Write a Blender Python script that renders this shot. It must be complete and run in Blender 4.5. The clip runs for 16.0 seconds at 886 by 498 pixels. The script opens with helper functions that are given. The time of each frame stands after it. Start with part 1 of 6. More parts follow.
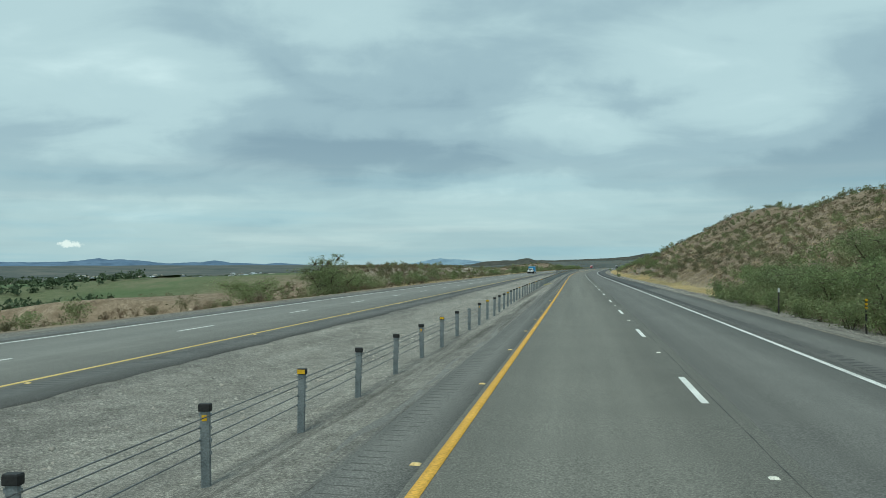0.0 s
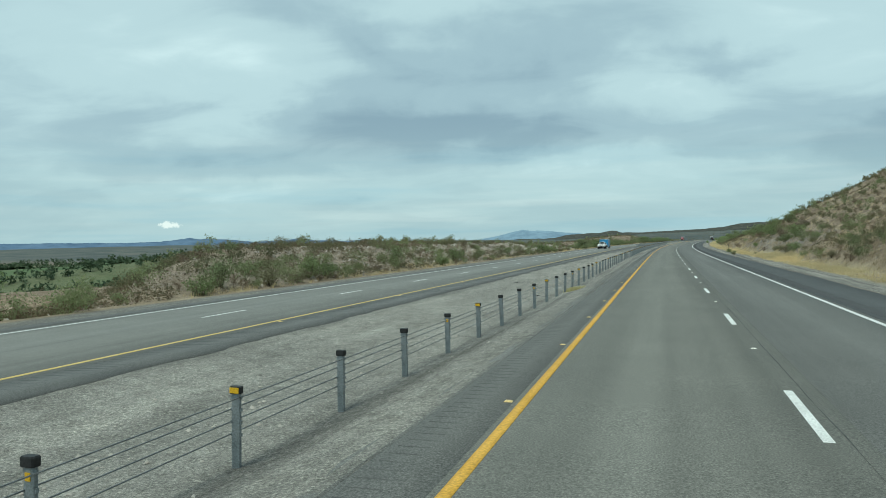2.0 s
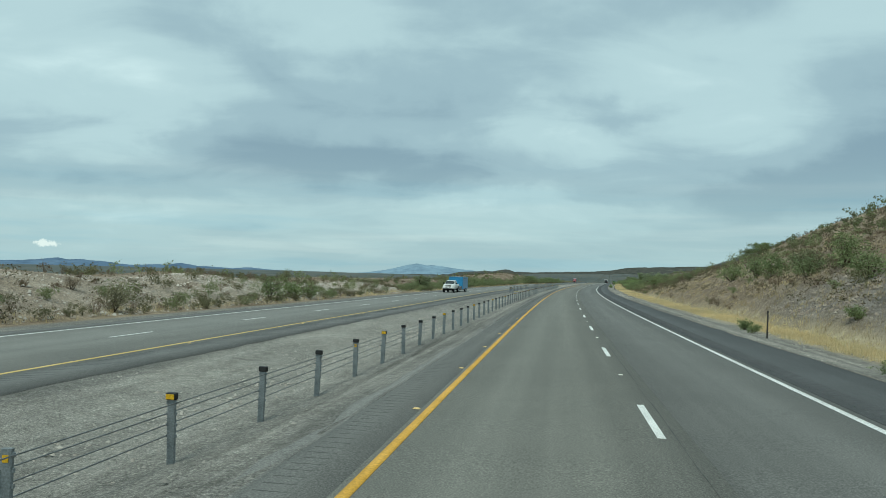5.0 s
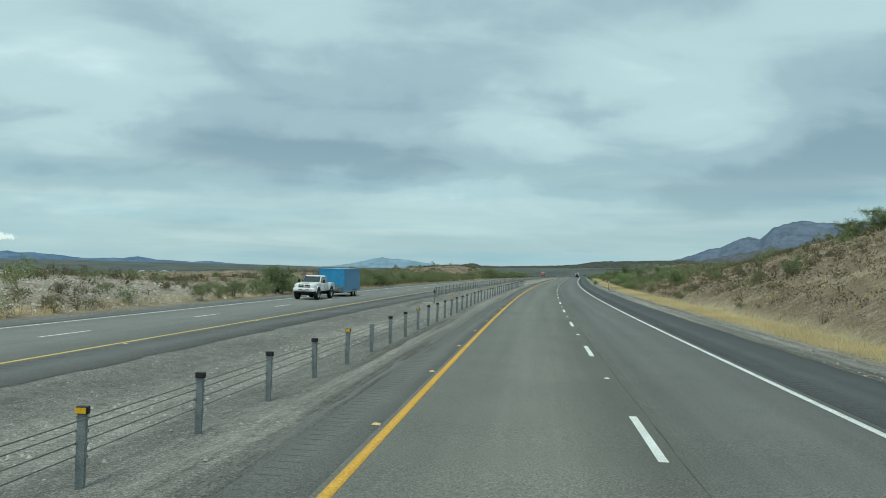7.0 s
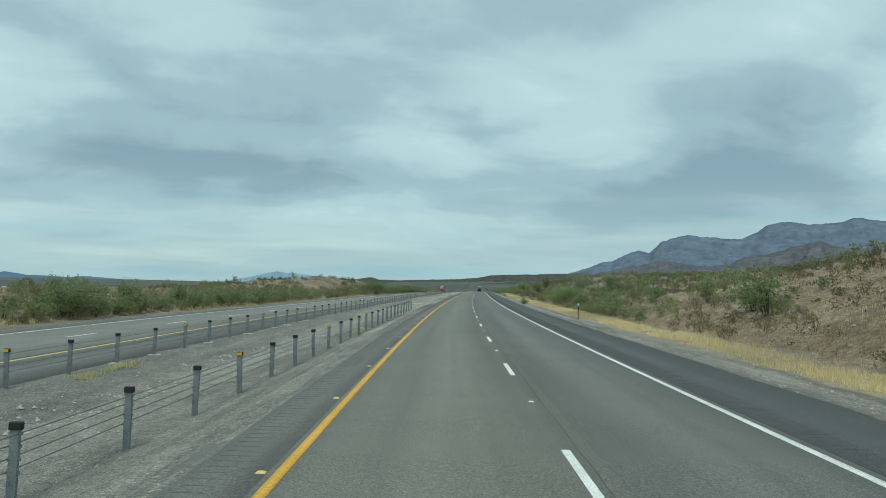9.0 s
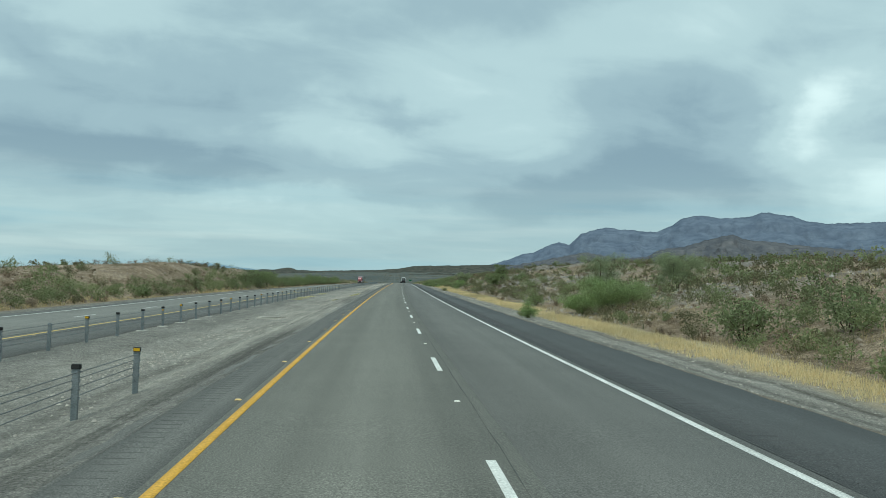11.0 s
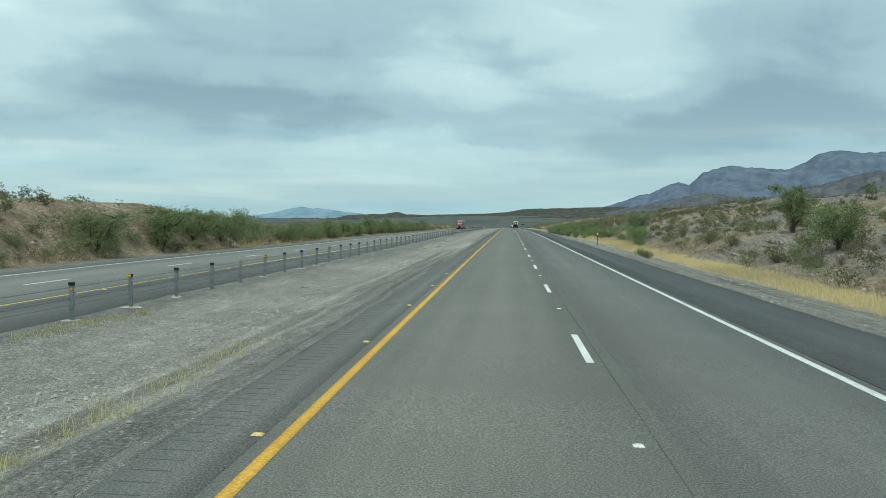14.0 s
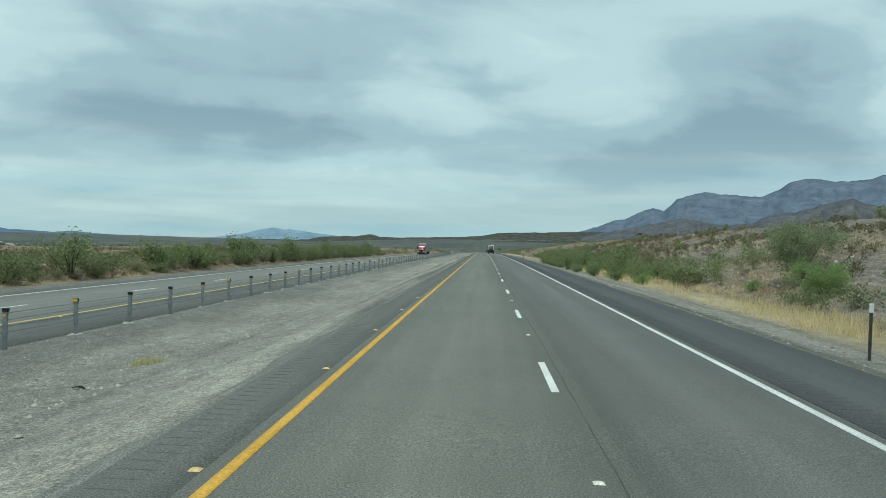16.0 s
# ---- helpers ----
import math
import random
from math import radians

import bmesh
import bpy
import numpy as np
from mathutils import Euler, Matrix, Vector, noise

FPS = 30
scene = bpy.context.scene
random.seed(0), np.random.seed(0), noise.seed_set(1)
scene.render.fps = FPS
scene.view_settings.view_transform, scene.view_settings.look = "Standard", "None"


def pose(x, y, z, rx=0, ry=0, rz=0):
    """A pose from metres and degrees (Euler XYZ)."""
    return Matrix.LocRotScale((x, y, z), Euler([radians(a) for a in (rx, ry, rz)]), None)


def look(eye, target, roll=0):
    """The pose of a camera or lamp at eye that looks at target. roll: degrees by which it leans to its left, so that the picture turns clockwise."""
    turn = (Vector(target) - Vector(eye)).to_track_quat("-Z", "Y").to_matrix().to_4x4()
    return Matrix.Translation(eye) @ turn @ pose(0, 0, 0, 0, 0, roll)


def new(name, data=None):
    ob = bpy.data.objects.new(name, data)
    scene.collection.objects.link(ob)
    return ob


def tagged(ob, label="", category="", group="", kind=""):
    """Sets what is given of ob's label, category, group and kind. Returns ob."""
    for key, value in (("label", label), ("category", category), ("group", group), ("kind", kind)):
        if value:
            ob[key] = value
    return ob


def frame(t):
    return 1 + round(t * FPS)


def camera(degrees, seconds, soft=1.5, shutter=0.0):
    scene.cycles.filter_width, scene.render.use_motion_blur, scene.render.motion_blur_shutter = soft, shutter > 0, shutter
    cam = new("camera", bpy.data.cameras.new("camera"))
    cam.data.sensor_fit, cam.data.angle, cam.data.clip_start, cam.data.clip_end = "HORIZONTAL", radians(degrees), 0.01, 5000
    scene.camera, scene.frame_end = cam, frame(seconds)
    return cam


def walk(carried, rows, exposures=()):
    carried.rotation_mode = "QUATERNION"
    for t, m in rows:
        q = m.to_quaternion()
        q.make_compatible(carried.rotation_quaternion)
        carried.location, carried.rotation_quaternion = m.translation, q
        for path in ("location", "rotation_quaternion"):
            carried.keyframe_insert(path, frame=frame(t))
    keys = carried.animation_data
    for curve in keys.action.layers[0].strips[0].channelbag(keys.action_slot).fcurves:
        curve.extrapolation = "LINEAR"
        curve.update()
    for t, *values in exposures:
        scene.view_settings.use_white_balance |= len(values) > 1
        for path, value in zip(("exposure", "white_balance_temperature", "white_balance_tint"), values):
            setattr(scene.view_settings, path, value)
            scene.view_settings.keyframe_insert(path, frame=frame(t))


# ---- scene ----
FIELD_OF_VIEW = 62.15
cam = camera(FIELD_OF_VIEW, 16.0, soft=0.8)
PATH = [
    (0.0, pose(1.793, 1.125, 2.356, 90.811, -0.074, 6.029)),
    (0.5, pose(3.090, 17.142, 2.225, 90.235, 0.172, 7.217)),
    (1.0, pose(4.390, 33.304, 2.103, 89.401, 0.860, 9.307)),
    (1.5, pose(5.702, 49.667, 1.969, 88.688, 1.051, 11.674)),
    (2.0, pose(7.082, 65.845, 1.807, 88.889, 0.912, 12.570)),
    (2.5, pose(8.350, 81.908, 1.619, 89.915, -0.115, 11.412)),
    (3.0, pose(9.602, 97.823, 1.489, 91.110, -1.188, 9.227)),
    (3.5, pose(10.805, 113.633, 1.339, 91.824, -1.815, 7.196)),
    (4.0, pose(11.928, 129.445, 1.188, 92.010, -1.694, 5.624)),
    (4.5, pose(13.085, 145.185, 1.033, 91.919, -1.644, 4.978)),
    (5.0, pose(14.287, 160.820, 0.877, 91.578, -1.614, 4.536)),
    (5.5, pose(15.516, 176.409, 0.723, 91.164, -1.600, 4.182)),
    (6.0, pose(16.753, 192.010, 0.573, 90.855, -1.601, 3.799)),
    (6.5, pose(17.983, 207.682, 0.430, 90.829, -1.612, 3.271)),
    (7.0, pose(19.232, 223.406, 0.295, 91.178, -1.642, 1.992)),
    (7.5, pose(20.568, 239.040, 0.179, 91.445, -1.701, 0.476)),
    (8.0, pose(21.964, 254.620, 0.050, 91.646, -1.678, -0.993)),
    (8.5, pose(23.526, 270.217, -0.071, 91.918, -1.537, -2.929)),
    (9.0, pose(25.196, 285.889, -0.219, 92.484, -1.377, -5.865)),
    (9.5, pose(27.010, 301.489, -0.320, 92.800, -0.805, -8.480)),
    (10.0, pose(28.922, 317.031, -0.432, 92.768, -0.777, -9.811)),
    (10.5, pose(30.917, 332.473, -0.560, 92.439, -1.116, -11.053)),
    (11.0, pose(32.974, 347.817, -0.685, 91.938, -1.596, -12.001)),
    (11.5, pose(35.075, 363.065, -0.791, 91.388, -1.995, -12.451)),
    (12.0, pose(37.199, 378.219, -0.857, 90.914, -2.087, -12.199)),
    (12.5, pose(39.354, 393.325, -0.898, 90.127, -1.816, -10.856)),
    (13.0, pose(41.496, 408.197, -1.003, 89.204, -1.444, -8.908)),
    (13.5, pose(43.639, 423.198, -1.121, 88.098, -1.321, -5.965)),
    (14.0, pose(45.815, 438.423, -1.256, 87.350, -1.060, -3.519)),
    (14.5, pose(48.066, 453.834, -1.363, 87.320, -0.820, -2.638)),
    (15.0, pose(50.451, 468.873, -1.437, 87.901, -0.640, -3.366)),
    (15.5, pose(52.832, 483.919, -1.537, 88.686, -1.494, -4.670)),
    (16.0, pose(55.252, 499.014, -1.640, 89.201, -1.784, -5.462)),
]
walk(cam, PATH, exposures=[(0.0, 0.28, 6400, -3), (0.5, 0.32, 6400, -3), (1.0, 0.34, 6400, -3), (1.5, 0.37, 6400, -3), (2.0, 0.37, 6400, -3), (2.5, 0.33, 6400, -3), (3.0, 0.29, 6400, -3),
                           (4.0, 0.28, 6400, -3), (6.3, 0.31, 6400, -3), (9.7, 0.29, 6400, -3), (12.0, 0.33, 6400, -3), (12.5, 0.36, 6400, -3), (14.0, 0.42, 6400, -3), (15.0, 0.40, 6400, -3), (16.0, 0.34, 6400, -3)])

# ---- world and light: an even overcast with brighter seams between the cloud banks ----
SUN_ELEVATION, SUN_TURN = 62.0, 200.0
world = bpy.data.worlds.new("overcast_sky")
scene.world = world
world.use_nodes = True
wt = world.node_tree
wt.nodes.clear()


def wnode(kind, **inputs):
    n = wt.nodes.new(kind)
    for key, value in inputs.items():
        n.inputs[key.replace("_", " ")].default_value = value
    return n


def wlink(a, b):
    wt.links.new(a, b)


w_out = wnode("ShaderNodeOutputWorld")
w_bg = wnode("ShaderNodeBackground", Strength=1.0)
w_sky = wnode("ShaderNodeTexSky")
w_sky.sky_type = "NISHITA"
w_sky.sun_disc = False
w_sky.sun_elevation = radians(SUN_ELEVATION)
w_sky.sun_rotation = radians(SUN_TURN)
w_scale = wnode("ShaderNodeVectorMath")
w_scale.operation = "SCALE"
w_scale.inputs["Scale"].default_value = 0.10
wlink(w_sky.outputs[0], w_scale.inputs[0])
w_co = wnode("ShaderNodeTexCoord")
w_sep = wnode("ShaderNodeSeparateXYZ")
wlink(w_co.outputs["Generated"], w_sep.inputs[0])
w_up = wnode("ShaderNodeMath")
w_up.operation = "MAXIMUM"
w_up.inputs[1].default_value = 0.0
wlink(w_sep.outputs[2], w_up.inputs[0])
w_lift = wnode("ShaderNodeMath")
w_lift.operation = "ADD"
w_lift.inputs[1].default_value = 0.24
wlink(w_up.outputs[0], w_lift.inputs[0])


def over(axis):
    n = wnode("ShaderNodeMath")
    n.operation = "DIVIDE"
    wlink(w_sep.outputs[axis], n.inputs[0])
    wlink(w_lift.outputs[0], n.inputs[1])
    return n


w_flat = wnode("ShaderNodeCombineXYZ")
wlink(over(0).outputs[0], w_flat.inputs[0])
wlink(over(1).outputs[0], w_flat.inputs[1])


def cloud(scale, detail, rough, distort, shift, squeeze):
    m = wnode("ShaderNodeMapping")
    m.inputs["Location"].default_value = shift
    m.inputs["Rotation"].default_value = (0, 0, radians(-14))
    m.inputs["Scale"].default_value = squeeze
    wlink(w_flat.outputs[0], m.inputs["Vector"])
    n = wnode("ShaderNodeTexNoise", Scale=scale, Detail=detail, Roughness=rough, Distortion=distort)
    wlink(m.outputs[0], n.inputs["Vector"])
    return n


def wramp(source, stops):
    n = wnode("ShaderNodeValToRGB")
    el = n.color_ramp.elements
    while len(el) < len(stops):
        el.new(0.5)
    for e, (pos, col) in zip(el, stops):
        e.position, e.color = pos, (*col, 1)
    n.color_ramp.interpolation = "EASE"
    wlink(source, n.inputs[0])
    return n


def wmix(kind, fac, a, b):
    n = wnode("ShaderNodeMix")
    n.data_type, n.blend_type = "RGBA", kind
    for socket, value in ((n.inputs[0], fac), (n.inputs[6], a), (n.inputs[7], b)):
        if hasattr(value, "links"):
            wlink(value, socket)
        else:
            socket.default_value = value
    return n


big = cloud(1.25, 3, 0.42, 0.25, (3.1, 0.4, 0), (0.62, 0.90, 1))
small = cloud(3.9, 7, 0.54, 0.40, (0.7, 2.2, 1.0), (0.65, 0.9, 1))
w_sum = wnode("ShaderNodeMix")
w_sum.inputs[0].default_value = 0.40
wlink(big.outputs[0], w_sum.inputs[2])
wlink(small.outputs[0], w_sum.inputs[3])


def wmath(kind, a, b=0.0):
    n = wnode("ShaderNodeMath")
    n.operation = kind
    for socket, value in zip(n.inputs, (a, b)):
        if hasattr(value, "links"):
            wlink(value, socket)
        else:
            socket.default_value = value
    return n.outputs[0]


# bearing (left of north is positive) and height over the horizon in degrees, a little frayed
fray = wnode("ShaderNodeTexNoise", Scale=9.0, Detail=5, Roughness=0.55)
wlink(w_co.outputs["Generated"], fray.inputs["Vector"])
fray_sep = wnode("ShaderNodeSeparateColor")
wlink(fray.outputs["Color"], fray_sep.inputs[0])
w_az = wmath("MULTIPLY", wmath("ARCTAN2", wmath("MULTIPLY", w_sep.outputs[0], -1.0), w_sep.outputs[1]), 57.2958)
w_el = wmath("MULTIPLY", wmath("ARCSINE", w_sep.outputs[2]), 57.2958)
w_az = wmath("ADD", w_az, wmath("MULTIPLY", wmath("SUBTRACT", fray_sep.outputs[0], 0.5), 9.0))
w_el = wmath("ADD", w_el, wmath("MULTIPLY", wmath("SUBTRACT", fray_sep.outputs[1], 0.5), 4.0))


def bank(az, el, wide, high, tilt, amount):
    """One soft cloud bank: bearing, height, half width, half height and lean in degrees, and how much it brightens the deck."""
    c, q = math.cos(radians(tilt)), math.sin(radians(tilt))
    da, de = wmath("SUBTRACT", w_az, az), wmath("SUBTRACT", w_el, el)
    u = wmath("ADD", wmath("MULTIPLY", da, c / wide), wmath("MULTIPLY", de, q / wide))
    v = wmath("ADD", wmath("MULTIPLY", da, -q / high), wmath("MULTIPLY", de, c / high))
    r = wmath("ADD", wmath("MULTIPLY", u, u), wmath("MULTIPLY", v, v))
    return wmath("MULTIPLY", wmath("EXPONENT", wmath("MULTIPLY", r, -0.7)), amount)


BRIGHT_BANKS = [(29, 13, 8, 3.4, 0, 0.075), (13.5, 18.5, 6.5, 2.3, 0, 0.10), (-13.5, 17, 7.5, 3, 0, 0.03), (-16.5, 12.5, 4.2, 4.5, 0, 0.03), (-4.7, 10.2, 3.5, 0.7, 0, 0.05), (32, 3.6, 8, 0.6, -2, 0.07),
                (2.5, 4.4, 7, 1.3, 0, 0.08), (-31, 18, 6, 3, 0, 0.06), (-39.5, 12.6, 3.6, 1.8, -48, 0.14), (-43, 6.0, 4.5, 2, 0, 0.14), (-11, 4.6, 5, 0.9, 0, 0.05)]
DARK_BANKS = [(17, 14.0, 4.5, 1.1, 22, -0.07), (5, 12.0, 5, 1.3, 0, -0.10), (-7, 12.4, 4.2, 0.9, 4, -0.085), (20, 8.2, 10, 2.4, 0, -0.115), (6.0, 7.4, 8, 1.5, 3, -0.10), (-22, 6.4, 9, 1.7, 0, -0.12),
              (29, 5.8, 6, 1.0, 0, -0.08), (-29.5, 11.2, 5, 3.6, 20, -0.13), (-7, 6.2, 4, 1.0, 0, -0.05), (-16, 21, 9, 1.8, 0, -0.05)]
deck = wmath("ADD", wmath("MULTIPLY", w_sum.outputs[0], 0.55), 0.236)
for row in BRIGHT_BANKS + DARK_BANKS:
    deck = wmath("ADD", deck, bank(*row))
banks = wramp(deck, [(0.36, (0.215, 0.300, 0.375)), (0.46, (0.310, 0.412, 0.480)), (0.55, (0.43, 0.548, 0.60)), (0.69, (0.69, 0.810, 0.845))])
low = wramp(w_up.outputs[0], [(0.0, (1, 1, 1)), (0.055, (0.75, 0.75, 0.75)), (0.16, (0, 0, 0))])
bars = wnode("ShaderNodeMapping")
bars.inputs["Scale"].default_value = (1.6, 1.6, 26.0)
wlink(w_co.outputs["Generated"], bars.inputs["Vector"])
bar_noise = wnode("ShaderNodeTexNoise", Scale=1.3, Detail=5, Roughness=0.5)
wlink(bars.outputs[0], bar_noise.inputs["Vector"])
seam = wramp(bar_noise.outputs[0], [(0.34, (0.270, 0.430, 0.515)), (0.50, (0.345, 0.470, 0.522)), (0.66, (0.450, 0.552, 0.585))])
pale = wmix("MIX", low.outputs[0], banks.outputs[0], seam.outputs[0])
pale_fac = wnode("ShaderNodeMath")
pale_fac.operation = "MULTIPLY"
pale_fac.inputs[1].default_value = 0.72
wlink(low.outputs[0], pale_fac.inputs[0])
wlink(pale_fac.outputs[0], pale.inputs[0])


def along(direction):
    n = wnode("ShaderNodeVectorMath")
    n.operation = "DOT_PRODUCT"
    wlink(w_co.outputs["Generated"], n.inputs[0])
    n.inputs[1].default_value = direction
    return n.outputs["Value"]


# one small white cumulus low over the valley
puff_noise = wnode("ShaderNodeTexNoise", Scale=160.0, Detail=4, Roughness=0.6)
wlink(w_co.outputs["Generated"], puff_noise.inputs["Vector"])
puff_u = wmath("POWER", wmath("ABSOLUTE", wmath("DIVIDE", along((0.839, 0.544, 0.0)), 0.0150), 0.0), 2.0)
puff_v = wmath("POWER", wmath("ABSOLUTE", wmath("DIVIDE", wmath("SUBTRACT", w_sep.outputs[2], 0.0178), 0.0052), 0.0), 2.0)
puff_r = wmath("ADD", wmath("ADD", puff_u, puff_v), wmath("MULTIPLY", wmath("SUBTRACT", puff_noise.outputs[0], 0.5), 2.4))
puff_side = wmath("GREATER_THAN", along((-0.544, 0.839, 0.0)), 0.5)
puff_edge = wramp(puff_r, [(0.25, (1, 1, 1)), (1.0, (0, 0, 0))])
puff = wmix("MIX", wmath("MULTIPLY", puff_edge.outputs[0], wmath("MULTIPLY", puff_side, 0.85)), pale.outputs[2], (0.74, 0.80, 0.80, 1))
w_all = wmix("MIX", 0.93, w_scale.outputs[0], puff.outputs[2])
wlink(w_all.outputs[2], w_bg.inputs["Color"])
wlink(w_bg.outputs[0], w_out.inputs[0])

sun_data = bpy.data.lights.new("sun", "SUN")
sun_data.energy, sun_data.angle, sun_data.color = 1.5, radians(14), (1.0, 0.97, 0.90)
sun = new("sun", sun_data)
sun.matrix_world = look((0, 0, 300), (0, 0, 0)) @ Matrix.Identity(4)
sun.rotation_euler = Euler((radians(90 - SUN_ELEVATION), 0, radians(180 - SUN_TURN)))

# ---- the line of the road: curvature and vertical curvature every 60 m from s = -60 ----
BEND = [2.18, 1.40, 0.61, -0.24, -1.42, -2.86, -4.17, -2.83, -1.44, -0.47, -0.08, 0.24, 0.51, 0.5, 0.3, 0.1, 0, 0, 0, 0, 0, 0, 0, 0, 0, 0, 0]
DIP = [0.12, 0.12, -0.28, -1.41, 0.92, 3.06, 2.09, -0.33, 0.08, 0.08, -2.04, -3.77, -3.6, -1.5, 0, -1.5, -5, -7, -4, 0, 0, 0, 0, 0, 0, 0, 0]
KN = np.arange(-60, 1501, 60.0)
SS = np.arange(-60, 1500.1, 5.0)


def summed(values):
    return np.concatenate([[0], np.cumsum((values[1:] + values[:-1]) / 2 * 5)])


ZERO = int(np.searchsorted(SS, 0.0))
HEADING = summed(np.interp(SS, KN, np.array(BEND) * 1e-4))
HEADING += radians(-4.605) - HEADING[ZERO]
GRADE = summed(np.interp(SS, KN, np.array(DIP) * 1e-5))
GRADE += -0.00898 - GRADE[ZERO]
mid = (HEADING[1:] + HEADING[:-1]) / 2
RX = np.concatenate([[0], np.cumsum(-np.sin(mid) * 5)])
RY = np.concatenate([[0], np.cumsum(np.cos(mid) * 5)])
RZ = summed(GRADE)
RX, RY, RZ = RX - RX[ZERO], RY - RY[ZERO], RZ - RZ[ZERO]


def line(s):
    """Heading, x, y, z of our yellow line at s metres; straight on past the ends."""
    s = np.asarray(s, float)
    c = np.clip(s, -60, 1500)
    th, x, y, z = (np.interp(c, SS, a) for a in (HEADING, RX, RY, RZ))
    d = s - c
    g = np.where(s < -60, GRADE[0], 0.0)
    return th, x - np.sin(th) * d, y + np.cos(th) * d, z + g * d


def smooth(a, b, v):
    u = np.clip((np.asarray(v, float) - a) / (b - a), 0, 1)
    return u * u * (3 - 2 * u)


# how the other carriageway draws away and drops along the road
AWAY_S = [0, 60, 150, 230, 300, 340, 420, 530, 700]
AWAY = [-0.60, -0.95, -0.85, -1.35, -2.30, -2.30, -2.40, -2.55, -2.55]
DROP_S = [0, 200, 300, 340, 400, 440, 480, 530, 620]
DROP = [-0.11, -0.12, -0.25, -0.20, -0.32, -0.24, -0.25, -0.48, -0.55]


def at(s, lat, dz=0.0):
    """The place s metres along and lat metres right of our yellow line, dz over the road."""
    th, x, y, z = line(s)
    lat = np.asarray(lat, float)
    past = 1 - smooth(20.5, 27, -lat)
    lat, dz = lat + smooth(9.1, 10.0, -lat) * past * np.interp(s, AWAY_S, AWAY), dz + smooth(8.0, 10.0, -lat) * past * np.interp(s, DROP_S, DROP)
    w = smooth(100, 700, np.abs(lat))
    th = th * (1 - w) + radians(-6.5) * w
    return np.stack(np.broadcast_arrays(x + lat * np.cos(th), y + lat * np.sin(th), z + dz), -1)


def hash2(i, j, seed):
    v = np.sin(i * 127.1 + j * 311.7 + seed * 74.7) * 43758.5453
    return v - np.floor(v)


def lumps(x, y, seed=0):
    """Value noise from -1 to 1 with cells of 1 m."""
    i, j = np.floor(x), np.floor(y)
    u, v = x - i, y - j
    u, v = u * u * (3 - 2 * u), v * v * (3 - 2 * v)
    a, b = hash2(i, j, seed), hash2(i + 1, j, seed)
    c, d = hash2(i, j + 1, seed), hash2(i + 1, j + 1, seed)
    return 2 * ((a * (1 - u) + b * u) * (1 - v) + (c * (1 - u) + d * u) * v) - 1


LANE, EDGE = 3.824, 7.63              # our dashed line and our white edge line
OPP = -10.35                          # the other carriageway's yellow line
OPP_DASH, OPP_EDGE = OPP - 3.5, OPP - 6.9
PAVE_L, PAVE_R = -1.38, 10.55         # our paved edge
OPP_L, OPP_R = -18.7, -9.1            # their paved edge
OPP_Z = -0.25

HILL_S = [-400, -60, 60, 117, 150, 190, 215, 240, 266, 290, 340, 390, 430, 470, 510, 545, 590, 630, 670, 740, 900, 1500]
HILL_H = [8, 9.5, 12.3, 13.2, 14.4, 16.4, 16.8, 14.8, 13.6, 11.6, 8.0, 5.6, 5.0, 6.0, 6.6, 6.8, 7.2, 6.6, 5.8, 6.2, 5.0, 4.0]
LEFT_S = [-400, 0, 50, 78, 92, 98, 105, 115, 150, 185, 215, 235, 262, 300, 340, 400, 428, 445, 470, 500, 515, 530, 560, 700, 1500]
LEFT_H = [-5.0, -4.6, -3.6, -2.8, -2.0, -0.2, 1.6, 1.9, 2.1, 2.0, 1.4, 1.5, 0.9, 0.2, 0.7, 0.9, 1.6, 3.0, 3.4, 3.2, 2.0, 0.1, -0.4, 0.2, 0.5]


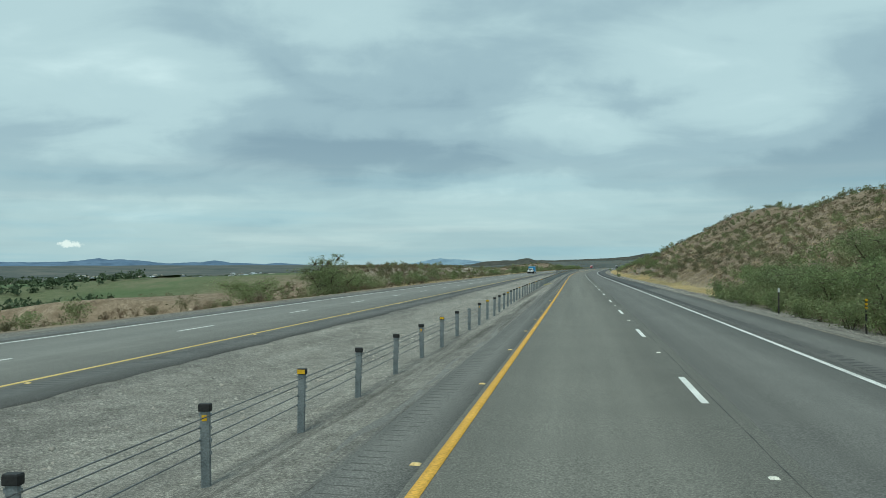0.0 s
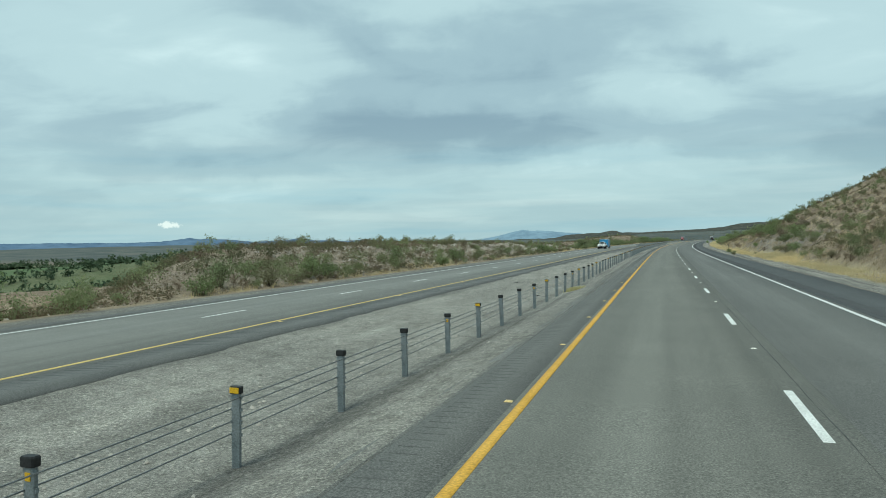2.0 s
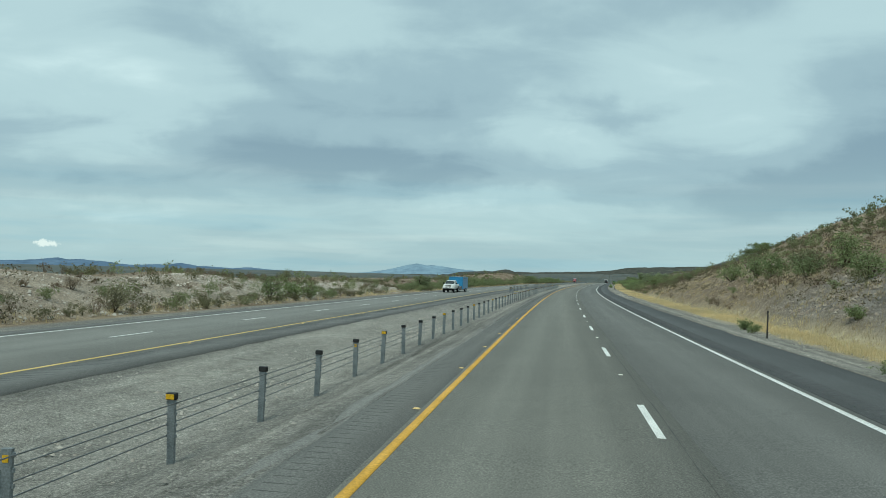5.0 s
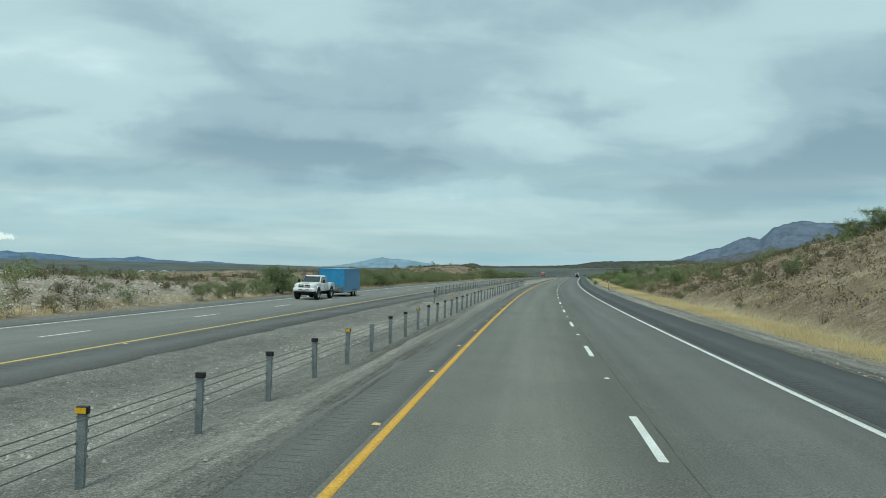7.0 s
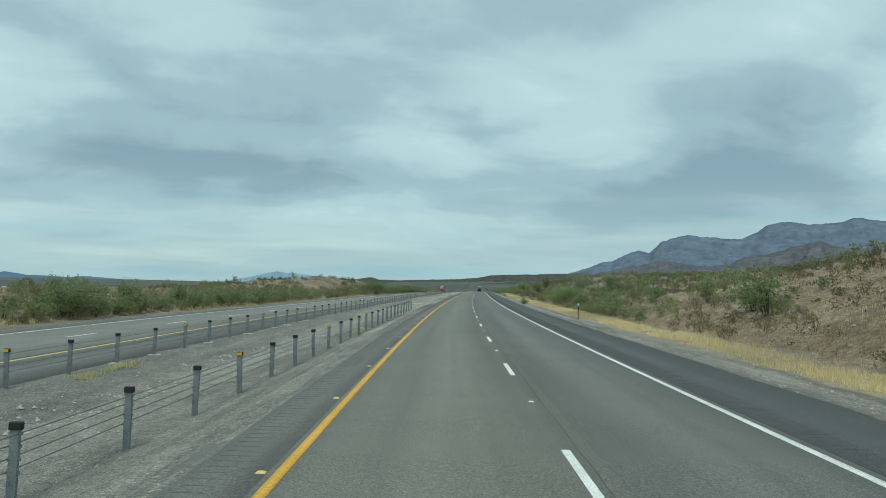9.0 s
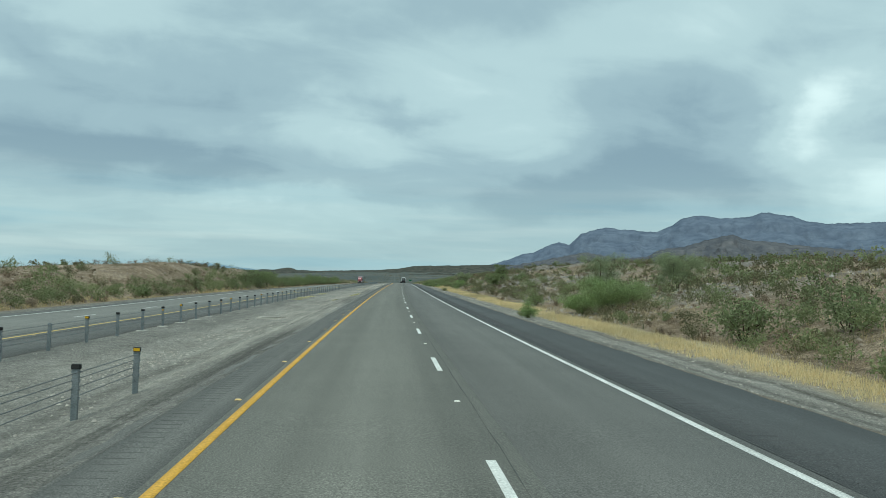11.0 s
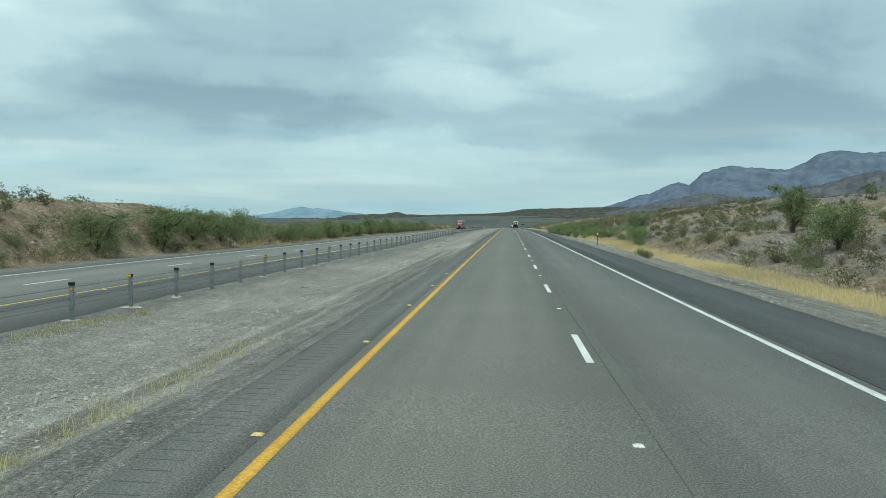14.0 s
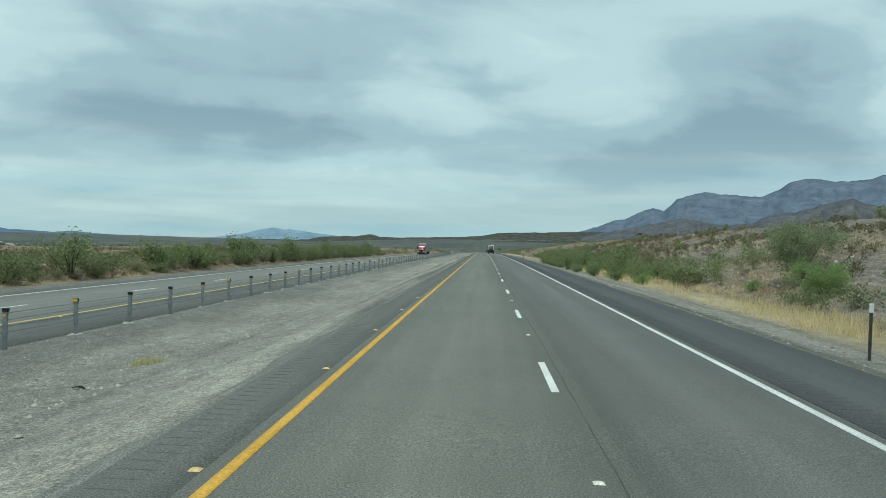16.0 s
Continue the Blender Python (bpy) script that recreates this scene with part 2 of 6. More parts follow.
def rise(s, lat):
    """Height of the natural ground over the road, with its roughness."""
    s, lat = np.broadcast_arrays(np.asarray(s, float), np.asarray(lat, float))
    section = np.interp(lat, [-22.5, -18.7, -9.1, -8.5, -7.9, -5.2, -2.9, -2.0, -1.38, 10.55, 12.5, 15.5],
                        [-0.45, -0.27, -0.29, -0.39, -0.45, -0.55, -0.30, -0.09, -0.022, -0.02, -0.14, -0.10])
    # bank and hill beside our shoulder
    hill = np.interp(s, HILL_S, HILL_H)
    power = 0.85 - 0.05 * smooth(285, 335, s)
    foot = 15.5 + 2.2 * smooth(285, 335, s)
    u = np.clip((lat - foot) / (45 - foot), 0, 1)
    right = hill * (u ** power) * (1 - 0.06 * np.sin(np.pi * u))
    past = np.clip(lat - 45, 0, None)
    right = right + np.where(past > 0, (0.012 * past - 0.10 * np.clip(past, 0, 60) * smooth(7, 14, hill)), 0)
    right = right * (1 - smooth(500, 2500, lat) * 0.3)
    # bank past the other carriageway, then the valley
    nose = s - 1.3 * np.clip(-lat - 24.5, 0, 60) * (1 - smooth(150, 230, s))
    bank = np.interp(nose, LEFT_S, LEFT_H)
    v = smooth(22.0, 31.0, -lat)
    left = bank * v
    fall = 1 - 0.72 * smooth(380, 500, s)
    drop = fall * (7 * smooth(36, 90, -lat) + 15 * smooth(90, 260, -lat)) + smooth(200, 900, -lat) * (12 + 22 * (1 - fall))
    dip = smooth(26, 80, -lat) * 5.0 * (1 - smooth(86, 104, nose))
    left = left * (1 - smooth(36, 75, -lat)) - drop - dip
    base = np.where(lat > 15.5, right - 0.10, np.where(lat < -22.0, left - 0.45 * (1 - v), section))
    wild = smooth(13.5, 19, lat) + smooth(21.5, 26, -lat)
    n = 0.10 * lumps(s / 1.7, lat / 1.7, 1) + 0.28 * lumps(s / 5.5, lat / 5.5, 2) + 0.6 * lumps(s / 17, lat / 14, 3) * smooth(20, 34, np.abs(lat)) + 0.9 * lumps(s / 9, lat / 7, 8) * smooth(24, 40, lat) * smooth(7, 12, hill)
    n = n + 2.2 * lumps(s / 70, lat / 60, 4) * smooth(60, 140, np.abs(lat)) + 6 * lumps(s / 330, lat / 290, 5) * smooth(300, 900, lat)
    gravel = (1 - wild) * (smooth(1.3, 2.2, -lat) * (1 - smooth(8.2, 9.0, -lat)) + smooth(10.7, 11.6, lat)) * (0.05 * lumps(s / 1.1, lat / 0.9, 6) + 0.03 * lumps(s / 0.5, lat / 0.5, 7))
    return base + wild * n + gravel


def ground_z(s, lat):
    far_up = smooth(1500, 4200, s) * np.clip(-line(s)[3], 0, 60) * 0.9
    valley_floor = smooth(120, 500, -np.asarray(lat, float)) * np.clip(line(s)[3], 0, 40)
    return rise(s, lat) + far_up - valley_floor


# ---- materials ----
def material(name, rough=0.8, metal=0.0, spec=0.3):
    m = bpy.data.materials.new(name)
    m.use_nodes = True
    b = m.node_tree.nodes["Principled BSDF"]
    b.inputs["Roughness"].default_value, b.inputs["Metallic"].default_value = rough, metal
    b.inputs["Specular IOR Level"].default_value = spec
    return m, m.node_tree, b


def node(tree, kind, **inputs):
    n = tree.nodes.new(kind)
    for key, value in inputs.items():
        n.inputs[key.replace("_", " ")].default_value = value
    return n


def ramp(tree, source, stops, ease="LINEAR"):
    n = tree.nodes.new("ShaderNodeValToRGB")
    el = n.color_ramp.elements
    while len(el) < len(stops):
        el.new(0.5)
    for e, (pos, col) in zip(el, stops):
        e.position = pos
        e.color = (*col, 1) if len(col) == 3 else col
    n.color_ramp.interpolation = ease
    tree.links.new(source, n.inputs[0])
    return n.outputs[0]


def blend(tree, kind, fac, a, b):
    n = tree.nodes.new("ShaderNodeMix")
    n.data_type, n.blend_type = "RGBA", kind
    for socket, value in ((n.inputs[0], fac), (n.inputs[6], a), (n.inputs[7], b)):
        if hasattr(value, "links"):
            tree.links.new(value, socket)
        else:
            socket.default_value = (*value, 1) if isinstance(value, tuple) and len(value) == 3 else value
    return n.outputs[2]


def noisy(tree, scale, detail=4, rough=0.55, stretch=(1, 1, 1)):
    co = tree.nodes.new("ShaderNodeTexCoord")
    mp = tree.nodes.new("ShaderNodeMapping")
    mp.inputs["Scale"].default_value = stretch
    tree.links.new(co.outputs["Object"], mp.inputs["Vector"])
    n = node(tree, "ShaderNodeTexNoise", Scale=scale, Detail=detail, Roughness=rough)
    tree.links.new(mp.outputs[0], n.inputs["Vector"])
    return n.outputs[0]


def bumped(tree, bsdf, height, strength=0.3, distance=0.02):
    n = node(tree, "ShaderNodeBump", Strength=strength, Distance=distance)
    tree.links.new(height, n.inputs["Height"])
    tree.links.new(n.outputs[0], bsdf.inputs["Normal"])


def grainy(name, dark, light, fine=60.0, coarse=1.5, rough=0.85, bump=0.3, depth=0.01, metal=0.0, spec=0.3):
    """A surface whose colour wanders at two scales."""
    m, t, b = material(name, rough, metal, spec)
    c1 = ramp(t, noisy(t, coarse, 5), [(0.3, dark), (0.7, light)])
    c2 = ramp(t, noisy(t, fine, 3), [(0.3, (0.72, 0.72, 0.72)), (0.7, (1.25, 1.25, 1.25))])
    t.links.new(blend(t, "MULTIPLY", 1.0, c1, c2), b.inputs["Base Color"])
    if bump:
        bumped(t, b, noisy(t, fine, 4), bump, depth)
    return m


def per_object(name, colours, fine=9.0, rough=0.8, spread=0.25, thin=0.0):
    """Colour by the thing's own random number, with a little wander on it."""
    m, t, b = material(name, rough, 0, 0.2)
    info = t.nodes.new("ShaderNodeObjectInfo")
    stops = [(i / max(1, len(colours) - 1), c) for i, c in enumerate(colours)]
    base = ramp(t, info.outputs["Random"], stops)
    geo = t.nodes.new("ShaderNodeNewGeometry")
    island = ramp(t, geo.outputs["Random Per Island"], [(0, (1 - spread,) * 3), (1, (1 + spread,) * 3)])
    t.links.new(blend(t, "MULTIPLY", 1.0, base, island), b.inputs["Base Color"])
    if thin:
        b.inputs["Subsurface Weight"].default_value = 0.0
        tr = node(t, "ShaderNodeBsdfTranslucent")
        t.links.new(blend(t, "MULTIPLY", 1.0, base, island), tr.inputs["Color"])
        mx = node(t, "ShaderNodeMixShader", Fac=thin)
        t.links.new(b.outputs[0], mx.inputs[1])
        t.links.new(tr.outputs[0], mx.inputs[2])
        t.links.new(mx.outputs[0], t.nodes["Material Output"].inputs[0])
    return m


def islands(name, colours, rough=0.85, thin=0.0):
    """Colour by each loose piece's own random number."""
    m, t, b = material(name, rough, 0, 0.2)
    geo = t.nodes.new("ShaderNodeNewGeometry")
    stops = [(i / max(1, len(colours) - 1), c) for i, c in enumerate(colours)]
    col = ramp(t, geo.outputs["Random Per Island"], stops)
    patch = ramp(t, noisy(t, 0.06, 3), [(0.3, (0.75, 0.75, 0.75)), (0.7, (1.25, 1.2, 1.15))])
    col = blend(t, "MULTIPLY", 1.0, col, patch)
    t.links.new(col, b.inputs["Base Color"])
    if thin:
        tr = node(t, "ShaderNodeBsdfTranslucent")
        t.links.new(col, tr.inputs["Color"])
        mx = node(t, "ShaderNodeMixShader", Fac=thin)
        t.links.new(b.outputs[0], mx.inputs[1])
        t.links.new(tr.outputs[0], mx.inputs[2])
        t.links.new(mx.outputs[0], t.nodes["Material Output"].inputs[0])
    return m


def asphalt(name, tone, speck, wear):
    m, t, b = material(name, 0.82, 0, 0.35)
    co = t.nodes.new("ShaderNodeUVMap")
    co.uv_map = "lane"
    mp = node(t, "ShaderNodeMapping")
    mp.inputs["Scale"].default_value = (1.3, 0.02, 1)
    t.links.new(co.outputs[0], mp.inputs["Vector"])
    streak = node(t, "ShaderNodeTexNoise", Scale=1.0, Detail=4)
    t.links.new(mp.outputs[0], streak.inputs["Vector"])
    lo, hi = tuple(c * (1 - wear) for c in tone), tuple(c * (1 + wear) for c in tone)
    c = ramp(t, streak.outputs[0], [(0.32, lo), (0.68, hi)])
    stains = ramp(t, noisy(t, 0.35, 6, 0.6), [(0.35, (0.93, 0.93, 0.93)), (0.65, (1.05, 1.05, 1.045))])
    c = blend(t, "MULTIPLY", 1.0, c, stains)
    stones = ramp(t, noisy(t, 40, 3, 0.8), [(0.30, (1 - speck,) * 3), (0.52, (1, 1, 1)), (0.75, (1 + 1.6 * speck,) * 3)])
    c = blend(t, "MULTIPLY", 1.0, c, stones)
    t.links.new(c, b.inputs["Base Color"])
    bumped(t, b, noisy(t, 60, 3), 0.35, 0.006)
    return m


M_ROAD = asphalt("travelled_asphalt", (0.180, 0.175, 0.153), 0.62, 0.13)
M_ROAD_NEW = asphalt("outer_lane_asphalt", (0.152, 0.150, 0.139), 0.60, 0.12)
M_SHOULDER = asphalt("shoulder_asphalt", (0.084, 0.086, 0.087), 0.60, 0.14)
M_INNER = asphalt("worn_shoulder_asphalt", (0.132, 0.131, 0.124), 0.62, 0.16)
M_SHOULDER_OLD = asphalt("old_shoulder_asphalt", (0.138, 0.136, 0.127), 0.62, 0.13)
M_MARGIN = asphalt("margin_asphalt", (0.152, 0.149, 0.138), 0.68, 0.16)
M_OTHER = asphalt("pale_worn_asphalt", (0.205, 0.202, 0.185), 0.36, 0.10)
M_YELLOW_PALE = grainy("faded_yellow_paint", (0.60, 0.42, 0.13), (0.72, 0.53, 0.20), 30, 0.9, 0.7, 0.15, 0.003)
M_MILLINGS = asphalt("grey_millings", (0.185, 0.180, 0.166), 0.80, 0.26)
M_YELLOW = grainy("yellow_road_paint", (0.60, 0.325, 0.045), (0.74, 0.415, 0.075), 30, 0.9, 0.7, 0.15, 0.003)
M_WHITE = grainy("white_road_paint", (0.60, 0.60, 0.57), (0.80, 0.80, 0.77), 30, 0.9, 0.7, 0.15, 0.003)
M_STEEL = grainy("galvanised_steel", (0.155, 0.180, 0.190), (0.275, 0.302, 0.312), 40, 5, 0.5, 0.1, 0.002, 0.4, 0.5)
M_CABLE = grainy("steel_cable", (0.15, 0.16, 0.165), (0.26, 0.27, 0.275), 60, 5, 0.5, 0.2, 0.002, 0.7, 0.5)
M_CAP = grainy("black_plastic_cap", (0.012, 0.012, 0.012), (0.03, 0.03, 0.03), 40, 4, 0.55, 0.1, 0.002)
M_AMBER = grainy("amber_reflector", (0.62, 0.36, 0.02), (0.75, 0.45, 0.03), 60, 8, 0.3, 0.1, 0.001)
M_CONCRETE = grainy("concrete_footing", (0.36, 0.34, 0.30), (0.52, 0.50, 0.45), 25, 3, 0.9, 0.3, 0.006)
M_REFLECT = grainy("white_reflector", (0.55, 0.57, 0.57), (0.75, 0.77, 0.77), 40, 6, 0.35, 0.1, 0.001)
M_DARK_POST = grainy("dark_steel_post", (0.03, 0.03, 0.028), (0.07, 0.065, 0.06), 40, 4, 0.7, 0.2, 0.002)
M_BARK = grainy("grey_brown_bark", (0.055, 0.042, 0.030), (0.12, 0.095, 0.07), 30, 4, 0.95, 0.4, 0.006)
M_LEAF_GREEN = per_object("mesquite_leaves", [(0.190, 0.240, 0.110), (0.235, 0.285, 0.130), (0.205, 0.240, 0.125)], spread=0.30, thin=0.40)
M_LEAF_BRIGHT = per_object("bright_mesquite_leaves", [(0.275, 0.375, 0.150), (0.320, 0.410, 0.175), (0.290, 0.360, 0.165)], spread=0.25, thin=0.50)
M_LEAF_PALE = per_object("grey_green_leaves", [(0.265, 0.315, 0.180), (0.300, 0.345, 0.200), (0.280, 0.310, 0.190)], spread=0.25, thin=0.45)
M_LEAF_OLIVE = per_object("creosote_leaves", [(0.200, 0.205, 0.115), (0.240, 0.235, 0.130), (0.215, 0.200, 0.125)], spread=0.30, thin=0.35)
M_LEAF_DRY = per_object("dry_twigs", [(0.26, 0.205, 0.145), (0.31, 0.25, 0.18), (0.24, 0.20, 0.155)], spread=0.35, thin=0.25)
M_SCRUB = islands("far_scrub_leaves", [(0.110, 0.120, 0.066), (0.170, 0.135, 0.085), (0.145, 0.140, 0.084), (0.195, 0.148, 0.098), (0.120, 0.118, 0.072)], thin=0.22)
M_GREENBELT = islands("roadside_thicket_leaves", [(0.17, 0.215, 0.10), (0.22, 0.255, 0.125), (0.20, 0.205, 0.12), (0.24, 0.22, 0.14)], thin=0.35)
M_GRASS = islands("dry_grass_blades", [(0.66, 0.545, 0.305), (0.78, 0.665, 0.405), (0.61, 0.49, 0.28), (0.83, 0.73, 0.48)], thin=0.5)
M_STONE = islands("loose_stones", [(0.19, 0.155, 0.125), (0.27, 0.23, 0.19), (0.35, 0.30, 0.25), (0.23, 0.185, 0.15), (0.46, 0.41, 0.35)])
M_GRAVEL = islands("grey_gravel", [(0.15, 0.145, 0.135), (0.23, 0.22, 0.205), (0.33, 0.315, 0.29), (0.44, 0.42, 0.38)])


def pebbles(tree, scale):
    """Distance from the middle of each pebble-like cell."""
    co = tree.nodes.new("ShaderNodeTexCoord")
    v = node(tree, "ShaderNodeTexVoronoi", Scale=scale, Randomness=1.0)
    tree.links.new(co.outputs["Object"], v.inputs["Vector"])
    return v.outputs["Distance"]


def ground_material():
    """Soil whose kind is told by the corner map: red gravelled median, green fields, far plain with blue-grey haze in
    its colour, dry slope.
    """
    m, t, b = material("desert_ground", 0.95, 0, 0.15)
    kinds = t.nodes.new("ShaderNodeVertexColor")
    kinds.layer_name = "kind"
    sep = t.nodes.new("ShaderNodeSeparateColor")
    t.links.new(kinds.outputs[0], sep.inputs[0])
    soil = ramp(t, noisy(t, 0.20, 7, 0.62), [(0.28, (0.185, 0.143, 0.105)), (0.45, (0.270, 0.217, 0.163)), (0.60, (0.350, 0.290, 0.225)), (0.78, (0.49, 0.43, 0.36))])
    patch = ramp(t, noisy(t, 0.9, 5, 0.6), [(0.35, (0.76, 0.73, 0.69)), (0.6, (1.12, 1.10, 1.06))])
    soil = blend(t, "MULTIPLY", 1.0, soil, patch)
    grit = ramp(t, pebbles(t, 16.0), [(0.0, (1.40, 1.37, 1.32)), (0.4, (1.02, 1.01, 1.0)), (0.8, (0.55, 0.53, 0.51))])
    rubble = ramp(t, pebbles(t, 3.2), [(0.0, (1.22, 1.21, 1.19)), (0.30, (1.0, 1.0, 1.0)), (0.75, (0.72, 0.70, 0.68))])
    soil = blend(t, "MULTIPLY", 0.8, soil, rubble)
    soil = blend(t, "MULTIPLY", 1.0, soil, grit)
    rough = ramp(t, noisy(t, 5.0, 7, 0.75), [(0.30, (0.58, 0.55, 0.52)), (0.5, (1.0, 1.0, 1.0)), (0.70, (1.5, 1.47, 1.42))])
    soil = blend(t, "MULTIPLY", 1.0, soil, rough)
    tone = t.nodes.new("ShaderNodeVertexColor")
    tone.layer_name = "gravel"
    chips = ramp(t, noisy(t, 24.0, 4, 0.85), [(0.32, (0.40, 0.40, 0.39)), (0.5, (1, 1, 1)), (0.68, (1.85, 1.82, 1.76))])
    cobble = ramp(t, pebbles(t, 13.0), [(0.0, (1.45, 1.43, 1.40)), (0.35, (1.08, 1.07, 1.06)), (0.7, (0.58, 0.575, 0.57))])
    chips = blend(t, "MULTIPLY", 0.35, chips, cobble)
    dark_bed = ramp(t, noisy(t, 0.6, 6, 0.6, (1, 0.35, 1)), [(0.3, (0.180, 0.175, 0.163)), (0.55, (0.225, 0.219, 0.203)), (0.75, (0.28, 0.271, 0.25))])
    pale_bed = ramp(t, noisy(t, 0.6, 6, 0.6, (1, 0.35, 1)), [(0.3, (0.265, 0.254, 0.231)), (0.55, (0.325, 0.312, 0.283)), (0.75, (0.40, 0.384, 0.35))])
    tone_sep = t.nodes.new("ShaderNodeSeparateColor")
    t.links.new(tone.outputs[0], tone_sep.inputs[0])
    chalk = ramp(t, noisy(t, 0.55, 7, 0.7), [(0.32, (0.30, 0.262, 0.215)), (0.5, (0.43, 0.395, 0.34)), (0.68, (0.56, 0.53, 0.475))])
    chalk = blend(t, "MULTIPLY", 1.0, chalk, grit)
    chalk = blend(t, "MULTIPLY", 1.0, chalk, rough)
    soil = blend(t, "MIX", tone_sep.outputs[1], soil, chalk)
    bed = blend(t, "MIX", tone_sep.outputs[0], dark_bed, pale_bed)
    bed = blend(t, "MULTIPLY", 1.0, bed, chips)
    lane = t.nodes.new("ShaderNodeAttribute")
    lane.attribute_name = "lane"

    def drawn(across, along, detail=5):
        """Noise drawn out along the road, as wheels and water leave it."""
        mp = t.nodes.new("ShaderNodeMapping")
        mp.inputs["Scale"].default_value = (across, along, 1)
        t.links.new(lane.outputs["Vector"], mp.inputs["Vector"])
        n = node(t, "ShaderNodeTexNoise", Scale=1.0, Detail=detail, Roughness=0.6)
        t.links.new(mp.outputs[0], n.inputs["Vector"])
        return n.outputs[0]

    lane_sep = t.nodes.new("ShaderNodeSeparateXYZ")
    t.links.new(lane.outputs["Vector"], lane_sep.inputs[0])
    beside = node(t, "ShaderNodeMapRange")
    for key, value in (("From Min", -4.2), ("From Max", -2.6), ("To Min", 0.22), ("To Max", 1.0)):
        beside.inputs[key].default_value = value
    t.links.new(lane_sep.outputs[0], beside.inputs["Value"])
    bed = blend(t, "MULTIPLY", beside.outputs[0], bed, ramp(t, drawn(1.5, 0.022), [(0.34, (0.52, 0.51, 0.50)), (0.5, (1, 1, 1)), (0.66, (1.36, 1.34, 1.30))]))
    fleck = ramp(t, pebbles(t, 9.0), [(0.0, (1.9, 1.87, 1.8)), (0.16, (1.45, 1.43, 1.39)), (0.24, (1, 1, 1)), (0.75, (0.86, 0.86, 0.855))])
    bed = blend(t, "MULTIPLY", ramp(t, noisy(t, 0.9, 5, 0.7), [(0.42, (0.1,) * 3), (0.62, (1.0,) * 3)]), bed, fleck)
    crumbs = ramp(t, noisy(t, 55.0, 3, 0.9), [(0.36, (0.55, 0.55, 0.545)), (0.5, (1, 1, 1)), (0.64, (1.55, 1.53, 1.49))])
    bed = blend(t, "MULTIPLY", 0.8, bed, crumbs)
    lumpy = ramp(t, noisy(t, 2.2, 6, 0.7), [(0.33, (0.76, 0.755, 0.75)), (0.52, (1, 1, 1)), (0.70, (1.16, 1.155, 1.14))])
    bed = blend(t, "MULTIPLY", 1.0, bed, lumpy)
    beds = t.nodes.new("ShaderNodeMapping")
    beds.inputs["Rotation"].default_value = (0, 0, math.radians(32))
    beds.inputs["Scale"].default_value = (3.2, 0.30, 1)
    t.links.new(lane.outputs["Vector"], beds.inputs["Vector"])
    layer = node(t, "ShaderNodeTexNoise", Scale=1.0, Detail=6, Roughness=0.65)
    t.links.new(beds.outputs[0], layer.inputs["Vector"])
    slate = ramp(t, layer.outputs[0], [(0.32, (0.130, 0.118, 0.108)), (0.5, (0.225, 0.207, 0.190)), (0.68, (0.36, 0.335, 0.305))])
    slate = blend(t, "MULTIPLY", 1.0, slate, grit)
    soil = blend(t, "MIX", tone_sep.outputs[2], soil, blend(t, "MULTIPLY", 1.0, slate, rough))
    field = ramp(t, noisy(t, 0.016, 8, 0.72), [(0.36, (0.060, 0.108, 0.045)), (0.50, (0.090, 0.135, 0.062)), (0.60, (0.135, 0.150, 0.085)), (0.74, (0.215, 0.195, 0.130))])
    # far ground: scrub and soil tones with a blue-grey haze tint mixed in
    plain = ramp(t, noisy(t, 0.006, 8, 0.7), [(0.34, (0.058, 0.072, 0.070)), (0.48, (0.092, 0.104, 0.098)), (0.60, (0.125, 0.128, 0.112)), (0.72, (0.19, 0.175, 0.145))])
    c = blend(t, "MIX", sep.outputs[0], soil, bed)
    c = blend(t, "MIX", sep.outputs[1], c, field)
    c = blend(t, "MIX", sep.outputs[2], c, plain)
    straw = ramp(t, noisy(t, 1.3, 6, 0.65), [(0.3, (0.37, 0.30, 0.19)), (0.55, (0.52, 0.44, 0.285)), (0.75, (0.62, 0.54, 0.37))])
    c = blend(t, "MIX", kinds.outputs["Alpha"], c, straw)
    t.links.new(c, b.inputs["Base Color"])
    bumped(t, b, noisy(t, 9.0, 6, 0.7), 0.9, 0.08)
    return m


M_GROUND = ground_material()


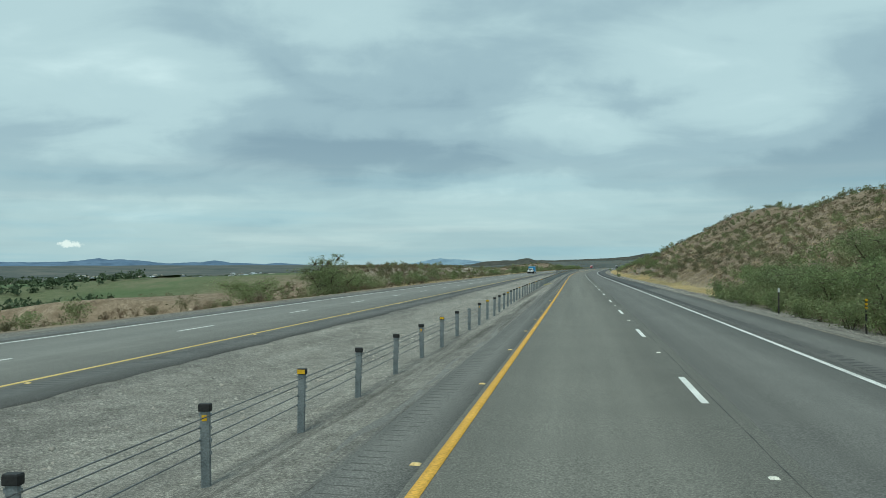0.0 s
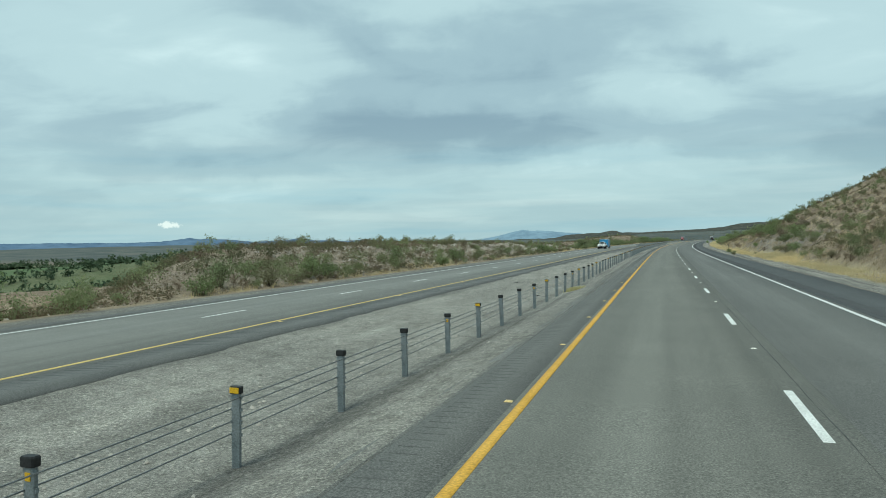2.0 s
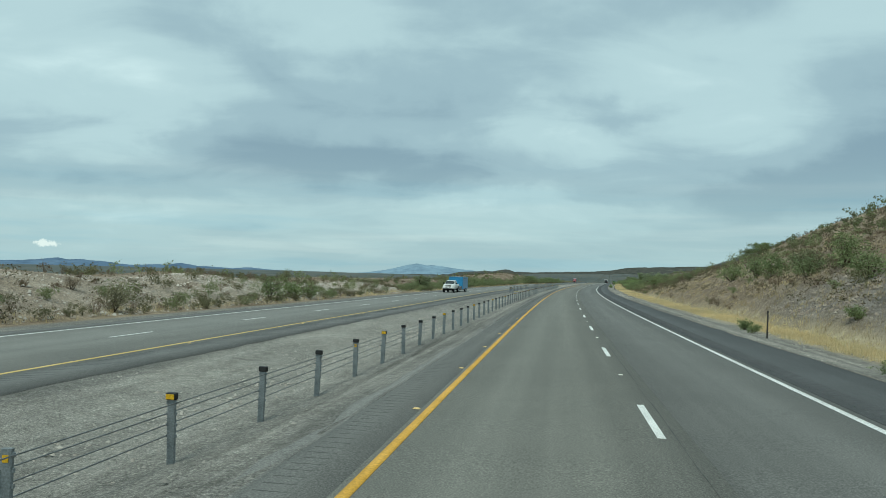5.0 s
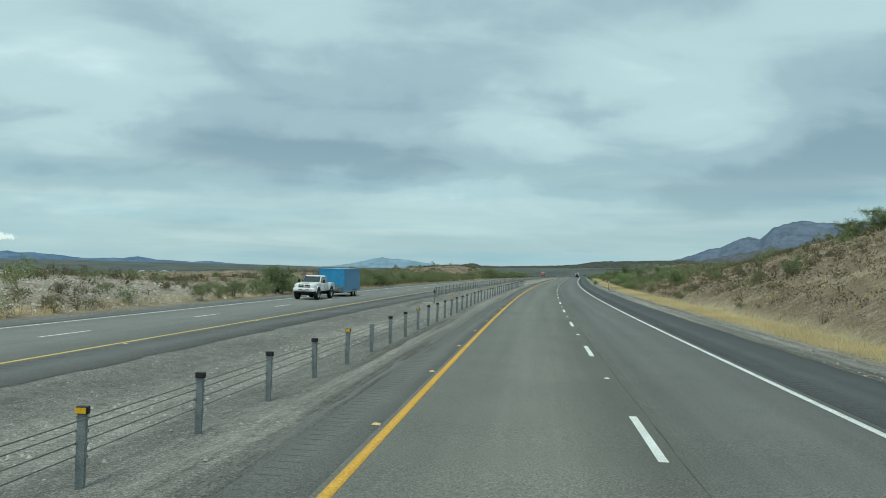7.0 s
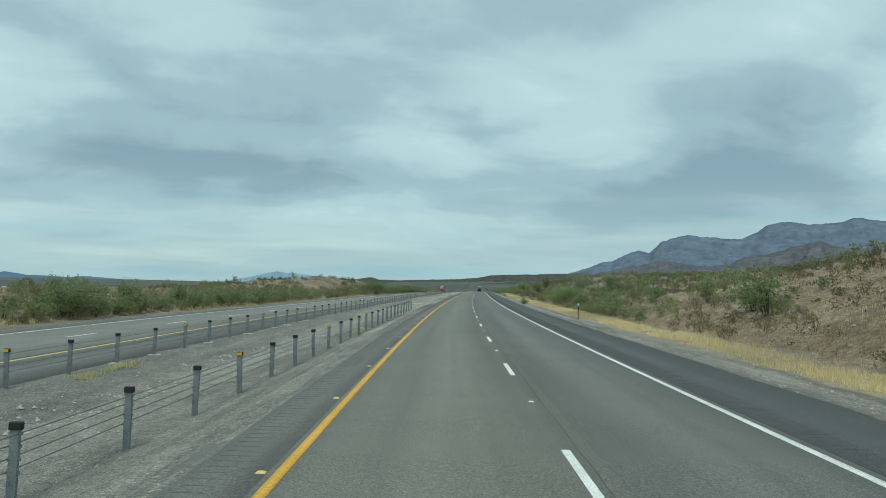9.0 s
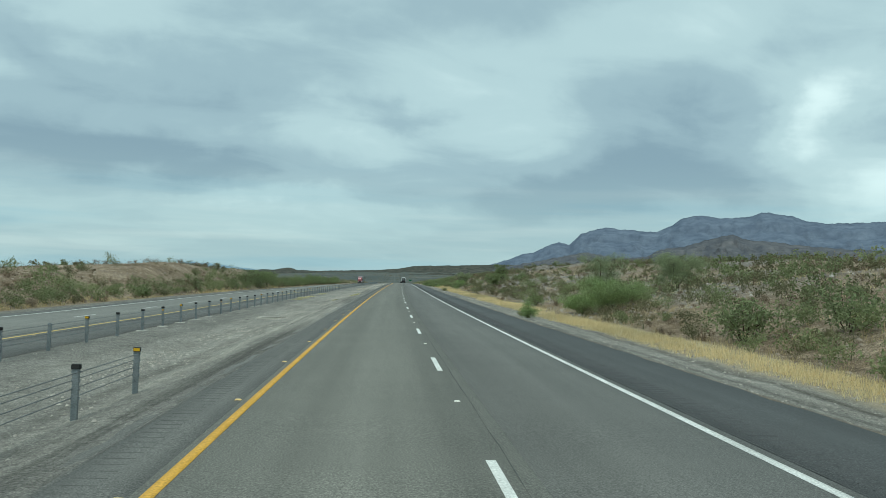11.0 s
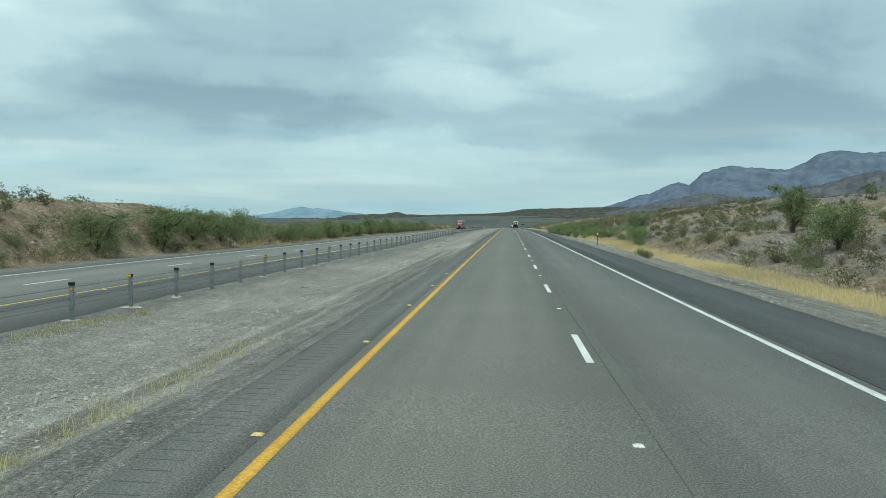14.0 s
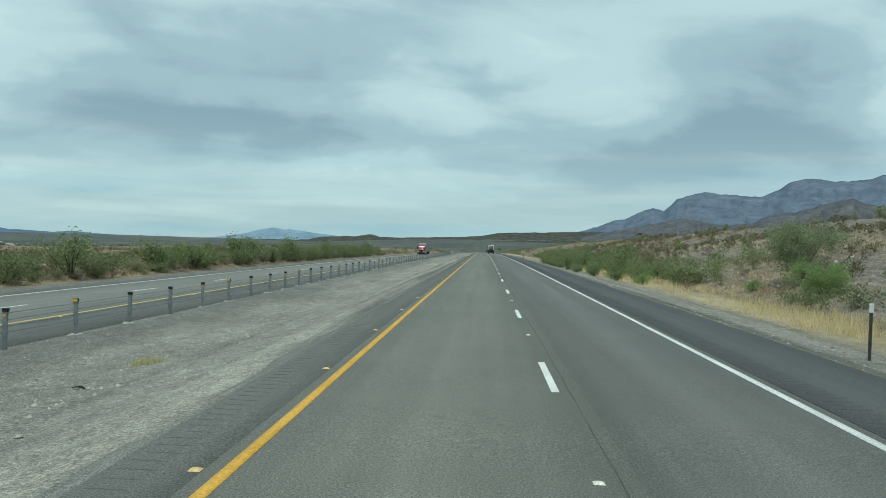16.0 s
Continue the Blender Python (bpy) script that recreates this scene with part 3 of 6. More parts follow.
# ---- mesh helpers ----
class Build:
    """Gathers corners and faces for one mesh."""

    def __init__(self):
        self.v, self.f, self.n = [], [], 0

    def add(self, verts, faces):
        self.v.append(np.asarray(verts, float).reshape(-1, 3))
        self.f += [tuple(i + self.n for i in f) for f in faces]
        self.n += len(self.v[-1])
        return self

    def box(self, a, b, m=None):
        (x0, y0, z0), (x1, y1, z1) = a, b
        v = [(x, y, z) for z in (z0, z1) for y in (y0, y1) for x in (x0, x1)]
        if m is not None:
            v = [m @ Vector(q) for q in v]
        return self.add([tuple(q) for q in v], [(0, 2, 3, 1), (4, 5, 7, 6), (0, 1, 5, 4), (2, 6, 7, 3), (0, 4, 6, 2), (1, 3, 7, 5)])

    def tube(self, points, radii, sides=6, cap=True):
        points = [Vector(p) for p in points]
        rings = []
        for i, p in enumerate(points):
            d = (points[min(i + 1, len(points) - 1)] - points[max(i - 1, 0)]).normalized()
            a = d.orthogonal().normalized()
            b = d.cross(a)
            rings.append([tuple(p + radii[i] * (math.cos(q) * a + math.sin(q) * b)) for q in np.linspace(0, 2 * math.pi, sides, endpoint=False)])
        faces = [(i * sides + k, i * sides + (k + 1) % sides, (i + 1) * sides + (k + 1) % sides, (i + 1) * sides + k) for i in range(len(points) - 1) for k in range(sides)]
        if cap:
            faces += [tuple(reversed(range(sides))), tuple(range((len(points) - 1) * sides, len(points) * sides))]
        return self.add([v for r in rings for v in r], faces)

    def loft(self, rings, cap=True):
        """Rings of equal length, joined side by side."""
        k = len(rings[0])
        faces = [(i * k + j, i * k + (j + 1) % k, (i + 1) * k + (j + 1) % k, (i + 1) * k + j) for i in range(len(rings) - 1) for j in range(k)]
        if cap:
            faces += [tuple(reversed(range(k))), tuple(range((len(rings) - 1) * k, len(rings) * k))]
        return self.add([v for r in rings for v in r], faces)

    def mesh(self, name, mat, smooth_faces=False):
        me = bpy.data.meshes.new(name)
        me.from_pydata(np.concatenate(self.v).tolist() if self.v else [], [], self.f)
        me.materials.append(mat)
        if smooth_faces:
            me.polygons.foreach_set("use_smooth", [True] * len(me.polygons))
        me.update()
        return me


def fast_mesh(name, verts, faces, mat):
    """A mesh from whole arrays: verts (n, 3), faces (m, k)."""
    me = bpy.data.meshes.new(name)
    m, k = faces.shape
    me.vertices.add(len(verts))
    me.vertices.foreach_set("co", np.ascontiguousarray(verts, np.float32).ravel())
    me.loops.add(m * k)
    me.loops.foreach_set("vertex_index", np.ascontiguousarray(faces, np.int32).ravel())
    me.polygons.add(m)
    me.polygons.foreach_set("loop_start", np.arange(0, m * k, k, dtype=np.int32))
    me.polygons.foreach_set("loop_total", np.full(m, k, np.int32))
    me.materials.append(mat)
    me.update(calc_edges=True)
    me.validate()
    return me


def part(name, built, mat, parent, label="", smooth_faces=False, shape=None):
    """One mesh object under a thing or a part."""
    me = built if isinstance(built, bpy.types.Mesh) else built.mesh(name, mat, smooth_faces)
    ob = new(name, me)
    ob.parent = parent
    if shape is not None:
        ob.matrix_local = shape
    if label:
        tagged(ob, label)
    return ob


def bevel(me, width, segments=2):
    bm = bmesh.new()
    bm.from_mesh(me)
    bmesh.ops.bevel(bm, geom=bm.edges[:], offset=width, segments=segments, affect="EDGES", clamp_overlap=True)
    bm.to_mesh(me)
    bm.free()
    return me


def stand(s, lat, dz=0.0, turn=0.0, on_ground=True, size=1.0):
    """A pose on the ground at s, lat, its y axis along the road."""
    th = float(line(s)[0])
    h = float(ground_z(s, lat)) if on_ground else 0.0
    p = at(s, lat, h + dz)
    return Matrix.LocRotScale(Vector([float(c) for c in p]), Euler((0, 0, th + turn)), Vector((size, size, size)))


# ---- ground ----
def build_ground():
    s = np.concatenate([np.arange(-420, -20, 20), np.arange(-20, 640, 1.6), np.arange(640, 1500, 8), np.linspace(1500, 4700, 60)])
    lat = np.concatenate([-np.geomspace(4300, 75, 46), np.arange(-72, -24, 1.5), np.arange(-24, -18.8, 0.6), [-18.69, -18.45, -18.2, -9.65, -9.35, -9.11], np.arange(-9, -1.4, 0.35),
                          [-1.37, -1.2, -1.05, 10.1, 10.35, 10.54], np.arange(10.8, 16.5, 0.6), np.arange(17, 60, 1.2), np.geomspace(62, 4300, 46)])
    S, L = np.meshgrid(s, lat, indexing="ij")
    Z = ground_z(S, L)
    under = ((L > -1.0) & (L < 10.2)) | ((L > -18.3) & (L < -9.5))
    Z = np.where(under, Z - 0.45, Z)
    rim = ((L > -1.1) & (L < -1.0)) | ((L > 10.2) & (L < 10.5)) | ((L > -9.5) & (L < -9.2)) | ((L > -18.6) & (L < -18.3))
    Z = np.where(rim, Z - 0.05, Z)
    V = at(S, L, Z).reshape(-1, 3)
    n, k = S.shape
    i = (np.arange(n - 1)[:, None] * k + np.arange(k - 1)[None, :]).ravel()
    F = np.stack([i, i + 1, i + k + 1, i + k], 1)
    me = fast_mesh("ground", V, F, M_GROUND)
    me.polygons.foreach_set("use_smooth", np.ones(len(F), bool))
    bed = (smooth(0.8, 1.0, -L) * (1 - smooth(20.5, 22, -L)) + smooth(10.4, 10.7, L) * (1 - smooth(12.2, 14.0, L)))
    strips = (lumps(S / 400 + 7, L / 120, 9) > -0.15) * 1.0
    field = smooth(150, 320, -L) * (1 - smooth(900, 1500, S)) * (0.70 + 0.25 * strips) * (1 - smooth(1700, 2300, -L))
    # share of haze-tinted ground, rising with distance from the road's start
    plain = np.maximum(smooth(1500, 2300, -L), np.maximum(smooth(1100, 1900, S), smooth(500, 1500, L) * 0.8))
    straw = smooth(12.6, 13.6, L) * (1 - smooth(15.2, 16.6, L)) * smooth(60, 80, S) * (0.55 + 0.45 * lumps(S / 9, L / 2, 153))
    straw = straw + 0.22 * smooth(21.0, 21.8, -L) * (1 - smooth(23.5, 25, -L)) * (0.5 + 0.5 * lumps(S / 8, L / 2, 154))
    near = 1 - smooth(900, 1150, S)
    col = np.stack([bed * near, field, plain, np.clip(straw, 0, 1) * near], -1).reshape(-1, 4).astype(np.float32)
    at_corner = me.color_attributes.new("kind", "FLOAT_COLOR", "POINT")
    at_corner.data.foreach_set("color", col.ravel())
    wander = 0.9 * lumps(S / 15, L * 0 + 2, 161) + 0.4 * lumps(S / 3, L / 1.5, 162)
    D = -L + wander
    early = smooth(2.6, 3.6, D) * (1 - smooth(8.3, 8.9, D)) * (1 - smooth(200, 240, S)) * (1.25 - 0.25 * smooth(110, 180, S))
    mid_way = smooth(4.4, 5.0, D) * (1 - smooth(6.0, 6.8, D)) * smooth(200, 240, S) * (1 - smooth(345, 380, S))
    late = smooth(1.2, 2.2, D) * (1 - smooth(6.2, 7.6, D)) * smooth(345, 380, S)
    verge = smooth(10.6, 11.4, L) * 0.45
    ridge = smooth(1.75, 1.95, -L) * (1 - smooth(2.15, 2.6, -L)) * (1 - smooth(330, 380, S)) * 0.8
    pale = np.clip(early + mid_way + late + verge + ridge, 0, 1) * (0.75 + 0.25 * lumps(S / 4, L / 2.5, 163))
    broken = smooth(22.4, 24.5, -L) * (1 - smooth(30, 36, -L)) * smooth(85, 110, S) * (0.38 + 0.62 * smooth(190, 225, S)) * (1 - smooth(290, 330, S)) * (0.62 + 0.38 * lumps(S / 9, L / 4, 164))
    cut = smooth(15.6, 16.6, L) * (1 - smooth(18.8, 20.4, L + 0.9 * lumps(S / 6, L * 0, 165))) * smooth(150, 166, S) * (1 - smooth(205, 225, S))
    mounds = smooth(15.5, 18.5, L) * (1 - smooth(48, 60, L)) * smooth(385, 405, S) * (1 - smooth(640, 700, S)) * smooth(-0.25, 0.35, lumps(S / 13, L / 6, 166)) * 0.85
    slate = np.clip(cut * (0.8 + 0.3 * lumps(S / 5, L / 2, 167)) + mounds, 0, 1)
    shade = np.stack([pale, np.clip(broken, 0, 1), slate, np.ones_like(pale)], -1).reshape(-1, 4).astype(np.float32)
    gravel_map = me.color_attributes.new("gravel", "FLOAT_COLOR", "POINT")
    gravel_map.data.foreach_set("color", shade.ravel())
    lane_map = me.attributes.new("lane", "FLOAT_VECTOR", "POINT")
    lane_map.data.foreach_set("vector", np.stack([L, S, 0 * S], -1).astype(np.float32).ravel())
    return tagged(new("ground", me), "stony tan desert ground with gravelled verges and a green valley", "ground", kind="structure")


ground = build_ground()


def strip(name, lat0, lat1, s0, s1, z, mat, step=3.0, thick=0.35, jag=0.0, seed=0, drift=0.0):
    """A slab that follows the road between two offsets."""
    s = np.arange(s0, s1 + 0.01, step)
    j0 = jag * (0.6 * lumps(s / 2.3, s * 0 + seed, 11) + 0.8 * lumps(s / 0.9, s * 0 + seed, 13)) + drift * smooth(330, 410, s)
    j1 = jag * (0.6 * lumps(s / 2.1, s * 0 + seed + 5, 12) + 0.7 * lumps(s / 0.9, s * 0 + seed, 14)) + drift * smooth(330, 410, s)
    a, b = at(s, lat0 + j0, z), at(s, lat1 + j1, z)
    c, d = at(s, lat1 + j1, z - thick), at(s, lat0 + j0, z - thick)
    V = np.stack([a, b, c, d], 1).reshape(-1, 3)
    i = np.arange(len(s) - 1) * 4
    F = np.concatenate([np.stack([i, i + 1, i + 5, i + 4], 1), np.stack([i + 1, i + 2, i + 6, i + 5], 1), np.stack([i + 3, i, i + 4, i + 7], 1)])
    me = fast_mesh(name, V, F, mat)
    uv = me.uv_layers.new(name="lane")
    pl = np.stack([np.stack([s * 0 + lat0, s * 0 + lat1, s * 0 + lat1, s * 0 + lat0], 1).ravel(), np.repeat(s, 4)], 1)
    uv.data.foreach_set("uv", pl[F.ravel()].astype(np.float32).ravel())
    return me


FAR_END = 1490.0
road = tagged(new("road", strip("road", -0.16, LANE + 0.45, -60, FAR_END, 0, M_ROAD)), "worn grey asphalt lane of a divided highway", "road", kind="structure")
part("outer_lane", strip("outer_lane", LANE + 0.45, EDGE + 0.25, -60, FAR_END, 0, M_ROAD_NEW), None, road, "darker grey asphalt outer lane")
part("right_shoulder", strip("right_shoulder", EDGE + 0.25, PAVE_R, 81, FAR_END, -0.012, M_SHOULDER, 1.5, jag=0.10, seed=3), None, road, "dark blue-grey paved shoulder")
part("right_shoulder", strip("right_shoulder", EDGE + 0.25, PAVE_R, -60, 81, -0.012, M_SHOULDER_OLD, 1.5, jag=0.10, seed=3), None, road, "grey worn paved shoulder")
part("left_margin", strip("left_margin", -1.12, -0.16, -60, FAR_END, -0.004, M_MARGIN, 3), None, road, "darker asphalt margin with milled grooves")
part("left_shoulder", strip("left_shoulder", PAVE_L, -1.12, -60, FAR_END, -0.022, M_MILLINGS, 0.8, jag=0.09, seed=8), None, road, "narrow grey shoulder of loose millings")
part("left_edge_line", strip("left_edge_line", -0.075, 0.075, -60, FAR_END, 0.004, M_YELLOW, 3, 0.003, drift=0.085), None, road, "solid yellow edge line")
part("right_edge_line", strip("right_edge_line", EDGE - 0.08, EDGE + 0.08, -60, FAR_END, 0.004, M_WHITE, 3, 0.003), None, road, "solid white edge line")
other = tagged(new("oncoming_road", strip("oncoming_road", OPP_EDGE - 0.3, OPP + 0.3, -60, FAR_END, OPP_Z, M_OTHER)), "grey asphalt of the oncoming carriageway", "road", kind="structure")
part("outer_shoulder", strip("outer_shoulder", OPP_L, OPP_EDGE - 0.3, -60, FAR_END, OPP_Z - 0.01, M_INNER, 1.5, jag=0.15, seed=4), None, other, "dark paved shoulder")
part("inner_shoulder", strip("inner_shoulder", OPP + 0.3, OPP_R, -60, FAR_END, OPP_Z - 0.01, M_INNER, 0.6, jag=0.15, seed=6), None, other, "dark paved shoulder with a ragged edge")
part("inner_edge_line", strip("inner_edge_line", OPP - 0.08, OPP + 0.08, -60, FAR_END, OPP_Z + 0.004, M_YELLOW_PALE, 3, 0.003), None, other, "solid yellow edge line")
part("outer_edge_line", strip("outer_edge_line", OPP_EDGE - 0.08, OPP_EDGE + 0.08, -60, FAR_END, OPP_Z + 0.004, M_WHITE, 3, 0.003), None, other, "solid white edge line")


# ---- markings that come one by one ----
def slab(name, width, length, thick, mat, taper=0.0):
    b = Build()
    w, l = width / 2, length / 2
    b.add([(-w, -l, 0), (w, -l, 0), (w, l, 0), (-w, l, 0), (-w + taper, -l + taper, thick), (w - taper, -l + taper, thick), (w - taper, l - taper, thick), (-w + taper, l - taper, thick)],
          [(0, 3, 2, 1), (4, 5, 6, 7), (0, 1, 5, 4), (1, 2, 6, 5), (2, 3, 7, 6), (3, 0, 4, 7)])
    return b.mesh(name, mat)


def repeated(me, name, parent, spots, lat, z):
    for s in spots:
        fall = math.atan((at(s + 1.0, lat)[2] - at(s - 1.0, lat)[2]) / 2)
        part(name, me, None, parent, shape=stand(s, lat, z, on_ground=False) @ pose(0, 0, 0, math.degrees(fall)))


PERIOD, PHASE = 12.19, 14.647
dash_me = slab("lane_dash", 0.135, 3.05, 0.004, M_WHITE, 0.002)
dashes = [PHASE + 1.525 + PERIOD * k for k in range(-3, 74)]
repeated(dash_me, "lane_dash", road, dashes, LANE, 0.001)
repeated(dash_me, "lane_dash", other, [6.3 + PERIOD * k for k in range(-1, 70)], OPP_DASH, OPP_Z + 0.001)
M_MARKER = grainy("marker_plastic", (0.62, 0.60, 0.52), (0.78, 0.76, 0.68), 40, 5, 0.4, 0.1, 0.001)
M_MARKER_Y = grainy("yellow_marker_plastic", (0.60, 0.42, 0.16), (0.74, 0.55, 0.25), 40, 5, 0.4, 0.1, 0.001)
stud = slab("raised_marker", 0.12, 0.11, 0.02, M_MARKER, 0.03)
stud_y = slab("raised_marker", 0.13, 0.12, 0.02, M_MARKER_Y, 0.03)
repeated(stud, "raised_marker", road, [PHASE + 7.6 + PERIOD * k for k in range(-2, 62)], LANE, 0.001)
repeated(stud_y, "raised_marker", road, [PHASE + 1.3 + PERIOD / 2 * k for k in range(-4, 120)], -0.24, 0.001)
repeated(stud_y, "raised_marker", other, [4.0 + PERIOD * k for k in range(-1, 60)], OPP + 0.25, OPP_Z + 0.001)


def rumble(name, lat0, lat1, s0, s1, z, mat, gap=0.30):
    """Milled cross-grooves, drawn as rows of low ribs left between them."""
    s = np.arange(s0, s1, gap)
    a0, a1 = at(s, lat0, z - 0.02), at(s, lat1, z - 0.02)
    b0, b1 = at(s + gap * 0.28, lat0 + 0.02, z + 0.011), at(s + gap * 0.28, lat1 - 0.02, z + 0.011)
    c0, c1 = at(s + gap * 0.56, lat0, z - 0.02), at(s + gap * 0.56, lat1, z - 0.02)
    V = np.stack([a0, a1, b1, b0, c1, c0], 1).reshape(-1, 3)
    i = np.arange(len(s)) * 6
    F = np.concatenate([np.stack([i, i + 1, i + 2, i + 3], 1), np.stack([i + 3, i + 2, i + 4, i + 5], 1)])
    ob = new(name, fast_mesh(name, V, F, mat))
    return ob


M_RIB = grainy("groove_asphalt", (0.078, 0.077, 0.073), (0.125, 0.122, 0.114), 50, 2, 0.9, 0.3, 0.006)
M_RIB_DARK = grainy("dark_groove_asphalt", (0.062, 0.063, 0.064), (0.092, 0.094, 0.095), 50, 2, 0.9, 0.3, 0.006)
for nm, l0, l1, s0, s1, z, owner in (("rumble_ribs", -1.04, -0.60, -20, 720, -0.010, road), ("shoulder_rumble_ribs", 8.15, 8.65, -20, 720, -0.012, road),
                                     ("rumble_ribs", OPP + 0.4, OPP + 0.85, -20, 600, OPP_Z - 0.01, other)):
    ob = rumble(nm, l0, l1, s0, s1, z, M_RIB if owner is road and l0 < 0 else M_RIB_DARK)
    ob.parent = owner
    tagged(ob, kind="stuff")

# thin dark tar joint beside the lane line
def crack(name, lat, s0, s1, z, mat, width, wander, parent):
    s = np.arange(s0, s1, 0.35)
    off = lat + 0.5 * wander * lumps(s / 1.1, s * 0, 21) + wander * lumps(s / 14, s * 0, 22)
    w = width * (0.55 + 0.45 * lumps(s / 0.8, s * 0 + 3, 23))
    a, b = at(s, off - w / 2, z), at(s, off + w / 2, z)
    V = np.stack([a, b], 1).reshape(-1, 3)
    i = np.arange(len(s) - 1) * 2
    ob = new(name, fast_mesh(name, V, np.stack([i, i + 1, i + 3, i + 2], 1), mat))
    ob.parent = parent
    return ob


M_TAR = grainy("tar_joint", (0.060, 0.060, 0.058), (0.115, 0.113, 0.106), 20, 3, 0.7, 0.3, 0.004)
crack("joint", LANE + 0.22, -20, 720, 0.0035, M_TAR, 0.024, 0.03, road)
crack("joint", EDGE + 0.30, -20, 720, 0.0035, M_TAR, 0.025, 0.015, road)
crack("joint", OPP - 3.4, -20, 720, OPP_Z + 0.0035, M_TAR, 0.030, 0.02, other)


# ---- cable barriers ----
def post_meshes():
    b = Build()
    o = [(-0.050, -0.026), (0.050, -0.026), (0.058, -0.016), (0.058, 0.016), (0.050, 0.026), (-0.050, 0.026), (-0.058, 0.016), (-0.058, -0.016)]
    b.loft([[(x, y, z) for x, y in o] for z in (-0.35, 0.0, 0.93)])
    for z in (0.42, 0.57, 0.72, 0.87):                       # hooks that hold the cables
        b.box((-0.075, -0.014, z - 0.02), (-0.056, 0.014, z + 0.02)).box((0.056, -0.014, z - 0.02), (0.075, 0.014, z + 0.02))
    post = b.mesh("post", M_STEEL)
    c = Build()
    k = [(x * 1.32, y * 1.75) for x, y in o]
    c.loft([[(x * 0.96, y * 0.94, 0.915) for x, y in k], [(x, y, 0.925) for x, y in k], [(x, y, 0.99) for x, y in k], [(x * 0.9, y * 0.88, 1.005) for x, y in k]])
    cap = c.mesh("cap", M_CAP)
    r = Build().box((-0.062, -0.056, 0.925), (0.062, -0.046, 0.992))
    refl = r.mesh("reflector", M_AMBER)
    t = Build().box((-0.030, -0.034, 0.80), (0.030, -0.027, 0.87))
    tape = t.mesh("reflector", M_AMBER)
    d = Build()
    ring = [(0.19 * math.cos(a) * (1 + 0.12 * math.sin(3 * a)), 0.17 * math.sin(a) * (1 + 0.1 * math.cos(2 * a))) for a in np.linspace(0, 2 * math.pi, 18, endpoint=False)]
    d.loft([[(x, y, -0.12) for x, y in ring], [(x, y, 0.012) for x, y in ring], [(x * 0.9, y * 0.9, 0.03) for x, y in ring]])
    return post, cap, refl, tape, d.mesh("footing", M_CONCRETE)


POST, CAP, REFL, TAPE, FOOT = post_meshes()


def cable_tube(spots, lat, heights, parent, anchor=None):
    """Four cables from post to post, each on its own side."""
    for h in heights:
        side = 0.066 if int(h * 100) % 2 else -0.066
        pts = [Vector(at(q, float(lat(q)) + side, float(BARRIER_Z(q, lat(q))) + h)) for q in spots]
        if anchor:
            pts = [Vector(at(anchor[0], anchor[1] + 2 * side, float(ground_z(*anchor)) + 0.02)), *pts]
        part("cable", Build().tube(pts, [0.0085] * len(pts), 5), M_CABLE, parent)


def BARRIER_Z(s, lat):
    """Ground under a barrier, without its small lumps."""
    return np.interp(lat, [-9.1, -8.5, -7.9, -5.2, -2.9, -1.25], [-0.30, -0.40, -0.45, -0.55, -0.32, -0.02]) + 0 * np.asarray(s, float)


def barrier(label, spots, row, feet, mark_phase, seed):
    rnd = random.Random(seed)
    top = tagged(new("cable_barrier"), label, "cable barrier")
    for k, s in enumerate(spots):
        lat = float(row(s))
        m = stand(s, lat, float(BARRIER_Z(s, lat)), on_ground=False) @ pose(0, 0, 0, rnd.uniform(-1.6, 1.6), rnd.uniform(-1.6, 1.6), rnd.uniform(-6, 6))
        p = part("post", POST, None, top, shape=m)
        if rnd.random() > 0.05:
            part("cap", CAP, None, p)
        if (k - mark_phase) % 4 == 0:
            part("reflector", REFL, None, p, "amber reflector")
        elif (k - mark_phase) % 4 == 3 and rnd.random() < 0.6:
            part("reflector", TAPE, None, p, "amber reflective tape")
        if feet and s < 640 and rnd.random() < 0.75:
            part("footing", FOOT, None, p, "pale concrete footing", shape=pose(rnd.uniform(-.04, .04), rnd.uniform(-.04, .04), 0, 0, 0, rnd.uniform(0, 360)) @ Matrix.Diagonal((rnd.uniform(.9, 1.9), rnd.uniform(.8, 1.2), 1, 1)))
    return top


def near_lat(s):
    return np.interp(s, [0, 40, 60, 85, 110, 180, 215, 235, 265, 290, 320], [-2.66, -2.72, -3.05, -2.95, -2.88, -2.95, -3.15, -3.12, -3.02, -3.02, -2.84])


def far_lat(s):
    return np.interp(s, [286, 292, 297, 305, 330, 450, 480], [-6.7, -7.6, -8.45, -8.9, -8.8, -8.75, -8.65])


NEAR_SPOTS = [3.048 * k + float(np.interp(3.048 * k, [0, 12, 45, 62, 90, 140, 200, 222, 245, 283, 315], [0.3, 0.2, 0.5, 1.0, 0.5, 0.1, 0.2, 0.7, 0.7, 0.1, -0.1])) for k in range(-6, 121)]
FAR_SPOTS = [0.4 + 3.048 * k + float(np.interp(3.048 * k, [286, 305, 340, 400, 440, 475, 520], [-0.2, 0.1, -0.7, 0.0, -1.1, -2.1, -2.5])) for k in range(94, 250)]
near_row = barrier("galvanised steel cable barrier with black post caps in the gravel median", NEAR_SPOTS, near_lat, False, 6, 1)
cable_tube(NEAR_SPOTS, near_lat, (0.42, 0.57, 0.72, 0.87), near_row)
far_row = barrier("galvanised steel cable barrier with concrete footings beside the oncoming lanes", FAR_SPOTS, far_lat, True, 2, 2)
cable_tube(FAR_SPOTS, far_lat, (0.42, 0.57, 0.72, 0.87), far_row, anchor=(283.0, -7.9))


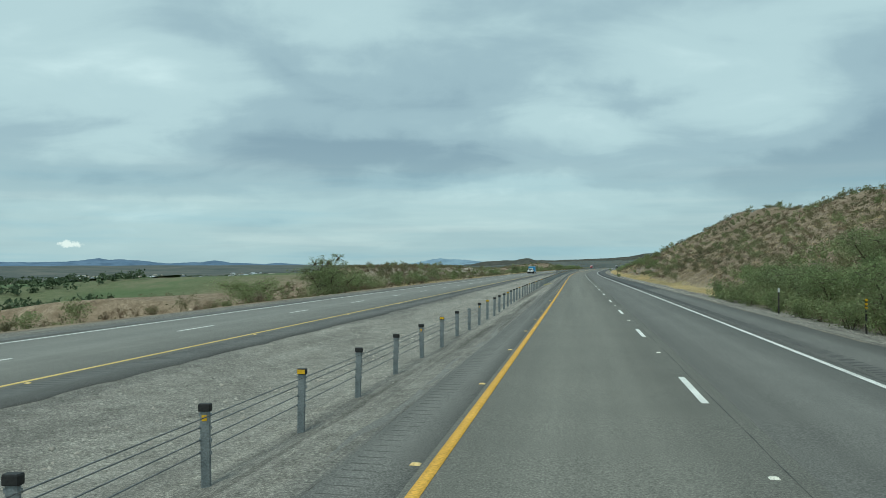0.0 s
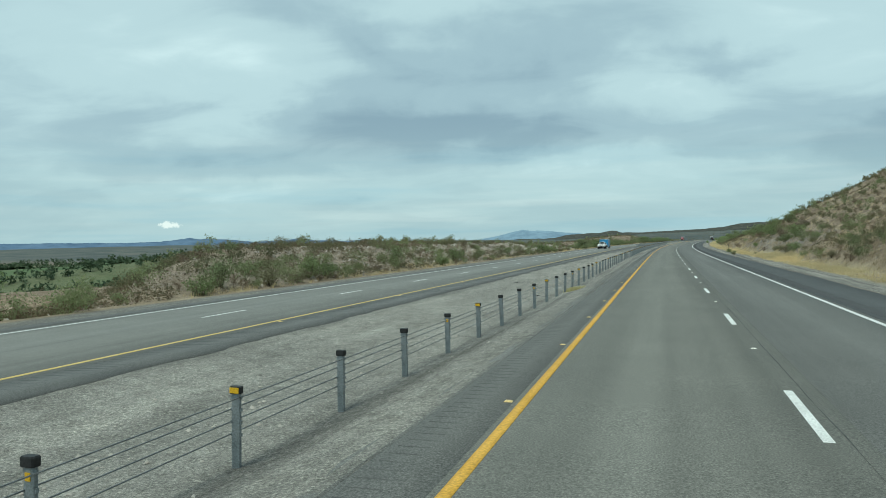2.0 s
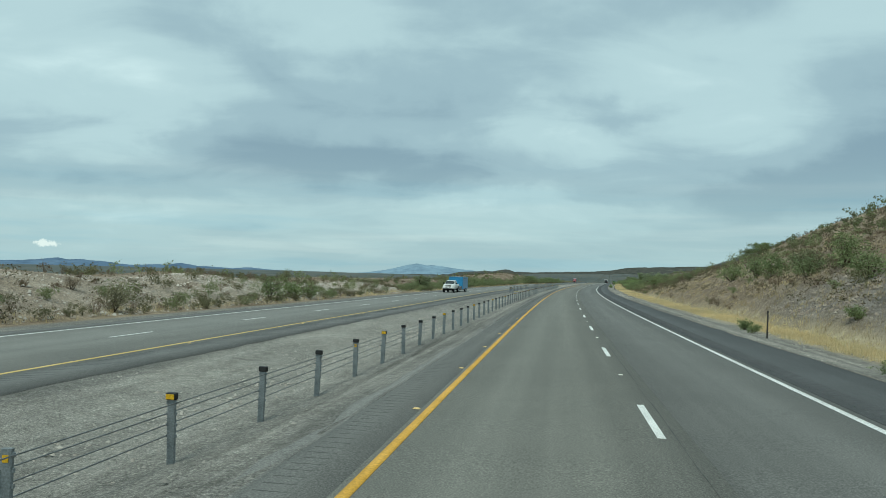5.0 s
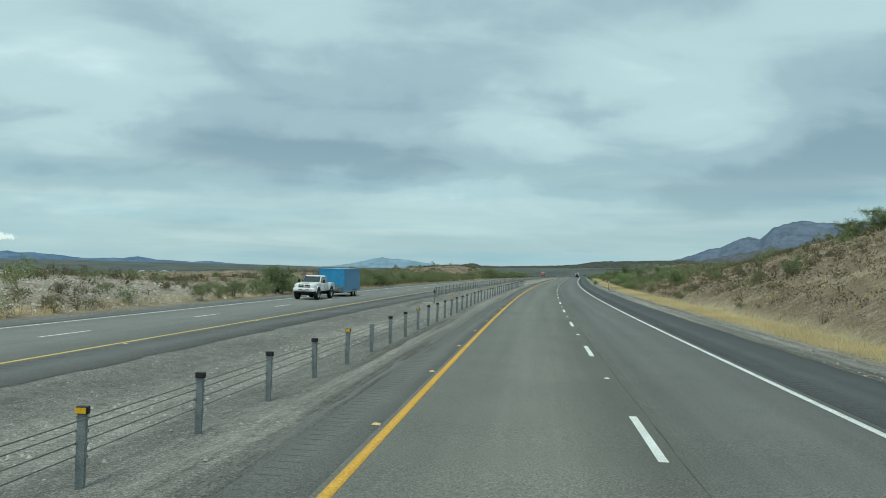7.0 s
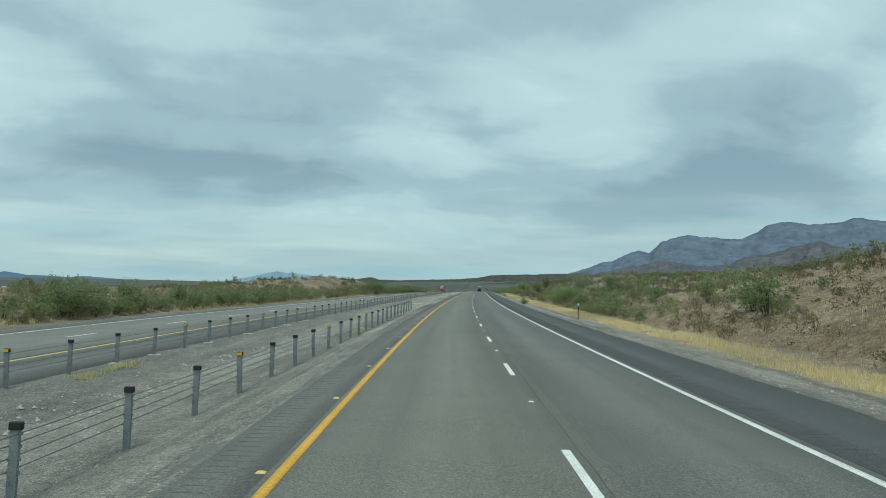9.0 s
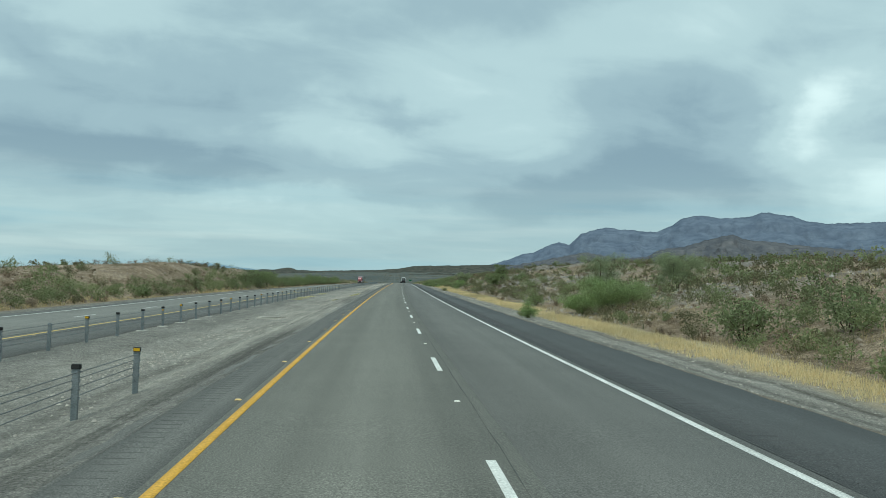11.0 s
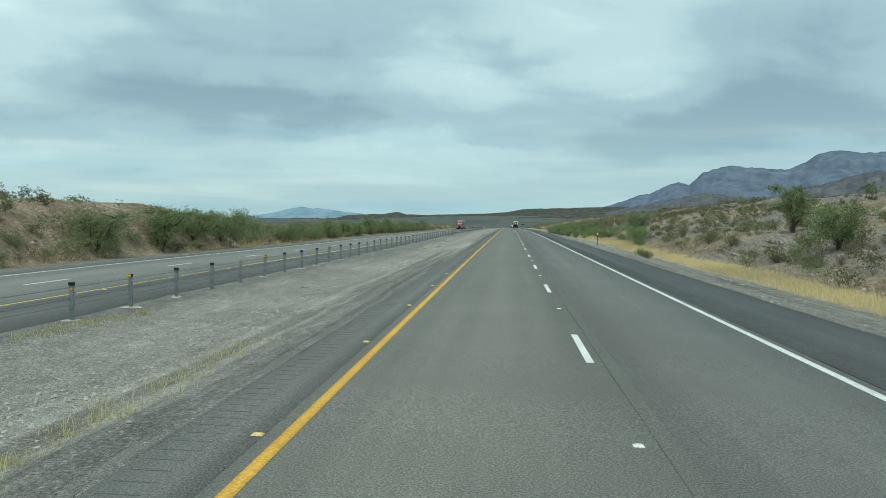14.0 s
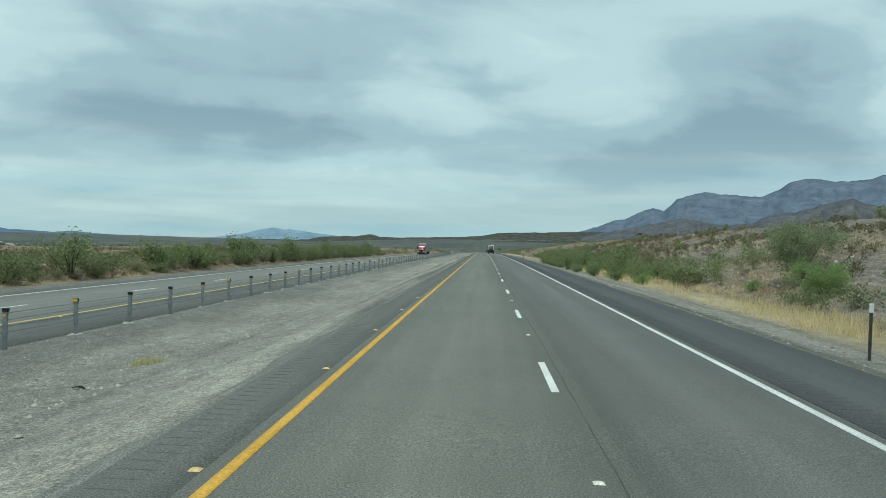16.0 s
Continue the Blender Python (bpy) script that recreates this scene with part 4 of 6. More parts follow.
def anchor_pad(s, lat):
    ob = tagged(new("anchor_pad", Build().mesh("anchor_pad", M_CONCRETE)), "pale concrete anchor pad in the gravel", "anchor pad")
    b = Build()
    ring = [(0.42 * math.cos(a), 0.30 * math.sin(a)) for a in np.linspace(0, 2 * math.pi, 20, endpoint=False)]
    b.loft([[(x, y, -0.2) for x, y in ring], [(x, y, 0.03) for x, y in ring], [(x * 0.92, y * 0.92, 0.05) for x, y in ring]])
    ob.data = b.mesh("anchor_pad", M_CONCRETE)
    ob.matrix_world = stand(s, lat)
    return ob


anchor_pad(286.9, -7.4)


def drain_inlet(s, lat):
    """A concrete apron with a rusty grate set in it."""
    top = tagged(new("drain_inlet"), "concrete drain inlet with a rusty grate in the median", "drain")
    top.matrix_world = stand(s, lat, 0.03)
    b = Build().box((-0.95, -0.6, -0.3), (0.95, -0.42, 0.05)).box((-0.95, 0.42, -0.3), (0.95, 0.6, 0.05)).box((-0.95, -0.42, -0.3), (-0.77, 0.42, 0.05)).box((0.77, -0.42, -0.3), (0.95, 0.42, 0.05))
    part("frame", b, M_CONCRETE, top)
    rust = grainy("rusty_grate", (0.075, 0.062, 0.052), (0.15, 0.125, 0.105), 30, 3, 0.9, 0.3, 0.004)
    bar = Build().box((-0.77, -0.018, -0.02), (0.77, 0.018, 0.03)).mesh("grate_bar", rust)
    for k in range(9):
        part("grate_bar", bar, None, top, shape=pose(0, -0.37 + 0.0925 * k, 0))


drain_inlet(397.0, -4.85)


# ---- posts beside the shoulder ----
def delineator(s, lat, face, kind, lean=0.0):
    top = tagged(new("delineator_post"), {"white": "dark steel post with a white reflector plate beside the shoulder", "plain": "dark thin marker post in dry grass", "amber": "slim post with three round amber reflectors"}[kind], "marker post")
    top.matrix_world = stand(s, lat) @ pose(0, 0, 0, 0, lean, 0)
    b = Build()
    u = [(-0.035, -0.012), (0.035, -0.012), (0.035, 0.012), (0.024, 0.012), (0.024, -0.003), (-0.024, -0.003), (-0.024, 0.012), (-0.035, 0.012)]
    b.loft([[(x, y, z) for x, y in u] for z in (-0.3, 1.30)])
    part("post", b, M_DARK_POST, top)
    if kind == "white":
        plate = Build().box((-0.055, -0.022, 1.12), (0.055, -0.013, 1.34)).mesh("reflector_plate", M_REFLECT)
        part("reflector_plate", bevel(plate, 0.003), None, top, "white reflector plate")
    if kind == "amber":
        for z in (0.98, 1.13, 1.28):
            a = np.linspace(0, 2 * math.pi, 14, endpoint=False)
            r = Build().loft([[(0.055 * math.cos(q), -0.014, z + 0.055 * math.sin(q)) for q in a], [(0.045 * math.cos(q), -0.028, z + 0.045 * math.sin(q)) for q in a]])
            part("reflector", r, M_AMBER, top, "round amber reflector")
    return top


delineator(42.4, 12.0, 0, "white")
delineator(31.5, 12.35, 0, "amber")
delineator(198.5, 12.0, 0, "plain", 1)
delineator(346.0, 11.9, 0, "white")
delineator(409.0, 18.6, 0, "amber")
delineator(520.3, 11.75, 0, "white")
delineator(680.0, 12.0, 0, "white")


# ---- vehicles ----
def paint(name, col, rough=0.3):
    m, t, b = material(name, rough, 0.0, 0.5)
    dust = ramp(t, noisy(t, 2.5, 5), [(0.35, tuple(c * 0.88 for c in col)), (0.7, tuple(min(1, c * 1.06) for c in col))])
    t.links.new(dust, b.inputs["Base Color"])
    b.inputs["Coat Weight"].default_value = 0.4
    return m


M_WHITE_PAINT = paint("white_vehicle_paint", (0.78, 0.79, 0.78))
M_BLUE_PAINT = paint("blue_trailer_skin", (0.035, 0.26, 0.52), 0.35)
M_RED_PAINT = paint("red_vehicle_paint", (0.24, 0.022, 0.038))
M_DARK = grainy("dark_plastic", (0.012, 0.012, 0.013), (0.03, 0.03, 0.032), 30, 3, 0.6, 0.1, 0.002)
M_RUBBER = grainy("tyre_rubber", (0.012, 0.012, 0.012), (0.028, 0.027, 0.026), 40, 6, 0.85, 0.3, 0.004)
M_RIM = grainy("wheel_metal", (0.42, 0.43, 0.44), (0.62, 0.63, 0.64), 30, 4, 0.3, 0.0, 0.001, 0.9)
M_TRIM = grainy("bright_trim", (0.50, 0.51, 0.52), (0.68, 0.69, 0.70), 30, 4, 0.25, 0.0, 0.001, 0.9)
M_GLASS, gt, gb = material("dark_window_glass", 0.05, 0.0, 0.6)
gb.inputs["Base Color"].default_value = (0.02, 0.026, 0.028, 1)
gb.inputs["Coat Weight"].default_value = 0.6
M_LAMP = grainy("headlamp_lens", (0.62, 0.64, 0.64), (0.80, 0.82, 0.82), 30, 4, 0.12, 0.0, 0.001)
M_TAIL = grainy("tail_lamp_lens", (0.30, 0.012, 0.010), (0.45, 0.02, 0.015), 30, 4, 0.2, 0.0, 0.001)


def wheel(parent, x, y, radius, width, dual=False):
    a = np.linspace(0, 2 * math.pi, 28, endpoint=False)
    prof = [(0.62, 0.42), (0.86, 0.50), (0.97, 0.42), (1.0, 0.22), (1.0, -0.22), (0.97, -0.42), (0.86, -0.50), (0.62, -0.42)]
    t = Build().loft([[(x + o * width, y + r * radius * math.cos(q), radius + r * radius * math.sin(q)) for q in a] for r, o in prof], cap=False)
    tyre = part("wheel", t, M_RUBBER, parent, "black tyre", True)
    side = 1 if x > 0 else -1
    rim = Build().loft([[(x + side * o * width, y + r * radius * math.cos(q), radius + r * radius * math.sin(q)) for q in a] for r, o in ((0.64, -0.3), (0.64, 0.40), (0.56, 0.44), (0.50, 0.28), (0.22, 0.30), (0.18, 0.40), (0.02, 0.42))])
    part("rim", rim, M_RIM, tyre, "bright metal rim", True)
    return tyre


def shell(sections, corner=0.18, n=5):
    """Rings of rounded rectangles: (y, half width, z low, z high, inset at the top)."""
    rings = []
    for y, w, z0, z1, inset in sections:
        ring = []
        for cx, cz, a0 in ((1, 0, -90), (1, 1, 0), (-1, 1, 90), (-1, 0, 180)):
            for q in np.linspace(0, 90, n):
                r = min(corner, (z1 - z0) / 2.2, w / 2)
                x = cx * (w - r) + r * math.cos(radians(a0 + q))
                z = (z1 - r if cz else z0 + r) + r * math.sin(radians(a0 + q))
                ring.append((x * (1 - inset * (z - z0) / max(1e-3, z1 - z0)), y, z))
        rings.append(ring)
    return Build().loft(rings)


def quad(a, b, c, d, thick=0.012):
    """A thin plate through four corners, thickened along its normal."""
    p = [Vector(v) for v in (a, b, c, d)]
    n = (p[1] - p[0]).cross(p[3] - p[0]).normalized() * thick
    v = [tuple(q - n) for q in p] + [tuple(q + n) for q in p]
    return Build().add(v, [(3, 2, 1, 0), (4, 5, 6, 7), (0, 1, 5, 4), (1, 2, 6, 5), (2, 3, 7, 6), (3, 0, 4, 7)])


def pickup(m):
    top = tagged(new("pickup_truck"), "lifted white extended-cab pickup truck towing a trailer on the oncoming lane", "pickup truck")
    top.matrix_world = m
    L = 0.42                                               # clearance under the sills
    part("hood", shell([(2.80, 0.80, 0.80, 1.30, 0.02), (2.72, 0.92, 0.76, 1.36, 0.03), (2.2, 0.98, 0.74, 1.42, 0.05), (1.28, 1.0, 0.74, 1.46, 0.06)], 0.14), M_WHITE_PAINT, top, "white front end", True)
    part("cab_body", shell([(1.28, 1.0, 0.72, 1.45, 0.05), (0.3, 1.0, 0.70, 1.45, 0.05), (-0.92, 1.0, 0.70, 1.45, 0.05)], 0.12), M_WHITE_PAINT, top, "white cab sides", True)
    part("roof", shell([(1.15, 0.90, 1.40, 1.47, 0.1), (0.50, 0.86, 1.40, 2.02, 0.12), (0.30, 0.86, 1.40, 2.06, 0.12), (-0.70, 0.86, 1.40, 2.06, 0.12), (-0.92, 0.87, 1.40, 1.96, 0.12)], 0.14), M_WHITE_PAINT, top, "white cab roof", True)
    bed = shell([(-0.95, 1.0, 0.74, 1.42, 0.02), (-1.9, 1.0, 0.74, 1.42, 0.02), (-2.85, 0.99, 0.76, 1.42, 0.02)], 0.10)
    part("cargo_bed", bed, M_WHITE_PAINT, top, "white cargo bed", True)
    part("bed_floor", Build().box((-0.82, -2.78, 1.36), (0.82, -1.0, 1.428)), M_DARK, top, "dark bed lining")
    part("windshield", quad((-0.80, 1.14, 1.49), (0.80, 1.14, 1.49), (0.70, 0.56, 1.97), (-0.70, 0.56, 1.97)), M_GLASS, top, "dark windshield")
    for sx in (1, -1):
        part("door_window", quad((sx * 0.885, 0.98, 1.47), (sx * 0.885, 0.08, 1.47), (sx * 0.80, 0.08, 1.95), (sx * 0.80, 0.50, 1.95), 0.02), M_GLASS, top, "dark side window")
        part("rear_side_window", quad((sx * 0.885, 0.0, 1.47), (sx * 0.885, -0.76, 1.47), (sx * 0.80, -0.70, 1.95), (sx * 0.80, 0.0, 1.95), 0.02), M_GLASS, top, "dark side window")
        part("headlamp", bevel(Build().box((sx * 0.68 - 0.17, 2.68, 1.06), (sx * 0.68 + 0.17, 2.79, 1.26)).mesh("headlamp", M_LAMP), 0.02), None, top, "clear headlamp")
        part("mirror", bevel(Build().box((sx * 1.12 - 0.10, 0.86, 1.44), (sx * 1.12 + 0.10, 0.98, 1.70)).mesh("mirror", M_DARK), 0.03), None, top, "black door mirror")
        part("fender_flare", Build().tube([(sx * 0.99, 1.92 + 0.60 * math.cos(q), 0.58 + 0.60 * math.sin(q)) for q in np.linspace(0.1, math.pi - 0.1, 12)], [0.05] * 12, 6), M_WHITE_PAINT, top, "white fender lip", True)
        part("wheel_arch", Build().loft([[(sx * x, 1.92 + 0.57 * math.cos(q), 0.56 + 0.57 * math.sin(q)) for q in np.linspace(-0.2, math.pi + 0.2, 16)] for x in (0.70, 1.006)]), M_DARK, top, "dark wheel arch")
        part("wheel_arch", Build().loft([[(sx * x, -1.85 + 0.57 * math.cos(q), 0.56 + 0.57 * math.sin(q)) for q in np.linspace(-0.2, math.pi + 0.2, 16)] for x in (0.70, 1.006)]), M_DARK, top, "dark wheel arch")
        part("tail_lamp", Build().box((sx * 0.90 - 0.08, -2.87, 0.95), (sx * 0.90 + 0.08, -2.83, 1.3)), M_TAIL, top, "red tail lamp")
        part("fog_lamp", Build().tube([(sx * 0.72, 2.86, 0.86), (sx * 0.72, 2.93, 0.86)], [0.07, 0.065], 12), M_LAMP, top)
        for y in (1.92, -1.85):
            wheel(top, sx * 0.87, y, 0.49, 0.34)
    part("grille", bevel(Build().box((-0.50, 2.72, 1.06), (0.50, 2.82, 1.30)).mesh("grille", M_DARK), 0.015), None, top, "dark grille opening")
    part("grille_bar", Build().box((-0.52, 2.81, 1.155), (0.52, 2.85, 1.205)), M_WHITE_PAINT, top, "white grille crossbar")
    part("grille_bar", Build().box((-0.035, 2.81, 1.05), (0.035, 2.85, 1.31)), M_WHITE_PAINT, top, "white grille upright")
    part("front_bumper", shell([(2.92, 0.88, 0.74, 1.0, 0.0), (2.86, 0.98, 0.72, 1.02, 0.0), (2.66, 1.0, 0.72, 1.02, 0.0)], 0.08), M_WHITE_PAINT, top, "white front bumper", True)
    part("air_dam", Build().box((-0.75, 2.60, 0.62), (0.75, 2.82, 0.73)), M_DARK, top, "dark lower air dam")
    for sx in (1, -1):
        part("bumper_slot", Build().box((sx * 0.30 - 0.16, 2.90, 0.83), (sx * 0.30 + 0.16, 2.93, 0.90)), M_DARK, top, "dark bumper slot")
    part("hood_crease", Build().box((-0.30, 1.4, 1.40), (0.30, 2.6, 1.455)), M_WHITE_PAINT, top, "raised hood panel")
    part("licence_plate", Build().box((-0.16, 2.915, 0.76), (0.16, 2.935, 0.82)), M_TRIM, top)
    part("rear_bumper", bevel(Build().box((-0.95, -3.02, 0.70), (0.95, -2.86, 0.90)).mesh("rear_bumper", M_TRIM), 0.03), None, top, "bright rear bumper")
    part("chassis", Build().box((-0.45, -2.8, 0.50), (0.45, 2.6, 0.74)).tube([(-0.8, 1.92, 0.45), (0.8, 1.92, 0.45)], [0.07, 0.07], 8).tube([(-0.8, -1.85, 0.45), (0.8, -1.85, 0.45)], [0.08, 0.08], 8), M_DARK, top, "dark chassis and axles")
    return top


def box_trailer(m):
    top = tagged(new("cargo_trailer"), "bright blue enclosed tandem-axle cargo trailer behind a pickup", "trailer")
    top.matrix_world = m
    part("body", bevel(Build().box((-1.25, -3.6, 0.52), (1.25, 2.35, 2.68)).mesh("body", M_BLUE_PAINT), 0.05), None, top, "bright blue box body")
    part("nose", bevel(Build().box((-1.15, 2.35, 0.58), (1.15, 2.42, 1.05)).mesh("nose", M_TRIM), 0.015), None, top, "bright metal stone guard")
    for z in (0.52, 2.66):
        part("rail", Build().box((-1.275, -3.62, z - 0.05), (1.275, 2.37, z + 0.05)), M_TRIM if z < 1 else M_BLUE_PAINT, top, "edge rail")
    for sx in (1, -1):
        part("corner_post", Build().box((sx * 1.265 - 0.03, 2.28, 0.52), (sx * 1.265 + 0.03, 2.37, 2.66)), M_BLUE_PAINT, top)
        fl = Build().tube([(sx * 1.18, y, z) for y, z in ((-2.35, 0.45), (-2.25, 0.76), (-1.8, 0.86), (-1.37, 0.76), (-0.95, 0.86), (-0.50, 0.76), (-0.37, 0.45))], [0.05] * 7, 6)
        part("fender", fl, M_TRIM, top, "bright double fender", True)
        for y in (-1.80, -0.95):
            wheel(top, sx * 1.16, y, 0.36, 0.24)
    part("axle", Build().tube([(-1.1, -1.80, 0.36), (1.1, -1.80, 0.36)], [0.05, 0.05], 8).tube([(-1.1, -0.95, 0.36), (1.1, -0.95, 0.36)], [0.05, 0.05], 8).box((-0.9, -3.1, 0.38), (0.9, 2.3, 0.47)), M_DARK, top)
    part("drawbar", Build().tube([(-0.6, 2.3, 0.55), (0, 3.45, 0.52)], [0.05, 0.05], 6).tube([(0.6, 2.3, 0.55), (0, 3.45, 0.52)], [0.05, 0.05], 6).tube([(0, 3.05, 0.12), (0, 3.05, 0.75)], [0.04, 0.04], 8), M_DARK, top, "dark drawbar and jack")
    return top


LANE_OUT = OPP - 5.15
pickup(stand(287.2, LANE_OUT, OPP_Z + 0.004, math.pi, on_ground=False))
box_trailer(stand(295.0, LANE_OUT, OPP_Z + 0.004, math.pi, on_ground=False))


M_SCREEN = grainy("dusty_dark_glass", (0.012, 0.014, 0.015), (0.03, 0.033, 0.035), 8, 2, 0.45, 0.0, 0.001)
M_DULL_DARK = paint("dark_truck_paint", (0.06, 0.065, 0.07), 0.5)


def tractor(m, colour, label, sleeper=True, rack=False):
    top = tagged(new("semi_tractor"), label, "semi truck")
    top.matrix_world = m
    part("hood", shell([(3.4, 0.85, 0.7, 1.75, 0.08), (3.2, 0.98, 0.65, 1.95, 0.08), (1.7, 1.05, 0.65, 2.15, 0.06)], 0.2), colour, top, "", True)
    part("cab", shell([(1.75, 1.08, 0.75, 2.2, 0.03), (1.25, 1.12, 0.75, 3.0, 0.05), (0.9, 1.14, 0.75, 3.25, 0.05), (-1.7 if sleeper else -0.2, 1.16, 0.75, 3.85 if sleeper else 3.2, 0.04)], 0.2), colour, top, "", True)
    part("windshield", quad((-0.9, 1.74, 2.15), (0.9, 1.74, 2.15), (0.86, 1.28, 2.92), (-0.86, 1.28, 2.92), 0.02), M_SCREEN, top, "dark windshield")
    part("grille", bevel(Build().box((-0.5, 3.38, 0.85), (0.5, 3.46, 1.7)).mesh("grille", M_DARK if sleeper else M_TRIM), 0.03), None, top, "bright grille")
    part("bumper", shell([(3.62, 1.0, 0.35, 0.85, 0), (3.4, 1.2, 0.35, 0.85, 0)], 0.1), M_DARK, top, "dark bumper", True)
    for sx in (1, -1):
        part("headlamp", bevel(Build().box((sx * 0.82 - 0.16, 3.22, 1.0), (sx * 0.82 + 0.16, 3.42, 1.28)).mesh("headlamp", M_LAMP), 0.03), None, top)
        part("mirror", Build().box((sx * 1.38 - 0.1, 1.35, 2.0), (sx * 1.38 + 0.1, 1.5, 2.75)), M_DARK, top)
        part("fuel_tank", Build().tube([(sx * 1.0, 1.0, 0.75), (sx * 1.0, -0.6, 0.75)], [0.32, 0.32], 14), M_TRIM, top)
        part("stack", Build().tube([(sx * 1.0, -1.85, 1.0), (sx * 1.0, -1.85, 3.9)], [0.08, 0.08], 10), M_TRIM, top, "bright exhaust stack")
        for y in (2.55, -2.9, -4.2):
            wheel(top, sx * (1.05 if y > 0 else 0.95), y, 0.50, 0.28 if y > 0 else 0.56)
    part("frame", Build().box((-0.45, -4.9, 0.75), (0.45, 3.2, 1.0)), M_DARK, top, "dark frame rails")
    part("fifth_wheel", Build().box((-0.5, -3.9, 1.0), (0.5, -3.0, 1.22)), M_DARK, top)
    if rack:
        arch = Build().tube([(-1.05, -4.6, 0.9), (-1.05, -4.6, 3.1), (-0.85, -4.6, 3.4), (0.85, -4.6, 3.4), (1.05, -4.6, 3.1), (1.05, -4.6, 0.9)], [0.13] * 6, 8)
        part("tow_frame", arch, M_WHITE_PAINT, top, "white tow frame", True)
        part("deck", Build().box((-1.15, -5.2, 1.0), (1.15, -2.2, 1.6)), M_DARK, top, "dark rear deck")
        part("rear_bar", Build().box((-1.2, -5.35, 0.55), (1.2, -5.2, 0.8)), M_DARK, top)
        for sx in (1, -1):
            part("tail_lamp", Build().box((sx * 0.95 - 0.1, -5.4, 0.85), (sx * 0.95 + 0.1, -5.35, 1.0)), M_TAIL, top)
    return top


tractor(stand(748.0, LANE_OUT, OPP_Z + 0.004, math.pi, on_ground=False), M_RED_PAINT, "red semi tractor with a tall sleeper on the oncoming lane")
M_VAN = paint("dull_grey_box", (0.22, 0.21, 0.21), 0.6)
van = tagged(new("semi_trailer"), "long grey box semi-trailer behind a red tractor", "semi trailer")
van.matrix_world = stand(758.5, LANE_OUT, OPP_Z + 0.004, math.pi, on_ground=False)
part("body", bevel(Build().box((-1.28, -8.0, 1.15), (1.28, 6.0, 3.95)).mesh("body", M_VAN), 0.04), None, van, "dull grey box body")
for sx in (1, -1):
    for yy in (-5.2, -6.5):
        wheel(van, sx * 0.95, yy, 0.5, 0.56)
    part("landing_leg", Build().box((sx * 0.7 - 0.08, 3.2, 0.05), (sx * 0.7 + 0.08, 3.4, 1.15)), M_DARK, van)
tractor(stand(800.0, LANE + 1.95, 0.004, 0, on_ground=False), M_DULL_DARK, "dark tow truck with a white rear frame in the outer lane", False, True)


def far_car(s, lat, z, turn, col, label):
    top = tagged(new("car"), label, "car")
    top.matrix_world = stand(s, lat, z, turn, on_ground=False)
    part("body", shell([(2.3, 0.75, 0.4, 0.75, 0.02), (2.1, 0.88, 0.3, 0.9, 0.04), (0.8, 0.92, 0.3, 1.0, 0.04), (-2.0, 0.92, 0.3, 1.05, 0.04), (-2.3, 0.84, 0.4, 0.9, 0.02)], 0.15), col, top, "", True)
    part("cabin", shell([(0.95, 0.8, 0.95, 1.05, 0.1), (0.2, 0.74, 0.95, 1.55, 0.16), (-1.5, 0.74, 0.95, 1.58, 0.16), (-2.1, 0.8, 0.95, 1.1, 0.1)], 0.12), M_GLASS, top, "dark glasshouse", True)
    for sx in (1, -1):
        for y in (1.4, -1.4):
            wheel(top, sx * 0.82, y, 0.34, 0.22)


far_car(905, LANE + 1.9, 0.004, 0, M_DARK, "dark car far ahead in the outer lane")
far_car(1010, LANE_OUT, OPP_Z + 0.004, math.pi, M_WHITE_PAINT, "white car far off on the oncoming lanes")


def road_sign(s, lat):
    top = tagged(new("road_sign"), "green road sign on two posts far along the verge", "road sign")
    top.matrix_world = stand(s, lat)
    green = grainy("green_sign_sheet", (0.01, 0.10, 0.05), (0.015, 0.14, 0.07), 20, 3, 0.4, 0.0)
    for x in (-0.8, 0.8):
        part("post", Build().box((x - 0.05, -0.05, -0.3), (x + 0.05, 0.05, 2.4)), M_STEEL, top)
    part("panel", bevel(Build().box((-1.3, -0.09, 2.0), (1.3, -0.055, 3.2)).mesh("panel", green), 0.01), None, top, "green panel")
    part("border", Build().box((-1.22, -0.10, 2.08), (1.22, -0.092, 2.12)).box((-1.22, -0.10, 3.08), (1.22, -0.092, 3.12)), M_REFLECT, top)


road_sign(960, 13.5)


